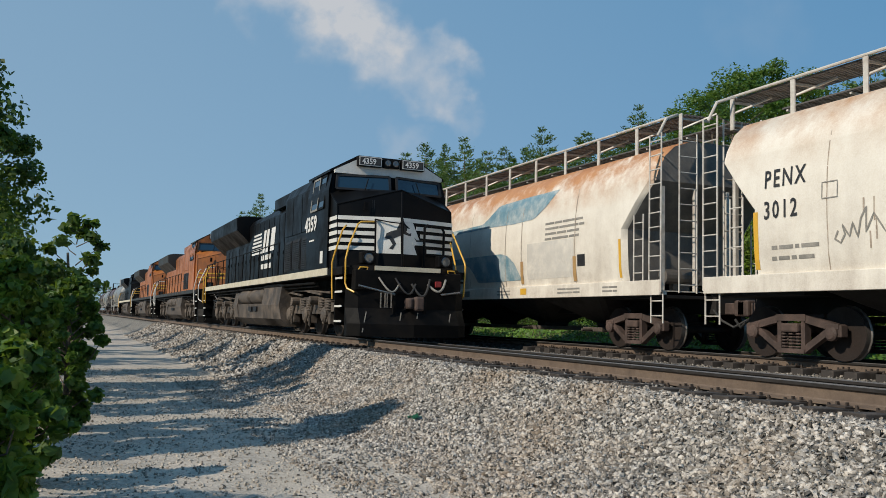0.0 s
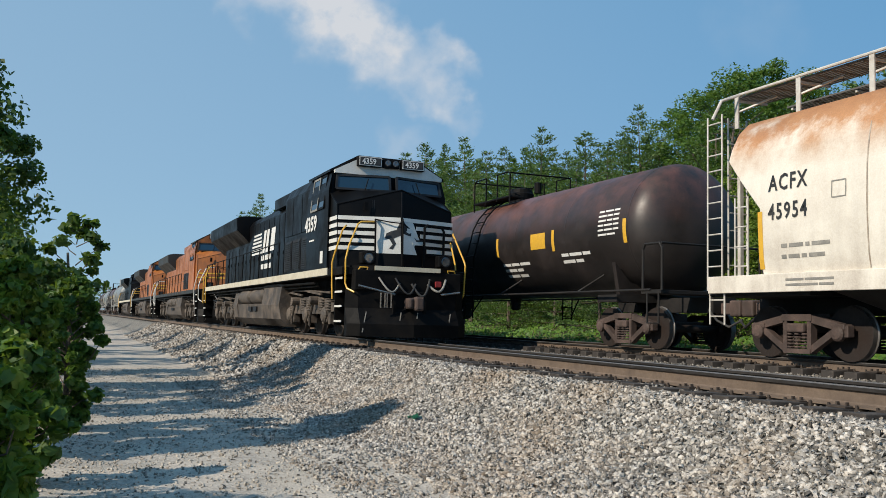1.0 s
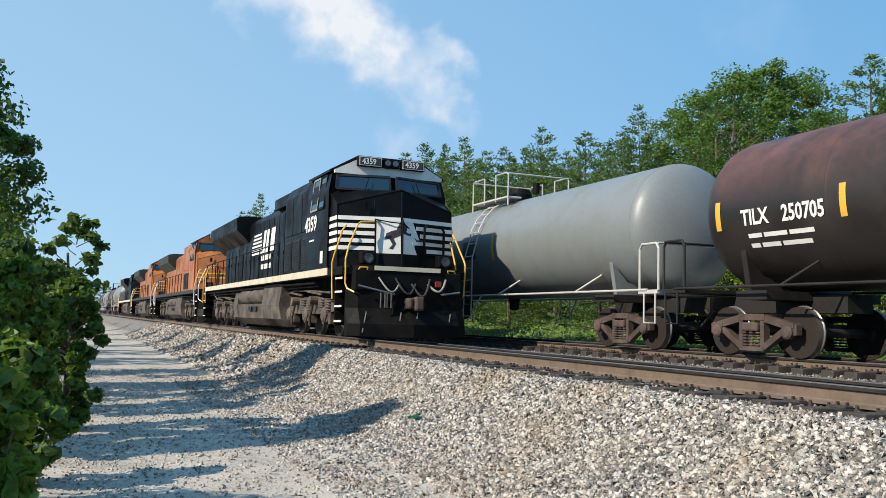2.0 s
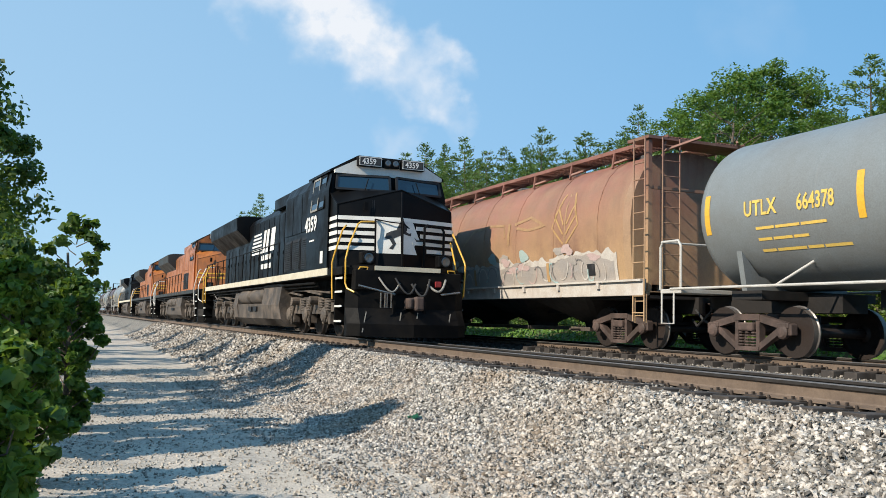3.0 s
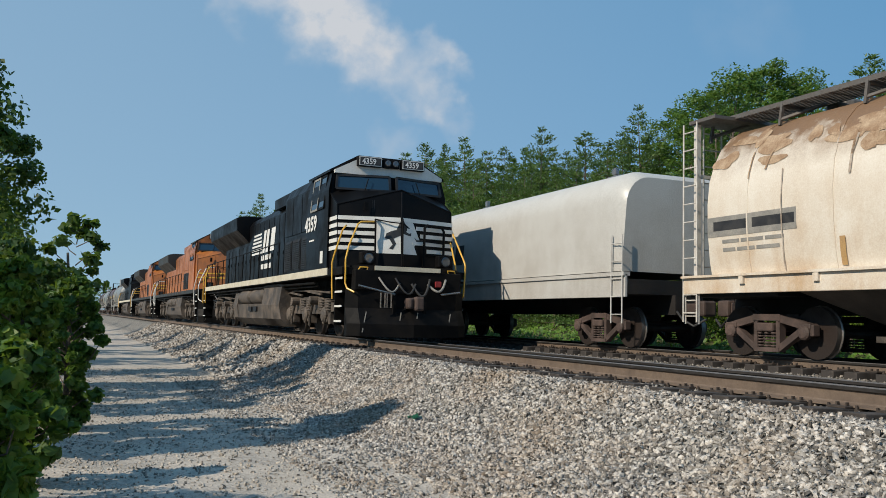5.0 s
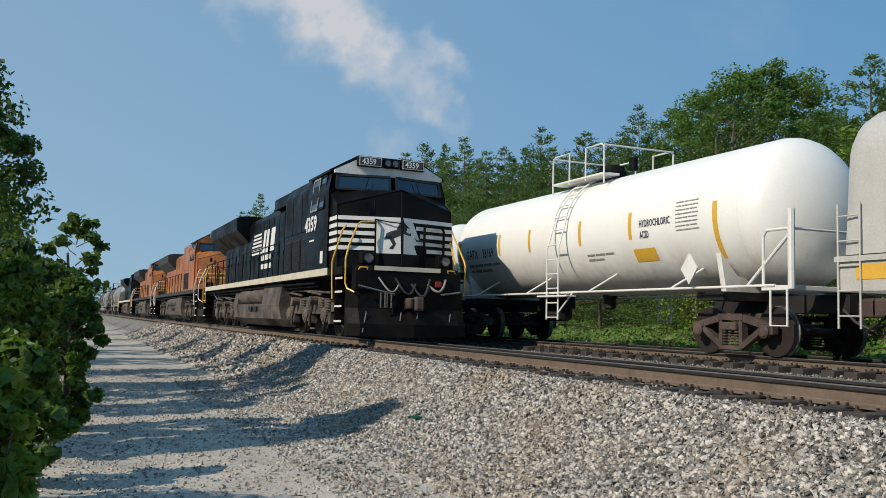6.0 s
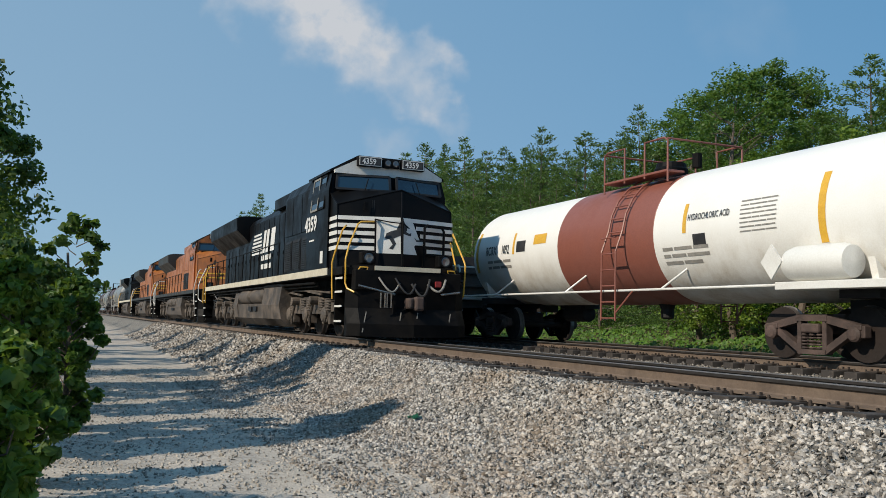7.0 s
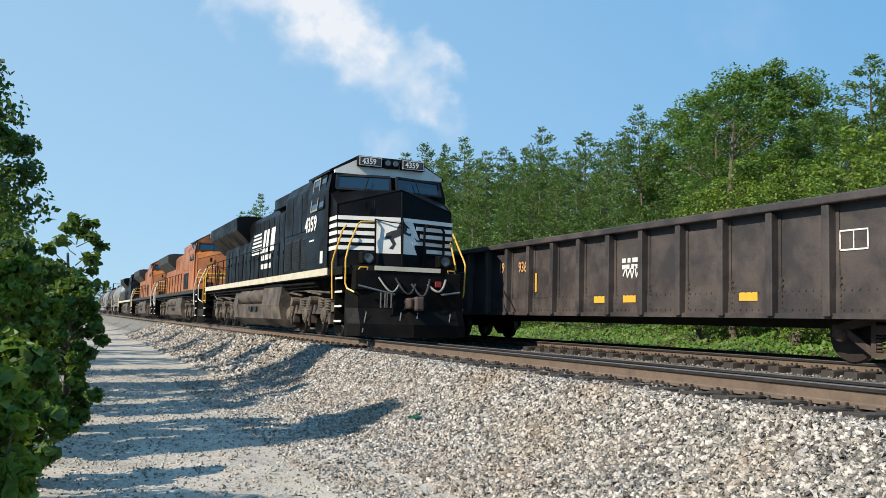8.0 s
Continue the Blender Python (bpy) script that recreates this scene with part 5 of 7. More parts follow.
    P("end_plate", bm, "black_iron")
    for s in (1, -1):
        bm = bmnew()
        e = 11.0 if s > 0 else -10.7
        box(bm, min(e, e + s * 0.45), max(e, e + s * 0.45), -0.12, 0.12, 0.70, 0.95, 0.03)
        box(bm, min(e + s * 0.35, e + s * 0.58), max(e + s * 0.35, e + s * 0.58), -0.05, 0.16, 0.66, 0.98, 0.05)
        box(bm, min(e + s * 0.30, e + s * 0.50), max(e + s * 0.30, e + s * 0.50), -0.19, -0.06, 0.70, 0.95, 0.05)
        P("coupler", bm, "truck", "rusty knuckle coupler")
    bm = bmnew()
    for y0, y1, z0, z1 in ((-0.42, -0.34, 0.58, 1.08), (0.32, 0.40, 0.58, 1.08), (-0.42, 0.40, 1.04, 1.10), (-0.42, 0.40, 0.54, 0.60)):
        box(bm, 11.02, 11.10 + 0.02 * (z0 < 0.56), y0, y1, z0, z1, 0.01)
    P("coupler_pocket", bm, "black_iron")
    for y in (-1.05, -0.25, 0.15, 1.0):
        bm = bmnew()
        beam(bm, (11.21 - 0.10 * abs(y), y, 0.62), (11.33 - 0.16 * abs(y), y - 0.10, 0.16), 0.02, 0.012)
        P("plough_scrape", bm, "grey_ink", "pale scraped streak")
    for k, (y, sag) in enumerate(((-0.75, 0.26), (0.9, 0.22), (-0.35, 0.30), (0.5, 0.34))):
        bm = bmnew()
        d = 0.5 if y < 0 else -0.45
        tube(bm, [(11.02 + 0.16 * math.sin(math.pi * q / 10), y + d * q / 10, 1.40 - 0.12 * q / 10 - sag * math.sin(math.pi * q / 10)) for q in range(11)], 0.028 if k % 2 else 0.022)
        P("air_hose", bm, "rubber" if k > 1 else "grey_ink", "hanging brake hose")
    bm = bmnew()
    box(bm, 11.02, 11.07, 0.62, 0.78, 1.22, 1.36, 0.02)
    P("red_cap", bm, "red_lens")
    bm = bmnew()
    tube(bm, [(11.1, -1.25, 1.2), (11.15, -0.4, 1.02)], 0.025)
    P("cut_lever", bm, "steel")
    bm = bmnew()
    tube(bm, [(11.1, 0.75, 1.05), (11.05, 1.25, 1.12)], 0.025)
    P("cut_lever", bm, "steel")
    bm = bmnew()
    for y in (-0.75, -0.6):
        tube(bm, [(11.2, y, 1.05), (11.2, y, 0.72), (11.2, y + 0.1, 0.72), (11.2, y + 0.1, 1.05)], 0.018, 6)
    P("pilot_hook", bm, "steel")
    # corner steps and handrails, both ends
    for s in (-1, 1):
        for ex, dr in ((10.45, 1), (-10.35, -1)):
            bm = bmnew()
            for k, z in enumerate((0.38, 0.72, 1.05, 1.36)):
                box(bm, ex - 0.3, ex + 0.25, min(s * 1.15, s * 1.50), max(s * 1.15, s * 1.50), z, z + 0.03)
            box(bm, ex - 0.34, ex - 0.30, min(s * 1.1, s * 1.50), max(s * 1.1, s * 1.50), 0.3, 1.5)
            w = P("step_well", bm, "black_iron")
            for k, z in enumerate((0.38, 0.72, 1.05, 1.36)):
                bm = bmnew()
                box(bm, ex - 0.3, ex + 0.25, min(s * 1.501, s * 1.515), max(s * 1.501, s * 1.515), z - 0.01, z + 0.035)
                part("step_edge", bm, "white_trim", w)
            for dx in (0.30, -0.38):
                bm = bmnew()
                a = ex + dr * dx
                if dr > 0 and s > 0:
                    pts = [(10.62, 1.44, 0.96), (10.72, 1.50, 1.04), (10.80, 1.50, 1.76), (10.74, 1.50, 1.86), (9.98, 1.50, 2.64)] if dx > 0 else [(10.64, 1.30, 1.28), (10.63, 1.32, 1.68), (10.56, 1.34, 1.80), (10.12, 1.40, 2.36)]
                elif dr > 0 and dx > 0:
                    pts = [(a + 0.22, s * 1.30, 1.05), (a + 0.06, s * 1.42, 1.13), (a, s * 1.45, 1.24), (a, s * 1.46, 1.80), (a - 0.10, s * 1.36, 2.12), (a - 0.30, s * 1.10, 2.64), (a - 0.30, s * 1.02, 2.70), (a - 0.26, s * 0.72, 2.72)]
                elif dr > 0:
                    pts = [(a + 0.02, s * 1.55, 0.90), (a - 0.02, s * 1.56, 1.3), (a - 0.02, s * 1.57, 1.74), (a + 0.05, s * 1.54, 1.95), (a + 0.24, s * 1.42, 2.50), (a + 0.24, s * 1.36, 2.58), (a + 0.12, s * 1.30, 2.62)]
                else:
                    pts = [(a, s * 1.54, 0.95), (a, s * 1.55, 1.3), (a, s * 1.56, 2.05), (a + 0.12 * (dx > 0), s * (1.30 if dx > 0 else 1.45), 2.62), (a + 0.12, s * (1.12 if dx > 0 else 1.40), 2.66)]
                tube(bm, pts, 0.021)
                P("handrail", bm, hand, "yellow bent handrail" if hand == "yellow" else "")
        if lead:
            bm = bmnew()
            tube(bm, [(10.88, s * 1.22, 1.26), (10.88, s * 1.24, 1.48), (10.90, s * 1.16, 1.62), (10.92, s * 0.98, 1.62), (10.92, s * 1.02, 1.50), (10.88, s * 1.20, 1.30)], 0.02)
            P("grab_loop", bm, hand)
        # walkway handrail
        bm = bmnew()
        tube(bm, [(-10.0, s * 1.5, 2.62), (4.2, s * 1.5, 2.62)], 0.018, 6)
        for i in range(11):
            xx = -10.0 + i * 1.42
            tube(bm, [(xx, s * 1.52, 1.62), (xx, s * 1.5, 2.62)], 0.018, 6)
        P("walkway_railing", bm, "black_iron")
        # fuel tank with reservoirs on the near upper edge
        bm = bmnew()
        lathe(bm, [(-2.2, 0.02), (-2.1, 0.22), (-2.05, 0.26), (-0.5, 0.26), (-0.45, 0.22), (-0.35, 0.02)], "X", (0, s * 1.24, 1.10), 18)
        P("air_reservoir", bm, "under", "dusty grey air reservoir", True)
        bm = bmnew()
        lathe(bm, [(-0.2, 0.02), (-0.1, 0.22), (-0.05, 0.26), (1.6, 0.26), (1.65, 0.22), (1.75, 0.02)], "X", (0, s * 1.24, 1.10), 18)
        P("air_reservoir", bm, "under", "dusty grey air reservoir", True)
    bm = bmnew()
    prism(bm, [(-1.42, 1.25), (-1.50, 0.80), (-1.42, 0.38), (-1.15, 0.16), (1.15, 0.16), (1.42, 0.38), (1.50, 0.80), (1.42, 1.25), (1.1, 1.30), (1.0, 0.85), (-1.0, 0.85), (-1.1, 1.30)], -3.1, -2.35, "X")
    prism(bm, [(-1.46, 0.85), (-1.42, 0.38), (-1.15, 0.16), (1.15, 0.16), (1.42, 0.38), (1.46, 0.85)], -3.1, 3.4, "X")
    prism(bm, [(-1.42, 1.42), (-1.50, 0.80), (-1.42, 0.38), (-1.15, 0.16), (1.15, 0.16), (1.42, 0.38), (1.50, 0.80), (1.42, 1.42)], 1.95, 4.4, "X")
    P("fuel_tank", bm, "under", "dusty brown fuel tank")
    bm = bmnew()
    for xx in (-0.2, 0.6):
        box(bm, xx, xx + 0.5, -1.505, -1.44, 0.62, 0.76)
    P("tank_slots", bm, "grille")
    loco_truck(loco, 6.45)
    loco_truck(loco, -6.75)
    loco.matrix_basis = pose(x, NEAR + 0.06, 0)
    return loco


def number_loco(loco):
    """Road number and the striped emblem on the lead locomotive's side."""
    flat = lambda y: (lambda z: -y)
    lettering("road_number", "4359", 0.52, "white_ink", loco, (7.30, -1.545, 2.66), 1.0, 1.10, 0.016)
    for i in range(6):
        patch("emblem_stripe", -2.45 + i * 0.10, -0.55 - i * 0.02, 2.62 + i * 0.13, 2.69 + i * 0.13, "white_ink", loco, flat(1.046), "white emblem stripe", rows=1)
    for x0, x1, sl in ((-0.45, -0.10, 0.25), (0.05, 0.40, 0.25), (0.75, 1.35, 0.2)):
        patch("emblem_block", x0, x1, 2.62, 3.38, "white_ink", loco, flat(1.046), "white emblem block", rows=1, slant=sl)
    bars(-0.6, 2.36, ((0.5, 0.9),), 0.2, 0.17, "white_ink", loco, flat(1.046))
    bars(-0.6, 2.06, ((0.45, 0.5, 0.4),), 0.2, 0.17, "white_ink", loco, flat(1.046))
    patch("white_placard", 8.85, 9.10, 1.78, 2.08, "white_trim", loco, flat(1.536), "white placard", rows=1)
    bars(7.75, 2.38, ((0.5,),), 0.2, 0.04, "white_ink", loco, flat(1.536))


PINES = ((-19.2, 24.5, 9.4), (-21.4, 26.5, 9.9), (-18.4, 23.5, 8.6), (-79.0, 30.0, 17.0), (-59.1, 24.0, 14.0), (-64.6, 28.0, 14.9), (-56.7, 26.0, 13.8), (-48.8, 24.0, 11.4), (-58.0, 30.0, 14.1), (-43.8, 24.0, 10.6), (-41.8, 24.0, 11.4), (-45.9, 28.0, 11.3), (-38.9, 25.0, 11.0), (-35.4, 24.0, 9.4), (-32.9, 24.0, 10.7), (-33.9, 26.0, 9.7), (-20.2, 24.0, 9.9), (-26.7, 30.0, 10.5), (-42.8, 30.0, 12.0), (-42.2, 20.0, 8.7), (-36.0, 19.0, 7.3), (-33.5, 20.0, 7.3), (-28.4, 19.0, 6.2), (-25.5, 20.0, 6.0), (-51.5, 22.0, 10.3), (-149.7, 30.0, 21.5), (-155.1, 28.0, 18.8), (-120.2, 26.0, 15.5), (-176.1, 34.0, 23.1), (-65.6, 24.0, 12.6), (-46.3, 26.0, 10.2), (-36.6, 23.0, 8.7))
BROADLEAVES = ((-35.0, 28.0, 11.2), (-32.1, 27.0, 11.2), (-33.8, 30.0, 11.6), (-27.7, 26.0, 11.0), (-26.7, 26.0, 11.2), (-26.2, 27.0, 10.8), (-23.1, 25.0, 8.3), (-19.7, 22.0, 6.8), (-16.9, 20.0, 5.9), (-18.2, 18.5, 4.9), (-21.0, 19.0, 5.1), (-22.0, 18.5, 4.8), (-16.3, 18.5, 4.8), (-21.9, 21.0, 6.1), (-15.7, 19.0, 4.6))


# ---- plants ----
def leaf_mesh(name, centres, normals, sizes, material, parent, rng, aspect=0.7, shape="oval", along=None):
    """One small folded leaf a centre, all in one mesh."""
    n = len(centres)
    c, nr = np.asarray(centres, float), np.asarray(normals, float)
    nr /= np.linalg.norm(nr, axis=1)[:, None] + 1e-9
    a = np.cross(nr, rng.normal(size=(n, 3))) if along is None else np.asarray(along, float)
    a /= np.linalg.norm(a, axis=1)[:, None] + 1e-9
    b = np.cross(nr, a)
    b /= np.linalg.norm(b, axis=1)[:, None] + 1e-9
    s = np.asarray(sizes, float)[:, None]
    if shape == "oval":
        k = [(-0.5, 0, 0), (-0.1, aspect * 0.5, 0.10), (0.5, 0, -0.05), (-0.1, -aspect * 0.5, 0.10)]
        faces = [(0, 1, 2, 3)]
    elif shape == "heart":
        k = [(-0.38, 0, 0), (-0.5, 0.26, 0.06), (-0.15, 0.47, 0.10), (0.22, 0.28, 0.03), (0.55, 0, -0.08), (0.22, -0.28, 0.03), (-0.15, -0.47, 0.10), (-0.5, -0.26, 0.06)]
        faces = [(0, 1, 2, 3), (0, 3, 4, 4), (0, 4, 5, 5), (0, 5, 6, 7)]
        faces = [(0, 1, 2, 3), (0, 5, 6, 7), (0, 3, 4, 5)]
    v = np.stack([c + s * (p * a + q * b + r * nr) for p, q, r in k], 1).reshape(-1, 3)
    m = len(k)
    f = (np.array(faces)[None] + m * np.arange(n)[:, None, None]).reshape(-1, 4)
    return raw(name, v, f, material, parent)


def limb(bm, p, q, r0, r1, bend, rng, seg=6):
    p, q = Vector(p), Vector(q)
    mid = (p + q) / 2 + Vector(rng.normal(size=3)) * bend
    pts = [p, p.lerp(mid, 0.6), mid, mid.lerp(q, 0.6), q]
    rings = []
    for i, c in enumerate(pts):
        d = (pts[min(i + 1, 4)] - pts[max(i - 1, 0)]).normalized()
        a = d.cross(Vector((0.3, 0.9, 0.1))).normalized()
        b = d.cross(a)
        r = r0 + (r1 - r0) * i / 4
        rings.append([bm.verts.new(c + (a * math.cos(k * math.tau / seg) + b * math.sin(k * math.tau / seg)) * r) for k in range(seg)])
    for x, y in zip(rings, rings[1:]):
        for k in range(seg):
            bm.faces.new((x[k], x[(k + 1) % seg], y[(k + 1) % seg], y[k]))
    return pts


def pine(seed, high, spread, label, bare=0.0):
    """A pine with layered boughs: short tufts of needles crowd along each bough and its side twigs."""
    rng = np.random.default_rng(seed)
    t = thing("pine_tree", label, "tree", "trees behind the far track")
    bm = bmnew()
    limb(bm, (0, 0, -0.4), (0, 0, high * 0.93), 0.011 * high, 0.006, 0.05, rng)
    C, N, A, S = [], [], [], []
    z = high * (0.03 + bare)
    while z < high - 0.05:
        k = z / high
        reach = 1.3 * spread * (0.03 + 0.97 * (1 - k) ** 1.05)
        for _ in range(int(rng.integers(5, 8))):
            a = rng.uniform(0, math.tau)
            r = reach * rng.uniform(0.5, 1.35)
            rise = rng.uniform(0.05, 0.45) * (0.4 + k)
            tip = np.array((math.cos(a) * r, math.sin(a) * r, z + r * rise))
            base = np.array((0, 0, z))
            out = np.array((math.cos(a), math.sin(a), 0.25))
            if rng.random() < 0.5:
                limb(bm, base, tip, 0.008 + 0.008 * r, 0.004, 0.04 * r, rng, 3)
            m = max(int(r * 66), 12)
            u = rng.uniform(0.12, 1.0, m) ** 0.75
            wide = 0.03 + 0.12 * r * np.sin(np.pi * np.clip(u, 0.1, 0.93))
            sidew = np.array((-math.sin(a), math.cos(a), 0.0))
            off = rng.normal(size=m) * wide
            p = base + (tip - base) * u[:, None] + sidew * off[:, None] + rng.normal(size=(m, 3)) * np.array((0.03, 0.03, 0.05)) + np.array((0, 0, 1.0)) * (0.10 * r * u * u)[:, None]
            d = rng.normal(size=(m, 3)) * 0.45 + out * 0.7 + sidew * np.sign(off)[:, None] * 0.5 + np.array((0, 0, 0.45))
            C.append(p + d * 0.03)
            A.append(d)
            N.append(rng.normal(size=(m, 3)) + np.array((0, 0, 0.7)))
            S.append(rng.uniform(0.07, 0.15, m))
        z += rng.uniform(0.20, 0.38)
    part("trunk", bm, "bark", t)
    leaf_mesh("crown", np.concatenate(C), np.concatenate(N), np.concatenate(S), "needle", t, rng, aspect=0.42, along=np.concatenate(A))
    return t


def broadleaf(seed, high, spread, material, label, leaf=0.17, dense=150, low=0.25, group="trees behind the far track", name="broadleaf_tree", shape="oval", clumps=44):
    """A trunk with forking limbs; clumps of leaves at their ends, with gaps between."""
    rng = np.random.default_rng(seed)
    t = thing(name, label, "tree" if "tree" in name or "sapling" in name else "bush", group)
    bm = bmnew()
    limb(bm, (0, 0, -0.4), (rng.normal() * 0.1, rng.normal() * 0.1, high * 0.8), 0.018 * high + 0.01, 0.02, 0.03 * high, rng, 8)
    C, N, S = [], [], []
    for i in range(clumps):
        k = low + (1 - low) * ((i + rng.random()) / clumps)
        wide = spread * (math.sin(math.pi * min(max((k - low) / (1 - low) * 0.86 + 0.10, 0), 1)) ** 0.7)
        a = i * 2.4 + rng.normal() * 0.4
        r = wide * rng.uniform(0.35, 1.0)
        tip = Vector((math.cos(a) * r, math.sin(a) * r, high * k))
        base = Vector((0, 0, max(high * k - r * rng.uniform(0.5, 1.0), 0.1)))
        limb(bm, base, tip, 0.008 + 0.008 * r, 0.005, 0.10 * r, rng, 5)
        q = rng.uniform(0.5, 1.3) * spread * 0.24
        m = int(dense * rng.uniform(0.6, 1.3))
        d = rng.normal(size=(m, 3))
        d /= np.linalg.norm(d, axis=1)[:, None]
        rad = q * rng.random((m, 1)) ** 0.5
        pts = np.array(tip) + d * rad * np.array([1.1, 1.1, 0.75])
        C.append(pts)
        N.append(d * 0.6 + rng.normal(size=(m, 3)) * 0.6 + np.array([0, 0, 0.5]))
        S.append(rng.uniform(0.65, 1.25, m) * leaf)
    part("trunk", bm, "bark", t)
    leaf_mesh("crown", np.concatenate(C), np.concatenate(N), np.concatenate(S), material, t, rng, 0.75, shape)
    return t


def vines():
    """A bank of creeping vines behind the far track."""
    rng = np.random.default_rng(9)
    n = 46000
    x = 6 - 95 * rng.random(n) ** 1.3
    y = 14.3 + 7.5 * rng.random(n) ** 0.8
    lift = np.array([0.22 + 0.30 * (noise.noise((a * 0.45, b * 0.5, 0)) + 0.4 * noise.noise((a * 1.7, b * 1.3, 3))) for a, b in zip(x, y)])
    gz = np.array([ground_z(a, b) for a, b in zip(x, y)])
    z = gz + np.clip(lift, 0.03, 1) * (0.35 + 0.65 * rng.random(n))
    nr = rng.normal(size=(n, 3)) * 0.5 + np.array([0.25, -0.75, 0.7])
    ob = leaf_mesh("vines", np.stack([x, y, z], 1), nr, rng.uniform(0.07, 0.16, n), "vine", None, rng, 0.85)
    tagged(ob, "dense bright green creeping vines on the bank", "vines", kind="stuff")


def build_plants():
    pines = [pine(11, 8.0, 2.1, "dark green shaggy pine at the wood's edge"), pine(12, 8.0, 1.8, "dark green narrow pine at the wood's edge"), pine(13, 8.0, 2.4, "dark green spreading pine at the wood's edge"), pine(14, 8.0, 2.0, "dark green ragged pine at the wood's edge")]
    broads = [broadleaf(21, 8.0, 1.5, "leaf_a", "tall green broadleaf tree with gaps in its crown", leaf=0.09, dense=210, clumps=56), broadleaf(22, 8.0, 1.8, "leaf_a", "wide green broadleaf tree at the wood's edge", leaf=0.09, dense=210, clumps=56),
              broadleaf(23, 8.0, 2.4, "leaf_b", "bright green young broadleaf tree", leaf=0.13, dense=170, low=0.10, clumps=52)]
    far = broadleaf(24, 8.0, 2.2, "leaf_a", "distant green broadleaf tree", leaf=0.24, dense=50, clumps=40, group="distant trees")
    far.matrix_basis = pose(-200, 30, ground_z(-200, 30))
    rng = random.Random(5)

    def stand(kind, x, y, top):
        g = ground_z(x, y)
        s = (top - g) / 8.0
        return pose(x, y, g, 0, 0, rng.uniform(0, 360)) @ Matrix.Diagonal((s * rng.uniform(1.0, 1.35), s * rng.uniform(1.0, 1.35), s, 1))
    for i, (x, y, z) in enumerate(PINES):
        copy_thing(pines[i % 4], stand(0, x, y, z))
    for i, (x, y, z) in enumerate(BROADLEAVES):
        copy_thing(broads[2 if y < 22 else i % 2], stand(1, x, y, z))
    # the wood behind and along the line
    for i in range(40):
        x, y = -16 - i * 2.5 + rng.uniform(-1, 1), 21 + rng.uniform(0, 9)
        src = pines[i % 4] if x < -24 or i % 3 else broads[i % 2]
        copy_thing(src, stand(0, x, y, ground_z(x, y) + rng.uniform(7.6, 9.8)))
    for i in range(16):
        x, y = -44 - i * 2.3 + rng.uniform(-0.8, 0.8), 31 + rng.uniform(0, 2.5)
        copy_thing(pines[i % 4], stand(0, x, y, 12.6 + max(0.0, -x - 50) * 0.13 + rng.uniform(-0.5, 0.5)))
    for i in range(16):
        x, y = -2 - i * 3.6 + rng.uniform(-1, 1), 21.0 + rng.uniform(0, 2.0)
        copy_thing(broads[2] if i % 2 else pines[i % 4], stand(0, x, y, ground_z(x, y) + rng.uniform(2.6, 4.2)))
    for i in range(16):
        x, y = -150 - i * 9 + rng.uniform(-3, 3), 14 + rng.uniform(0, 40)
        copy_thing(far, stand(0, x, y, ground_z(x, y) + rng.uniform(6, 9)))
    for i in range(14):
        x, y = -270 - i * 9, -16 + i * 3.4
        copy_thing(far, stand(0, x, y, 7 + rng.uniform(0, 4)))
    for k, ob in enumerate(pines + broads):
        ob.matrix_basis = stand(0, -75 - 6 * k, 33, 9.5)

    # roadside growth on the camera's side
    g = "growth along the road"
    spots = ((-17.5, -2.35, 6.4, 2.2, "leaf_dark", 31, "roadside_tree", "tall dark green tree beside the gravel road", 0.12, 300, 0.12, "oval", 70),
             (-22.5, -2.7, 6.0, 1.6, "leaf_dark", 32, "roadside_tree", "dark green tree beside the gravel road", 0.12, 170, 0.15, "oval", 48),
             (-14.6, -0.85, 2.6, 0.95, "leaf_dark", 33, "roadside_bush", "dark green dense bush beside the road", 0.10, 230, 0.03, "oval", 60),
             (-15.6, 0.10, 3.15, 0.55, "leaf_dark", 34, "sapling", "slim sapling reaching over the gravel road", 0.13, 34, 0.35, "heart", 26),
             (-10.4, -0.50, 2.05, 0.55, "leaf_b", 35, "roadside_bush", "sunlit green bush at the road's edge", 0.09, 190, 0.03, "heart", 56),
             (-12.6, 0.08, 1.95, 0.46, "leaf_a", 36, "roadside_bush", "green leafy bush at the road's edge", 0.09, 170, 0.03, "heart", 56),
             (-6.9, -0.46, 1.12, 0.42, "leaf_b", 37, "roadside_bush", "broad-leaved yellow-green bush near the road", 0.12, 60, 0.03, "heart", 40),
             (-8.7, -0.34, 1.25, 0.40, "leaf_a", 38, "roadside_bush", "green bush with large leaves", 0.12, 50, 0.03, "heart", 32),
             (-10.0, -4.6, 6.2, 1.25, "leaf_dark", 39, "roadside_tree", "dark green young tree with a high crown by the road", 0.13, 300, 0.50, "oval", 60),
             (-6.2, -3.5, 3.1, 1.35, "leaf_dark", 41, "roadside_bush", "tall dense dark green bush beside the road", 0.11, 260, 0.25, "oval", 60),
             (-27.5, -2.9, 6.0, 1.5, "leaf_dark", 40, "roadside_tree", "dark green tree beside the gravel road", 0.12, 170, 0.12, "oval", 48))
    made = []
    for x, y, h, w, m, seed, name, label, leaf, dense, low, shape, clumps in spots:
        t = broadleaf(seed, h, w, m, label, leaf, dense, low, g, name, shape, clumps)
        t.matrix_basis = pose(x, y, ground_z(x, y))
        made.append(t)
    for i, (x, y) in enumerate(((-34, -2.9), (-41, -3.2), (-50, -3.0), (-61, -3.4), (-74, -3.2), (-90, -3.5))):
        copy_thing(made[(10, 1)[i % 2]], pose(x, y, ground_z(x, y), 0, 0, 70 * i))
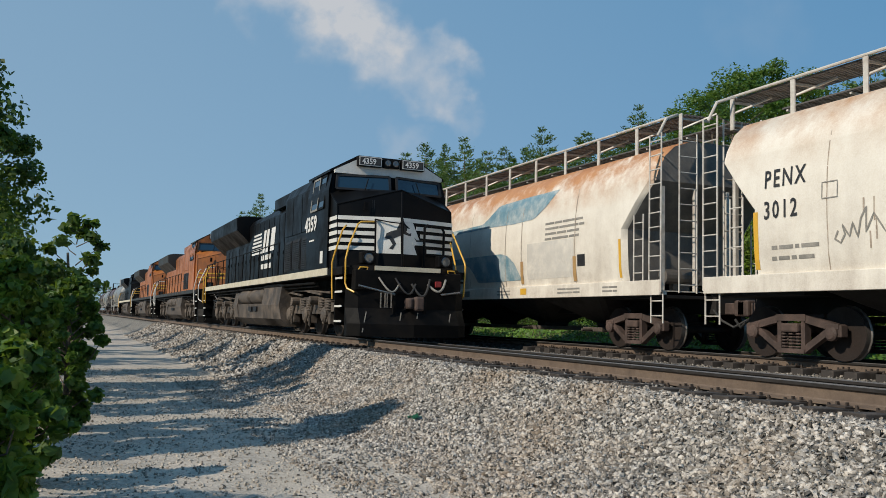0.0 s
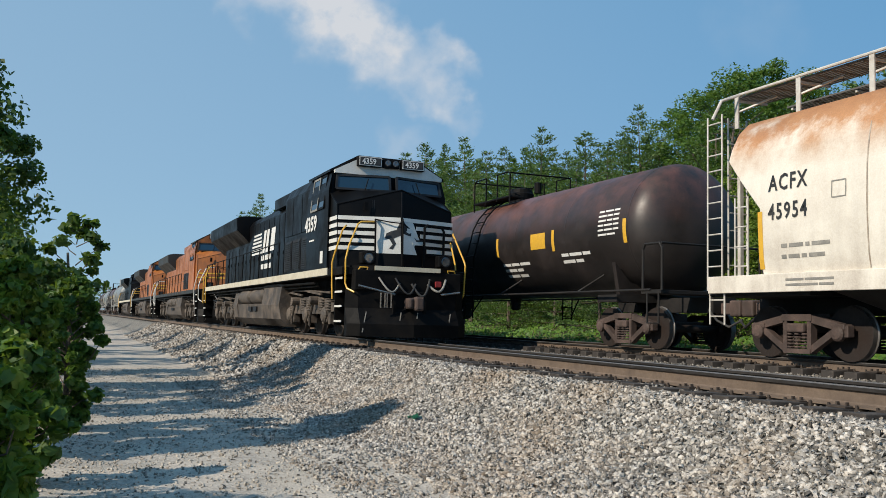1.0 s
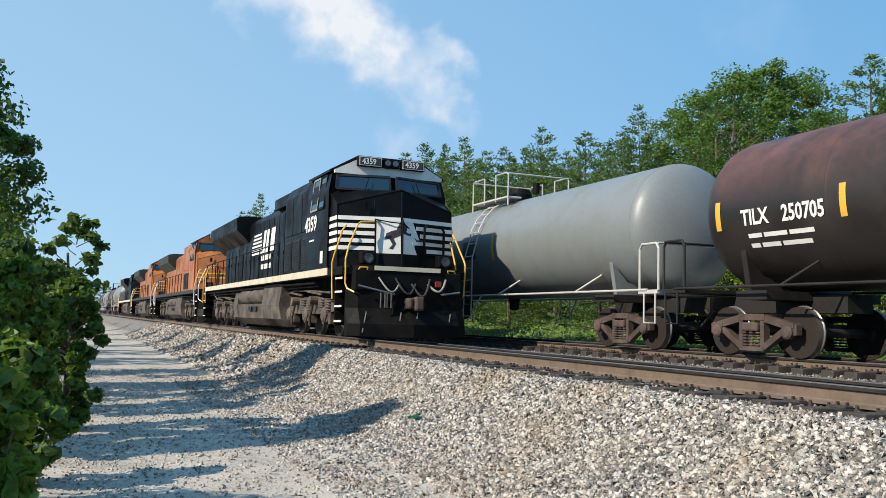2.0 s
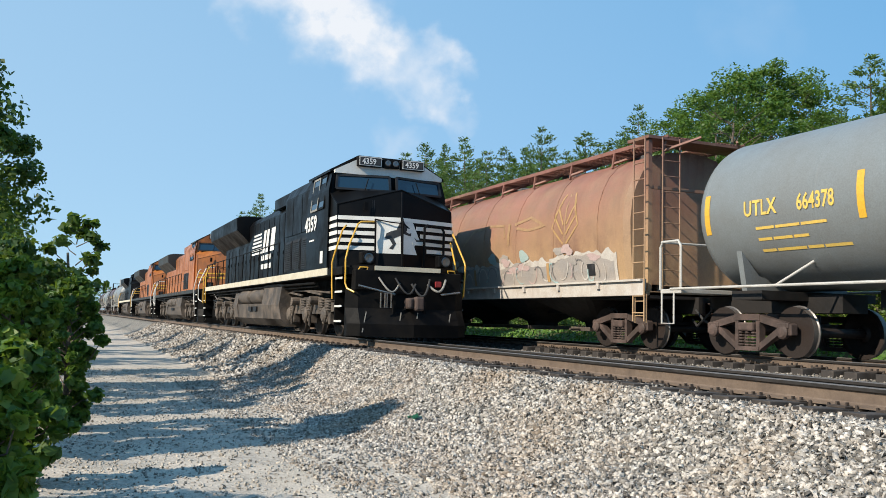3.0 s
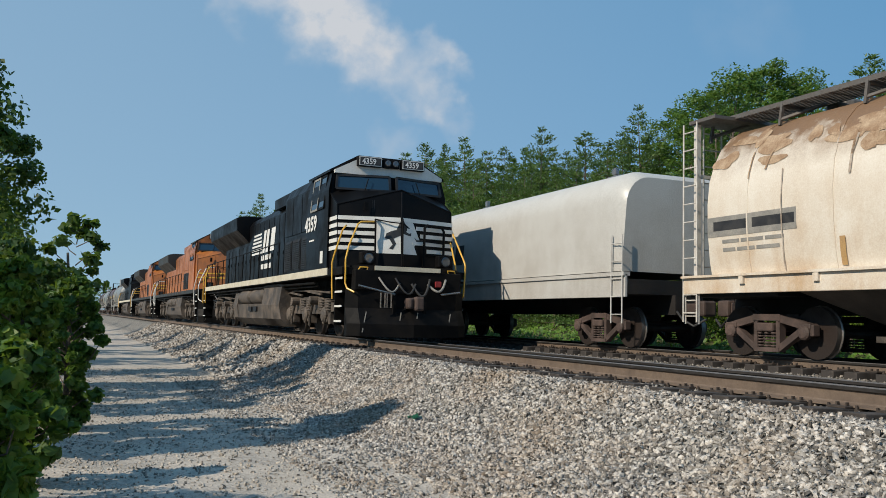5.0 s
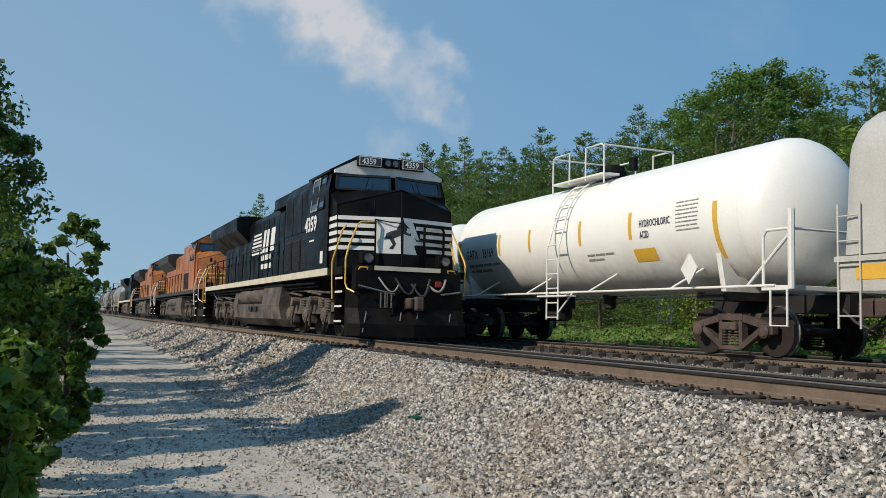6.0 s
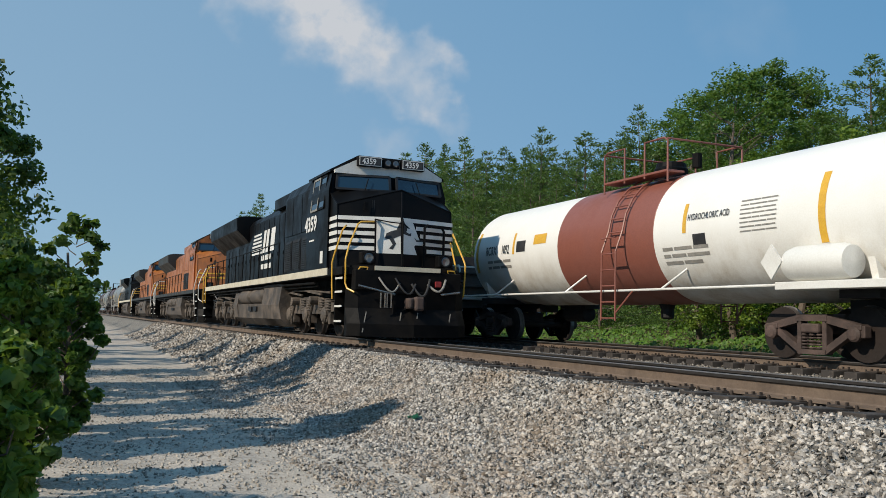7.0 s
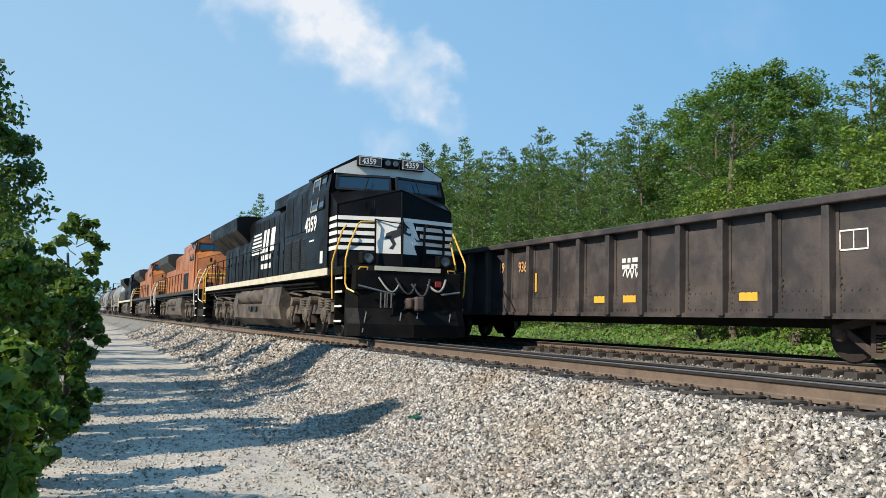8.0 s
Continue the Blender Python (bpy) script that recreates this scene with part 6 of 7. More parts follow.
    for i, (x, y) in enumerate(((-19.5, -0.6), (-24, -0.7), (-30, -0.8), (-37, -0.9))):
        copy_thing(made[2], pose(x, y, ground_z(x, y), 0, 0, 50 + 80 * i))
    vines()


def build_cloud():
    """One drifting cloud far off."""
    m, t, n, l, b = nodes_of("cloud_vapour")
    n.remove(b)
    co = n.new("ShaderNodeTexCoord").outputs["Object"]
    warp = n.new("ShaderNodeTexNoise")
    warp.inputs["Scale"].default_value, warp.inputs["Detail"].default_value = 0.012, 5
    l.new(co, warp.inputs["Vector"])
    ws = n.new("ShaderNodeVectorMath")
    ws.operation = "MULTIPLY_ADD"
    ws.inputs[1].default_value = (170, 170, 0)
    l.new(warp.outputs["Color"], ws.inputs[0])
    l.new(co, ws.inputs[2])
    total = None
    for (x, y, r, k) in CLOUD:
        d = n.new("ShaderNodeVectorMath")
        d.operation = "DISTANCE"
        d.inputs[1].default_value = (x + 85, y + 85, 0)
        l.new(ws.outputs[0], d.inputs[0])
        mr = n.new("ShaderNodeMapRange")
        mr.interpolation_type = "SMOOTHSTEP"
        mr.inputs["From Min"].default_value, mr.inputs["From Max"].default_value = r, r * 0.1
        mr.inputs["To Max"].default_value = k
        l.new(d.outputs["Value"], mr.inputs["Value"])
        if total is None:
            total = mr.outputs[0]
        else:
            mx = n.new("ShaderNodeMath")
            mx.operation = "ADD"
            l.new(total, mx.inputs[0])
            l.new(mr.outputs[0], mx.inputs[1])
            total = mx.outputs[0]
    wisps = noise_of(n, l, co, 0.016, 8, 0.6)
    w2 = n.new("ShaderNodeMapRange")
    w2.inputs["From Min"].default_value, w2.inputs["From Max"].default_value, w2.inputs["To Min"].default_value, w2.inputs["To Max"].default_value = 0.25, 0.7, 0.35, 1.1
    l.new(wisps, w2.inputs["Value"])
    mu = n.new("ShaderNodeMath")
    mu.operation, mu.use_clamp = "MULTIPLY", True
    l.new(total, mu.inputs[0])
    l.new(w2.outputs[0], mu.inputs[1])
    em = n.new("ShaderNodeEmission")
    em.inputs["Color"].default_value = (0.86, 0.90, 0.96, 1)
    em.inputs["Strength"].default_value = 0.86
    tr = n.new("ShaderNodeBsdfTransparent")
    ms = n.new("ShaderNodeMixShader")
    l.new(mu.outputs[0], ms.inputs[0])
    l.new(tr.outputs[0], ms.inputs[1])
    l.new(em.outputs[0], ms.inputs[2])
    l.new(ms.outputs[0], n["Material Output"].inputs["Surface"])
    M["cloud"] = m
    bm = bmnew()
    bmesh.ops.create_grid(bm, x_segments=4, y_segments=4, size=900)
    c = part("cloud", bm, "cloud", None)
    tagged(c, "white wispy cloud drifting in the blue sky", "cloud", kind="structure")
    return c


# cloud puffs in its own plane: across, up, radius, strength
CLOUD = ((-330, 460, 85, 0.55), (-250, 450, 95, 0.8), (-165, 435, 105, 1.0), (-125, 372, 82, 0.8), (-75, 335, 70, 0.7), (10, 335, 62, 0.75), (-25, 292, 52, 0.45), (0, 258, 52, 0.5), (32, 240, 46, 0.32), (-65, 190, 52, 0.3), (-205, 390, 78, 0.5), (560, 400, 110, 0.08))
CLOUD_BASE = VIEW @ Matrix.Translation((0, 0, -1530))


# ---- assembly ----
build_ground()
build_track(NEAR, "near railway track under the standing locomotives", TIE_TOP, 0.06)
build_track(FAR, "far railway track carrying the passing train", -0.125)
cloud = build_cloud()

lead = locomotive("black freight locomotive with white nose stripes standing on the near track", "loco_black", "cream_trim", "loco_black", "yellow", -29.5, True, "bars")
number_loco(lead)
second = locomotive("orange freight locomotive with a black roof coupled behind", "orange", "dark_green", "dark_green", "white_trim", -53.2, False, "lines")
third = copy_thing(second, pose(-75.7, NEAR, 0))
fourth = locomotive("black freight locomotive at the rear of the standing set", "loco_black", "cream_trim", "loco_black", "yellow", -98.2, False, "lines")

TRAIN = []


def joins(car, s):
    """s: where the middle of the car stands along the track at the start."""
    TRAIN.append((car, s))
    car.matrix_basis = pose(s, FAR, 0)


# 1: pale hopper, only its tail is seen
car, bow = covered_hopper(7.9, "hopper_clean", "pale cream covered hopper car with light rust", True, "grate", "worn_white")
lettering("reporting_mark", "PENX", 0.40, "ink", car, (-6.45, 0, 2.72), 1.25, 0.74, 0.006, bow)
lettering("reporting_mark", "3012", 0.40, "ink", car, (-6.45, 0, 2.22), 1.25, 0.74, 0.006, bow)
patch("yellow_stripe", -6.68, -6.58, 1.42, 2.35, "decal_yellow", car, bow, "narrow yellow stripe")
bars(-6.3, 1.72, ((0.12, 0.28, 0.08, 0.34), (0.10, 0.22, 0.10, 0.30)), 0.17, 0.06, "grey_ink", car, bow)
stroke("sprayed_tag", ((-5.0, 1.92), (-5.06, 1.80), (-4.96, 1.74), (-4.88, 1.86), (-4.92, 2.0), (-4.80, 1.82), (-4.74, 2.02), (-4.66, 1.80), (-4.6, 2.06), (-4.5, 2.22), (-4.52, 1.86), (-4.38, 2.12), (-4.2, 1.84), (-3.9, 2.1), (-3.6, 1.9)), 0.028, "grey_ink", car, bow, 0.010, "scrawled grey tag")
stroke("mark_frame", ((-5.28, 2.42), (-5.0, 2.42), (-5.0, 2.66), (-5.28, 2.66), (-5.28, 2.42)), 0.016, "grey_ink", car, bow)
for x in (-5.2, -3.2, -1.2):
    patch("panel_seam", x, x + 0.018, 1.36, 3.45, "seam_stain", car, bow, off=0.005, rows=10)
rp = random.Random(14)
for i in range(26):
    x, z = rp.uniform(-4.6, -2.6), rp.uniform(1.75, 2.6)
    patch("grime_run", x, x + rp.uniform(0.01, 0.03), z - rp.uniform(0.1, 0.35), z, "seam_stain", car, bow, off=0.007, rows=3)
joins(car, -12.07 + 7.9)
# 2: pale hopper with rust and faded blue bands
car, bow = covered_hopper(7.88, "hopper_white", "rust-stained cream covered hopper with faded blue bands", True, "grate", "worn_white")
lettering("reporting_mark", "ACFX", 0.36, "ink", car, (-6.45, 0, 2.66), 1.2, 0.76, 0.006, bow)
lettering("reporting_mark", "45954", 0.36, "ink", car, (-6.45, 0, 2.2), 1.2, 0.76, 0.006, bow)
patch("yellow_stripe", -6.68, -6.58, 1.42, 2.35, "decal_yellow", car, bow, "narrow yellow stripe")
patch("yellow_stripe", 6.55, 6.63, 1.42, 2.2, "decal_yellow", car, bow, "narrow yellow stripe")
bars(-6.2, 1.74, ((0.12, 0.28, 0.08, 0.34), (0.10, 0.22, 0.10, 0.30)), 0.17, 0.06, "grey_ink", car, bow)
bars(3.6, 2.75, ((0.4, 0.3, 0.5, 0.3), (0.6, 0.8, 0.2), (0.5, 0.4, 0.5), (0.3, 0.7, 0.4)), 0.12, 0.05, "grey_ink", car, bow)
for low_line, top_line in ((((-3.18, 2.92), (0.59, 2.95), (1.96, 2.92), (3.03, 2.95), (3.62, 3.25), (3.97, 3.55)), ((-3.18, 3.02), (0.2, 3.07), (0.59, 3.24), (1.04, 3.50), (2.43, 3.55), (3.97, 3.57))),
                           (((-3.52, 2.06), (-0.9, 2.03), (-0.55, 1.96), (-0.25, 1.75), (0.0, 1.49), (2.46, 1.50)), ((-3.52, 2.17), (-0.89, 2.21), (1.40, 2.20), (1.75, 2.13), (2.1, 1.92), (2.46, 1.52)))):
    bm = bmnew()
    at = lambda line, x: next(z0 + (z1 - z0) * min(max((x - x0) / (x1 - x0), 0), 1) for (x0, z0), (x1, z1) in zip(line, line[1:]) if x <= x1 + 1e-6)
    cols = []
    x_from, x_to = low_line[0][0], low_line[-1][0]
    for i in range(49):
        x = x_from + (x_to - x_from) * i / 48
        lo_z, hi_z = at(low_line, x), at(top_line, x)
        cols.append([bm.verts.new((x, bow(lo_z + (hi_z - lo_z) * j / 6) - 0.008, lo_z + (hi_z - lo_z) * j / 6)) for j in range(7)])
    for i in range(48):
        for j in range(6):
            bm.faces.new((cols[i][j], cols[i + 1][j], cols[i + 1][j + 1], cols[i][j + 1]))
    part("blue_band", bm, "blue_ink", car, "faded blue painted band")
patch("primer_patch", 2.75, 4.85, 1.50, 2.36, "grey_ink_pale", car, bow, "worn grey panel", off=0.005)
for x in (-4.6, -3.4, -0.5, 1.6, 2.45, 4.9):
    patch("panel_seam", x, x + 0.02, 1.36, 3.45, "seam_stain", car, bow, off=0.011, rows=10)
for x in (2.42, 4.82):
    patch("rust_streak", x, x + 0.13, 1.40, 1.95, "ochre", car, bow, "ochre rust streak", off=0.013)
for x, w in ((-6.1, 0.9), (-3.4, 0.6), (-2.0, 0.9), (1.2, 0.7), (4.2, 0.9), (6.0, 0.5)):
    bars(x, 1.22, ((w * 0.4, w * 0.6), (w * 0.7, w * 0.3)), 0.08, 0.035, "grey_ink", car, lambda z: -1.57)
patch("sill_placard", -0.9, -0.45, 1.12, 1.28, "grey_ink", car, lambda z: -1.57, "grey sill placard", rows=1)
patch("sill_placard", 2.45, 2.75, 1.14, 1.29, "decal_yellow", car, lambda z: -1.57, "yellow sill placard", rows=1)
patch("side_placard", 5.0, 5.3, 1.72, 1.98, "ink", car, bow, "dark placard")
stroke("mark_frame", ((-5.2, 2.42), (-4.95, 2.42), (-4.95, 2.66), (-5.2, 2.66), (-5.2, 2.42)), 0.016, "grey_ink", car, bow)
joins(car, -13.29 - 7.88)
# 3: black-brown tank car
car, bow = tank_car(8.0, 1.38, 2.50, "tank_brown", "dark_under", "grimy black and brown tank car", 0.75, 0.2)
lettering("reporting_mark", "TILX", 0.36, "white_ink", car, (-6.6, 0, 2.20), 1.0, 0.82, 0.010, bow)
lettering("reporting_mark", "250705", 0.36, "white_ink", car, (-5.7, 0, 2.20), 1.0, 0.80, 0.010, bow)
bars(-6.5, 1.98, ((0.3, 0.5, 0.5), (0.2, 0.4, 0.6)), 0.16, 0.07, "white_ink", car, bow)
for x in (-7.22, -4.56, -1.7, 1.4, 4.25, 7.1):
    patch("yellow_stripe", x, x + 0.12, 2.15, 2.65, "decal_yellow", car, bow, "narrow yellow stripe")
patch("yellow_placard", 3.25, 3.95, 2.24, 2.62, "decal_yellow", car, bow, "yellow warning placard")
bars(1.64, 1.9, ((0.4, 0.4, 0.5), (0.6, 0.3), (0.6, 0.4)), 0.14, 0.07, "white_ink", car, bow)
bars(6.2, 2.85, ((0.2, 0.3, 0.2), (0.3, 0.2, 0.2), (0.3, 0.2, 0.2), (0.2, 0.3, 0.2), (0.2, 0.3, 0.2), (0.3, 0.3)), 0.10, 0.04, "white_ink", car, bow)
bars(4.6, 2.0, ((0.3, 0.5, 0.3), (0.5, 0.3)), 0.15, 0.07, "white_ink", car, bow)
joins(car, -38.95)
# 4: grey tank car
car, bow = tank_car(8.0, 1.38, 2.50, "tank_grey", "coil_grey", "plain blue-grey tank car with yellow lettering", 0.6, 0.2, ladder_material="coil_grey")
lettering("reporting_mark", "UTLX", 0.36, "yellow_ink", car, (-6.43, 0, 2.34), 1.05, 0.78, 0.008, bow)
lettering("reporting_mark", "664378", 0.36, "yellow_ink", car, (-5.28, 0, 2.34), 1.0, 0.68, 0.008, bow)
bars(-6.2, 2.1, ((0.4, 0.5, 0.5), (0.3, 0.4, 0.3), (0.3, 0.6, 0.3, 0.5)), 0.18, 0.045, "yellow_ink", car, bow)
for x in (-7.4, -4.15, 1.2):
    patch("yellow_stripe", x, x + 0.13, 2.1, 2.8, "decal_yellow", car, bow, "narrow yellow stripe")
patch("dark_placard", -0.6, 0.2, 2.2, 2.7, "ink", car, bow, "dark placard")
joins(car, -56.15)
# 5: brown hopper with graffiti
car, bow = covered_hopper(7.9, "hopper_rust", "faded brown covered hopper with sprayed graffiti along its foot", False, "hopper_rust", "hopper_rust", 8, sill_material="spray_white")
lettering("reporting_mark", "NDYX", 0.29, "white_ink", car, (-7.32, 0, 2.40), 1.0, 0.82, 0.010, bow)
lettering("reporting_mark", "814469", 0.29, "white_ink", car, (-6.3, 0, 2.40), 1.0, 0.82, 0.010, bow)
bars(-7.05, 2.14, ((0.1, 0.2, 0.3, 0.3), (0.1, 0.25, 0.1, 0.35), (0.15, 0.2, 0.1, 0.4)), 0.12, 0.05, "spray_white", car, bow)
patch("yellow_stripe", -7.3, -7.18, 1.55, 2.35, "decal_yellow", car, bow, "narrow yellow stripe")
rng = random.Random(3)


def sprayed_band(x0, x1, z_low, z_top, wave, material, off, label):
    """A sprayed strip with an uneven upper edge along the car's foot."""
    bm = bmnew()
    n = int((x1 - x0) / 0.09)
    cols = []
    for i in range(n + 1):
        x = x0 + (x1 - x0) * i / n
        top = z_top + wave * (noise.noise((x * 1.3, off * 900, 0)) + 0.5 * noise.noise((x * 4.1, off * 900, 2)))
        low = z_low + 0.3 * wave * noise.noise((x * 2.1, off * 500, 7)) * (z_low > 1.4)
        cols.append([bm.verts.new((x, bow(low + (top - low) * j / 5) - off, low + (top - low) * j / 5)) for j in range(6)])
    for i in range(n):
        for j in range(5):
            bm.faces.new((cols[i][j], cols[i + 1][j], cols[i + 1][j + 1], cols[i][j + 1]))
    return part("sprayed_band", bm, material, car, label)


sprayed_band(-6.1, 7.0, 1.37, 1.96, 0.30, "spray_white", 0.011, "faded white sprayed cloud band")
sprayed_band(-5.9, 6.9, 1.37, 1.86, 0.14, "spray_grey", 0.015, "faded grey sprayed lettering band")
for i in range(26):
    blot("sprayed_cloud", rng.uniform(-5.8, 6.6), rng.uniform(1.72, 2.12), rng.uniform(0.10, 0.32), rng.uniform(0.05, 0.13), ("spray_pink", "spray_white", "spray_teal", "spray_white", "spray_grey")[i % 5], car, bow, 300 + i, 0.018 + 0.0004 * i, "faded sprayed cloud")
for i in range(46):
    x, z = -5.7 + i * 0.27 + rng.uniform(-0.08, 0.08), rng.uniform(1.44, 1.56)
    turn, size, spin = rng.uniform(0, 6.3), rng.uniform(0.14, 0.26), rng.choice((-1, 1))
    pts = [(x + size * 0.75 * math.cos(turn + spin * k * 0.55) + 0.03 * k, min(max(z + 0.16 + size * math.sin(turn + spin * k * 0.55), 1.40), 1.98)) for k in range(rng.randint(5, 9))]
    stroke("sprayed_line", pts, rng.uniform(0.018, 0.04), ("spray_white", "spray_teal", "spray_dark", "spray_white", "spray_pink", "spray_dark")[i % 6], car, bow, 0.024 + 0.001 * (i % 4), "sprayed curl")
for x in (-5.3, -2.8, 0.3, 4.2):
    patch("rust_streak", x, x + 0.12, 1.42, 1.85, "ochre", car, bow, "ochre rust streak", off=0.028)
for sx in (-1, 1):
    for k in range(3):
        stroke("wheat_leaf", [(5.0 + sx * 0.06, 2.25 + k * 0.22), (5.0 + sx * (0.55 - 0.1 * k), 2.65 + k * 0.24), (5.0 + sx * (0.35 - 0.08 * k), 3.05 + k * 0.18)], 0.05, "ochre", car, bow, 0.010, "faded ochre leaf outline")
stroke("wheat_stem", [(5.0, 2.0), (5.0, 3.4)], 0.05, "ochre_faint", car, bow, 0.010)
stroke("ochre_line", [(-0.4, 2.55), (0.2, 2.9), (1.2, 2.98), (2.0, 2.92), (2.1, 2.6)], 0.06, "ochre_faint", car, bow, 0.010, "faded ochre scrawl")
stroke("ochre_line", [(2.3, 2.4), (2.3, 2.95)], 0.12, "ochre_faint", car, bow, 0.010, "faded ochre scrawl")
stroke("ochre_line", [(2.6, 2.9), (3.4, 3.0), (4.1, 2.75), (3.3, 2.7), (2.7, 2.8)], 0.07, "ochre_faint", car, bow, 0.010, "faded ochre scrawl")
patch("dark_placard", 5.9, 6.2, 1.5, 1.75, "ink", car, bow, "dark placard", off=0.026)
stroke("mark_frame", ((-4.35, 2.5), (-4.1, 2.5), (-4.1, 2.78), (-4.35, 2.78), (-4.35, 2.5)), 0.025, "spray_white", car, bow)
joins(car, -73.0)
# 6: ivory hopper with dark stains
car, bow = covered_hopper(7.7, "hopper_stained", "ivory covered hopper with brown stains under the roof", False, "grate", "worn_white", 8, bracket_material="grate", outlet_material="dusty_bay")
patch("number_panel", -7.05, -5.05, 2.02, 2.36, "grey_ink", car, bow, "grey number panel")
bars(-6.9, 2.12, ((0.8, 0.9),), 0.2, 0.16, "ink", car, bow)
bars(-6.7, 1.9, ((0.4, 0.5, 0.4), (0.3, 0.4, 0.5)), 0.14, 0.06, "grey_ink", car, bow)
stroke("placard_frame", ((4.25, 1.80), (4.90, 1.80), (4.90, 2.15), (4.25, 2.15), (4.25, 1.80)), 0.035, "white_ink", car, bow, 0.012, "white painted frame")
for x in (4.30, 4.60):
    patch("side_placard", x, x + 0.26, 1.84, 2.10, "grey_ink", car, bow, "grey placard")
stroke("placard_frame", ((2.72, 1.82), (3.28, 1.82), (3.28, 2.12), (2.72, 2.12), (2.72, 1.82)), 0.014, "grey_ink", car, bow, 0.010)
bars(2.78, 2.04, ((0.18, 0.2), (0.4,), (0.3,)), 0.08, 0.03, "grey_ink", car, bow)
stroke("diamond_mark", ((0.0, 1.92), (0.13, 1.84), (0.26, 1.92), (0.13, 2.10), (0.0, 1.92)), 0.03, "grey_ink", car, bow, 0.010)
for x in (-5.35, -3.35, -1.9, -0.55, 1.05, 2.25, 3.9, 5.5):
    patch("weld_line", x, x + 0.022, 1.40, 3.0, "seam_stain", car, bow, off=0.020, rows=10)
for x, h in ((-4.25, 0.42), (-1.55, 0.34), (-0.45, 0.26), (1.22, 0.42), (4.02, 0.48), (6.4, 0.4)):
    patch("rust_streak", x, x + 0.10, 1.42, 1.42 + h, "ochre", car, bow, "ochre rust streak", off=0.022)
rs = random.Random(8)
for i in range(64):
    x = -7.0 + rs.random() * 14.2
    z = rs.uniform(3.28, 3.70) - 0.12 * (rs.random() < 0.3)
    blot("stain", x, z, rs.uniform(0.08, 0.42), rs.uniform(0.05, 0.17), "drip_stain", car, bow, 400 + i, 0.010 + 0.0009 * (i % 9), "brown stain under the roof")
for i in range(30):
    x, top = -7.0 + rs.random() * 14.2, rs.uniform(3.2, 3.6)
    long, lean = rs.uniform(0.15, 0.6), rs.uniform(-0.02, 0.06)
    stroke("stain_run", [(x, top), (x - lean, top - long * 0.5), (x - lean * 1.5, top - long)], rs.uniform(0.015, 0.05), "seam_stain" if i % 2 else "drip_stain", car, bow, 0.020, "thin brown run")
joins(car, -90.4)
# 7: grey coil car
car, bow = coil_car(5.95, "light grey coil car with a rounded hood")
for i in range(5):
    patch("emblem_stripe", -4.7 + i * 0.05, -3.5 + i * 0.1, 2.0 + i * 0.12, 2.07 + i * 0.12, "ink", car, bow, "dark emblem stripe", rows=1)
for x0, x1, sl in ((-3.3, -3.12, 0.1), (-2.95, -2.65, 0.15), (-2.45, -1.9, 0.12)):
    patch("emblem_block", x0, x1, 2.05, 2.6, "ink", car, bow, "dark emblem block", rows=1, slant=sl)
lettering("road_number", "163105", 0.34, "ink", car, (-4.0, 0, 1.13), 1.0, 0.80, 0.006, bow)
bars(-4.55, 1.14, ((0.4,),), 0.2, 0.24, "ink", car, bow)
for x in (-5.6, -2.5):
    patch("yellow_patch", x, x + 0.6, 1.2, 1.42, "decal_yellow", car, bow, "yellow reflector", rows=1)
joins(car, -105.9)
# 8: white tank car
car, bow = tank_car(6.52, 1.36, 2.50, "tank_white", "white_trim", "clean white tank car with black lettering", 0.8, 0.0, ladder_material="white_trim")
lettering("reporting_mark", "GATX", 0.34, "ink", car, (-5.18, 0, 2.20), 1.05, 0.78, 0.004, bow)
lettering("reporting_mark", "33169", 0.34, "ink", car, (-4.15, 0, 2.20), 1.0, 0.76, 0.004, bow)
lettering("hazard_text", "HYDROCHLORIC", 0.20, "ink", car, (2.96, 0, 2.42), 1.0, 0.62, 0.002, bow)
lettering("hazard_text", "ACID", 0.20, "ink", car, (2.96, 0, 2.2), 1.0, 0.62, 0.002, bow)
bars(-5.1, 1.97, ((0.3, 0.5, 0.5, 0.4), (0.2, 0.4, 0.6)), 0.15, 0.07, "grey_ink", car, bow)
bars(4.08, 2.78, [(0.22, 0.12, 0.26), (0.16, 0.3, 0.14), (0.28, 0.1, 0.2), (0.2, 0.24, 0.18)] * 2, 0.075, 0.022, "grey_ink", car, bow)
for x in (-3.2, -1.58, 0.71, 2.59):
    patch("yellow_stripe", x, x + 0.10, 2.2, 2.75, "decal_yellow", car, bow, "narrow yellow stripe")
for x in (-5.68, 5.1):
    patch("yellow_stripe", x, x + 0.12, 1.7, 2.7, "decal_yellow", car, bow, "narrow yellow stripe")
patch("yellow_placard", 2.65, 3.35, 1.75, 2.0, "decal_yellow", car, bow, "yellow placard")
bars(0.95, 1.95, ((0.3, 0.35, 0.3), (0.25, 0.3)), 0.10, 0.04, "grey_ink", car, bow)
bm = bmnew()
prism(bm, [(4.62, 1.50), (4.84, 1.22), (5.06, 1.50), (4.84, 1.78)], -1.66, -1.63, "Y")
part("diamond_placard", bm, "white_trim", car, "white diamond hazard placard")
for end_x, sgn in ((6.52, 1), (-6.52, -1)):
    bm = bmnew()
    tube(bm, [(end_x + sgn * 0.45, -1.46, 1.95), (end_x - sgn * 0.45, -1.46, 1.16)], 0.03)
    part("rail_brace", bm, "white_trim", car)
    bm = bmnew()
    tube(bm, [(end_x + sgn * 0.52, -1.48, 1.1), (end_x + sgn * 0.52, -1.48, 2.35)], 0.055)
    part("corner_post", bm, "white_trim", car)
bm = bmnew()
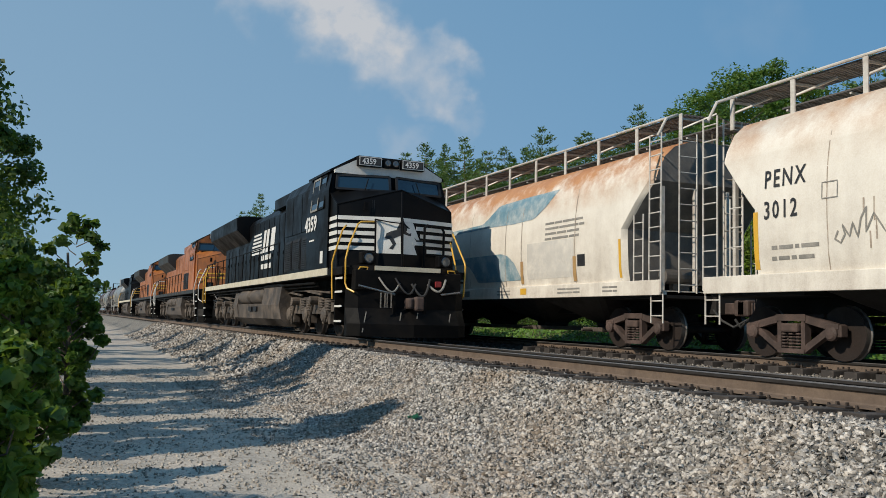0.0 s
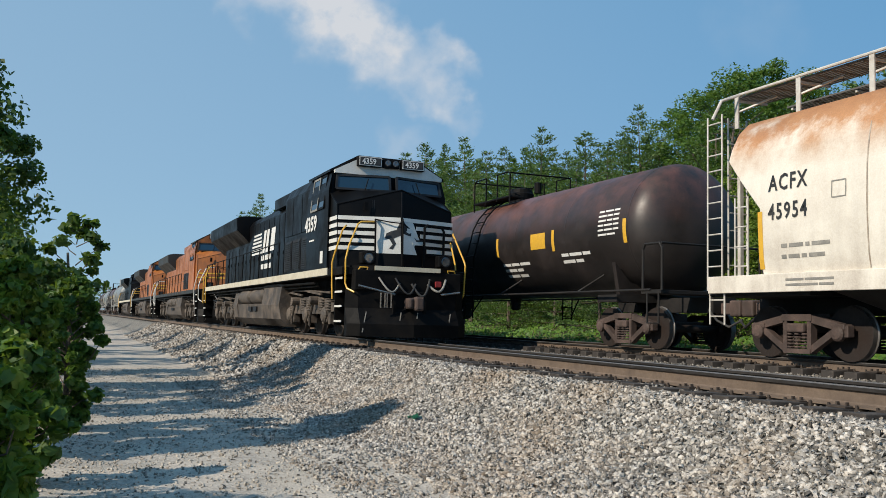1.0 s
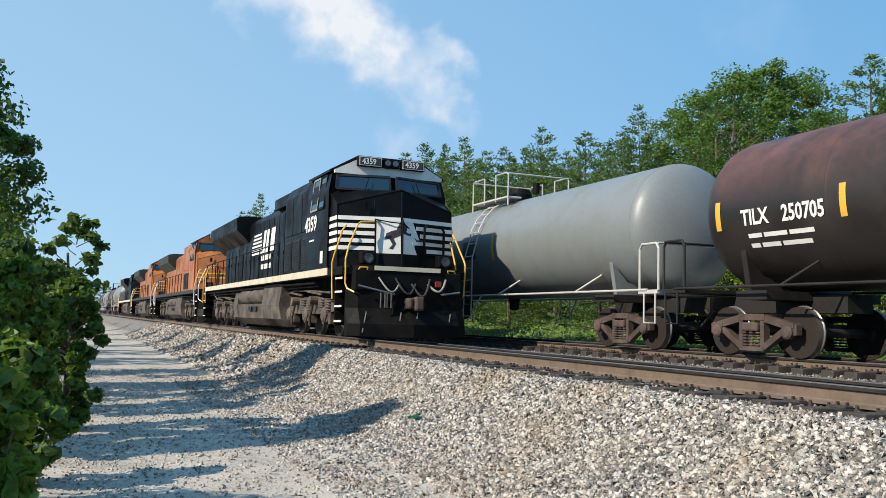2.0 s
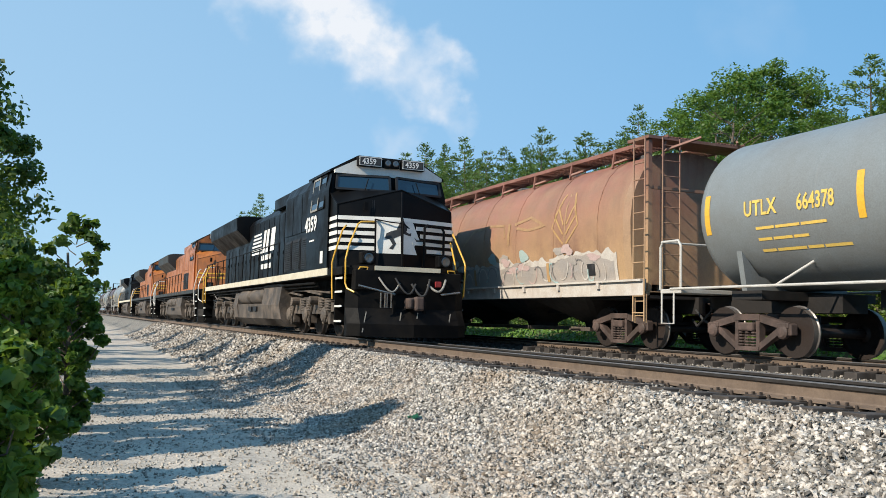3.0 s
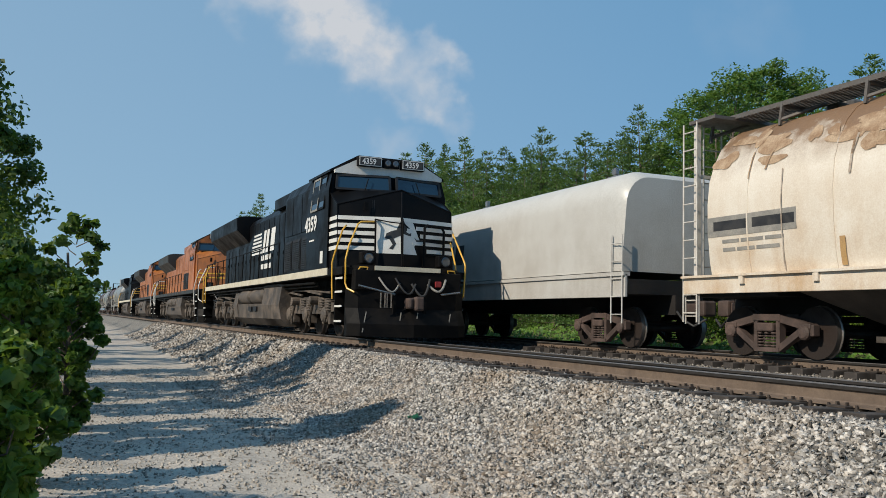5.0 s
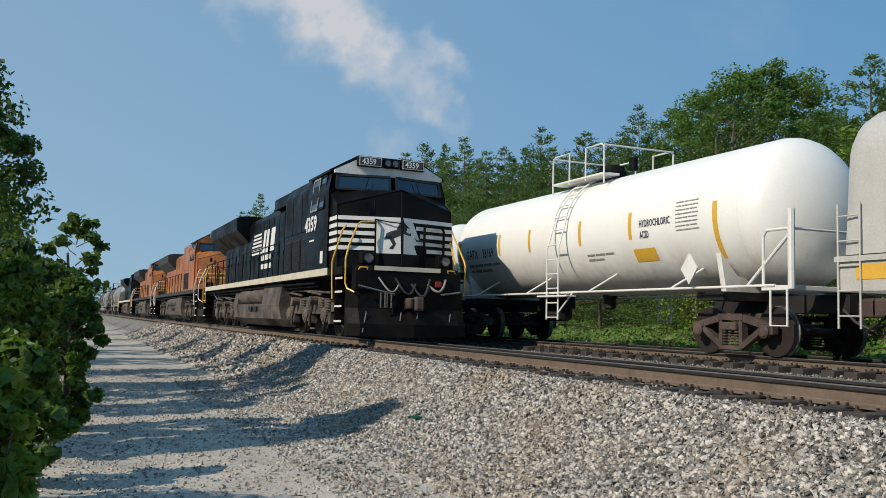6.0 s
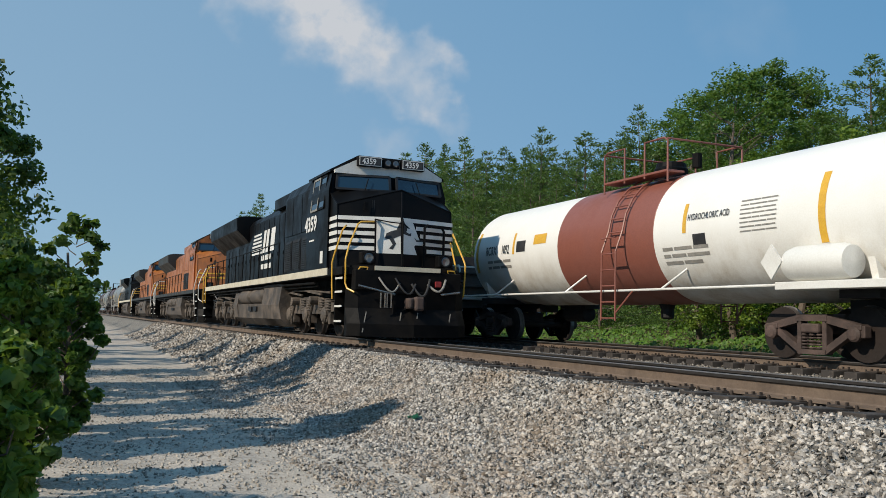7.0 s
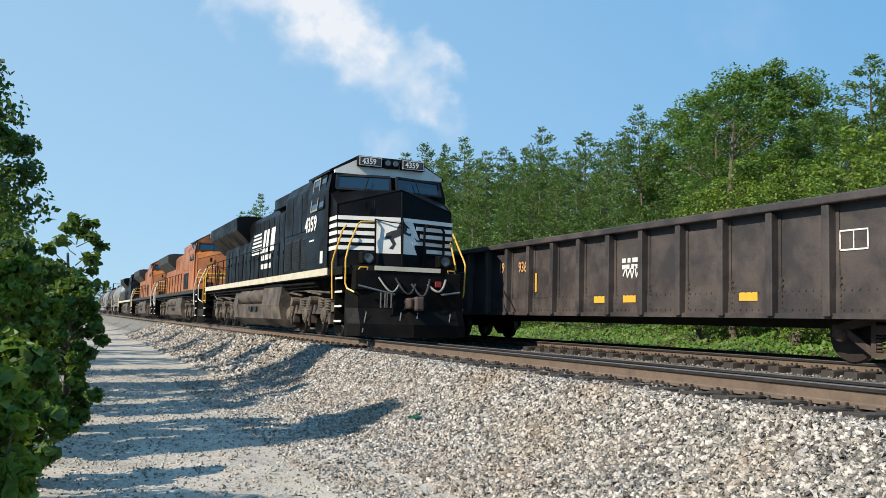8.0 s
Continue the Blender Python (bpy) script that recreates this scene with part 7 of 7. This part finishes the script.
box(bm, -0.55, 0.75, -1.68, -1.42, 1.06, 1.10, 0.01)
part("side_step", bm, "white_trim", car)
joins(car, -119.78)
# 9: white tank car with a red-brown band
car, bow = tank_car(7.55, 1.33, 2.26, "tank_white", "white_trim", "white tank car with a red-brown middle band", 0.8, 0.1, (-2.35, 1.25), "tank_band")
lettering("reporting_mark", "RCRX", 0.33, "ink", car, (-6.1, 0, 2.24), 1.0, 0.72, 0.004, bow)
lettering("reporting_mark", "1092", 0.33, "ink", car, (-5.2, 0, 2.24), 1.0, 0.66, 0.004, bow)
lettering("hazard_text", "HYDROCHLORIC ACID", 0.17, "ink", car, (2.26, 0, 2.42), 1.0, 0.62, 0.002, bow)
bars(-6.0, 2.02, ((0.3, 0.5, 0.4), (0.2, 0.4, 0.6)), 0.15, 0.07, "grey_ink", car, bow)
bars(1.5, 1.9, ((0.3, 0.5, 0.4), (0.2, 0.4, 0.6), (0.5, 0.5)), 0.13, 0.06, "grey_ink", car, bow)
bars(3.62, 2.62, [(0.28, 0.16, 0.36), (0.2, 0.4, 0.2), (0.34, 0.14, 0.3), (0.26, 0.3, 0.24)] * 2, 0.075, 0.022, "grey_ink", car, bow)
for x in (-4.58, 2.12):
    patch("yellow_stripe", x, x + 0.10, 2.2, 2.75, "decal_yellow", car, bow, "narrow yellow stripe")
for x in (-6.72, 5.3):
    patch("yellow_stripe", x, x + 0.14, 1.8, 2.9, "decal_yellow", car, bow, "narrow yellow stripe")
patch("dark_placard", -4.38, -3.92, 2.24, 2.52, "ink", car, bow, "dark placard")
patch("yellow_placard", -3.5, -2.9, 2.38, 2.62, "decal_yellow", car, bow, "yellow placard")
patch("dark_placard", 2.40, 2.74, 1.92, 2.16, "ink", car, bow, "dark placard")
bm = bmnew()
lathe(bm, [(4.8, 0.02), (4.85, 0.24), (5.0, 0.28), (5.85, 0.28), (6.0, 0.24), (6.05, 0.02)], "X", (0, -1.40, 1.48), 20)
part("white_reservoir", bm, "white_trim", car, "white cylindrical reservoir", True)
bm = bmnew()
box(bm, 4.7, 7.3, -1.62, -0.9, 1.08, 1.2, 0.01)
part("reservoir_shelf", bm, "white_trim", car)
bm = bmnew()
prism(bm, [(4.45, 1.52), (4.67, 1.24), (4.89, 1.52), (4.67, 1.80)], -1.66, -1.63, "Y")
part("diamond_placard", bm, "white_trim", car, "white diamond hazard placard")
for o in car.children:
    if o.name.startswith("truck") and o.matrix_basis.translation.x > 0:
        o.matrix_basis = pose(4.9, 0, 0) @ Matrix.Diagonal((0.92, 1, 0.92, 1))
joins(car, -134.75)
# 10: black gondola
car, bow = gondola(9.77, "weathered black steel gondola with ribbed sides")
lettering("road_number", "190", 0.36, "orange_ink", car, (-3.40, 0, 1.73), 1.0, 0.80, 0.006, lambda z: -1.475)
lettering("road_number", "936", 0.36, "orange_ink", car, (-2.36, 0, 1.71), 1.0, 0.80, 0.006, lambda z: -1.475)
patch("yellow_stripe", -1.52, -1.44, 1.2, 1.65, "decal_yellow", car, bow, "narrow yellow stripe", off=0.02)
for x in (1.05, 2.1, 5.38, 8.75):
    patch("yellow_patch", x, x + 0.42, 0.92, 1.06, "decal_yellow", car, bow, "yellow reflector", rows=1, off=0.012)
bars(2.02, 1.72, ((0.12, 0.1, 0.2), (0.25, 0.2)), 0.13, 0.09, "white_ink", car, bow, off=0.012)
stroke("sprayed_tag", ((2.05, 1.45), (2.15, 1.62), (2.2, 1.42), (2.3, 1.6), (2.35, 1.4), (2.45, 1.66), (2.5, 1.42), (2.6, 1.6), (2.62, 1.38)), 0.035, "white_ink", car, bow, 0.012, "scrawled white tag")
for x0 in (7.42,):
    stroke("number_frame", ((x0, 1.64), (x0 + 0.48, 1.64), (x0 + 0.48, 1.92), (x0, 1.92), (x0, 1.64)), 0.025, "white_ink", car, bow, 0.012)
    stroke("number_frame", ((x0 + 0.24, 1.66), (x0 + 0.24, 1.9)), 0.02, "white_ink", car, bow, 0.012)
joins(car, -153.44)

for k, x in enumerate((-118.0, -136.0, -154.0, -172.0)):
    far_tank = tagged(copy_thing([c for c, s in TRAIN][2 if k % 2 else 3], pose(x, NEAR, 0)), ("dark tank car standing behind the locomotives" if k % 2 else "grey tank car standing behind the locomotives"), group="standing cars")

bm = bmnew()
rr = random.Random(7)
strip = [[bm.verts.new((-10.85 + 0.05 * i + rr.uniform(-0.01, 0.01), 4.25 + 0.06 * j + rr.uniform(-0.02, 0.02), ground_z(-10.85 + 0.05 * i, 4.25 + 0.06 * j) + 0.05 + rr.uniform(-0.01, 0.035))) for j in range(3)] for i in range(5)]
for i in range(4):
    for j in range(2):
        bm.faces.new((strip[i][j], strip[i + 1][j], strip[i + 1][j + 1], strip[i][j + 1]))
bmesh.ops.solidify(bm, geom=bm.faces[:], thickness=0.006)
M["green_scrap"] = paint("green_plastic", (0.02, 0.14, 0.07), (0.04, 0.10, 0.06), 0.5, 8.0, 0.5)
tagged(part("plastic_scrap", bm, "green_scrap", None), "crumpled green plastic scrap lying on the ballast", "litter")

build_plants()
build_gravel()


def motions():
    """The train rolls past at a steady speed; its wheels turn; the cloud drifts."""
    for car, s in TRAIN:
        walk(car, [(k * 0.5, pose(s + SPEED * k * 0.5, FAR, 0)) for k in range(17)])
    for w, x, r in WHEELSETS:
        walk(w, [(k / FPS, pose(x, 0, r, 0, math.degrees(SPEED * k / FPS / (0.92 * r)), 0)) for k in range(int(8 * FPS) + 1)])
    walk(cloud, [(k * 2.0, CLOUD_BASE @ Matrix.Translation((-7.5 * k, -1.5 * k, 0))) for k in range(5)])


motions()
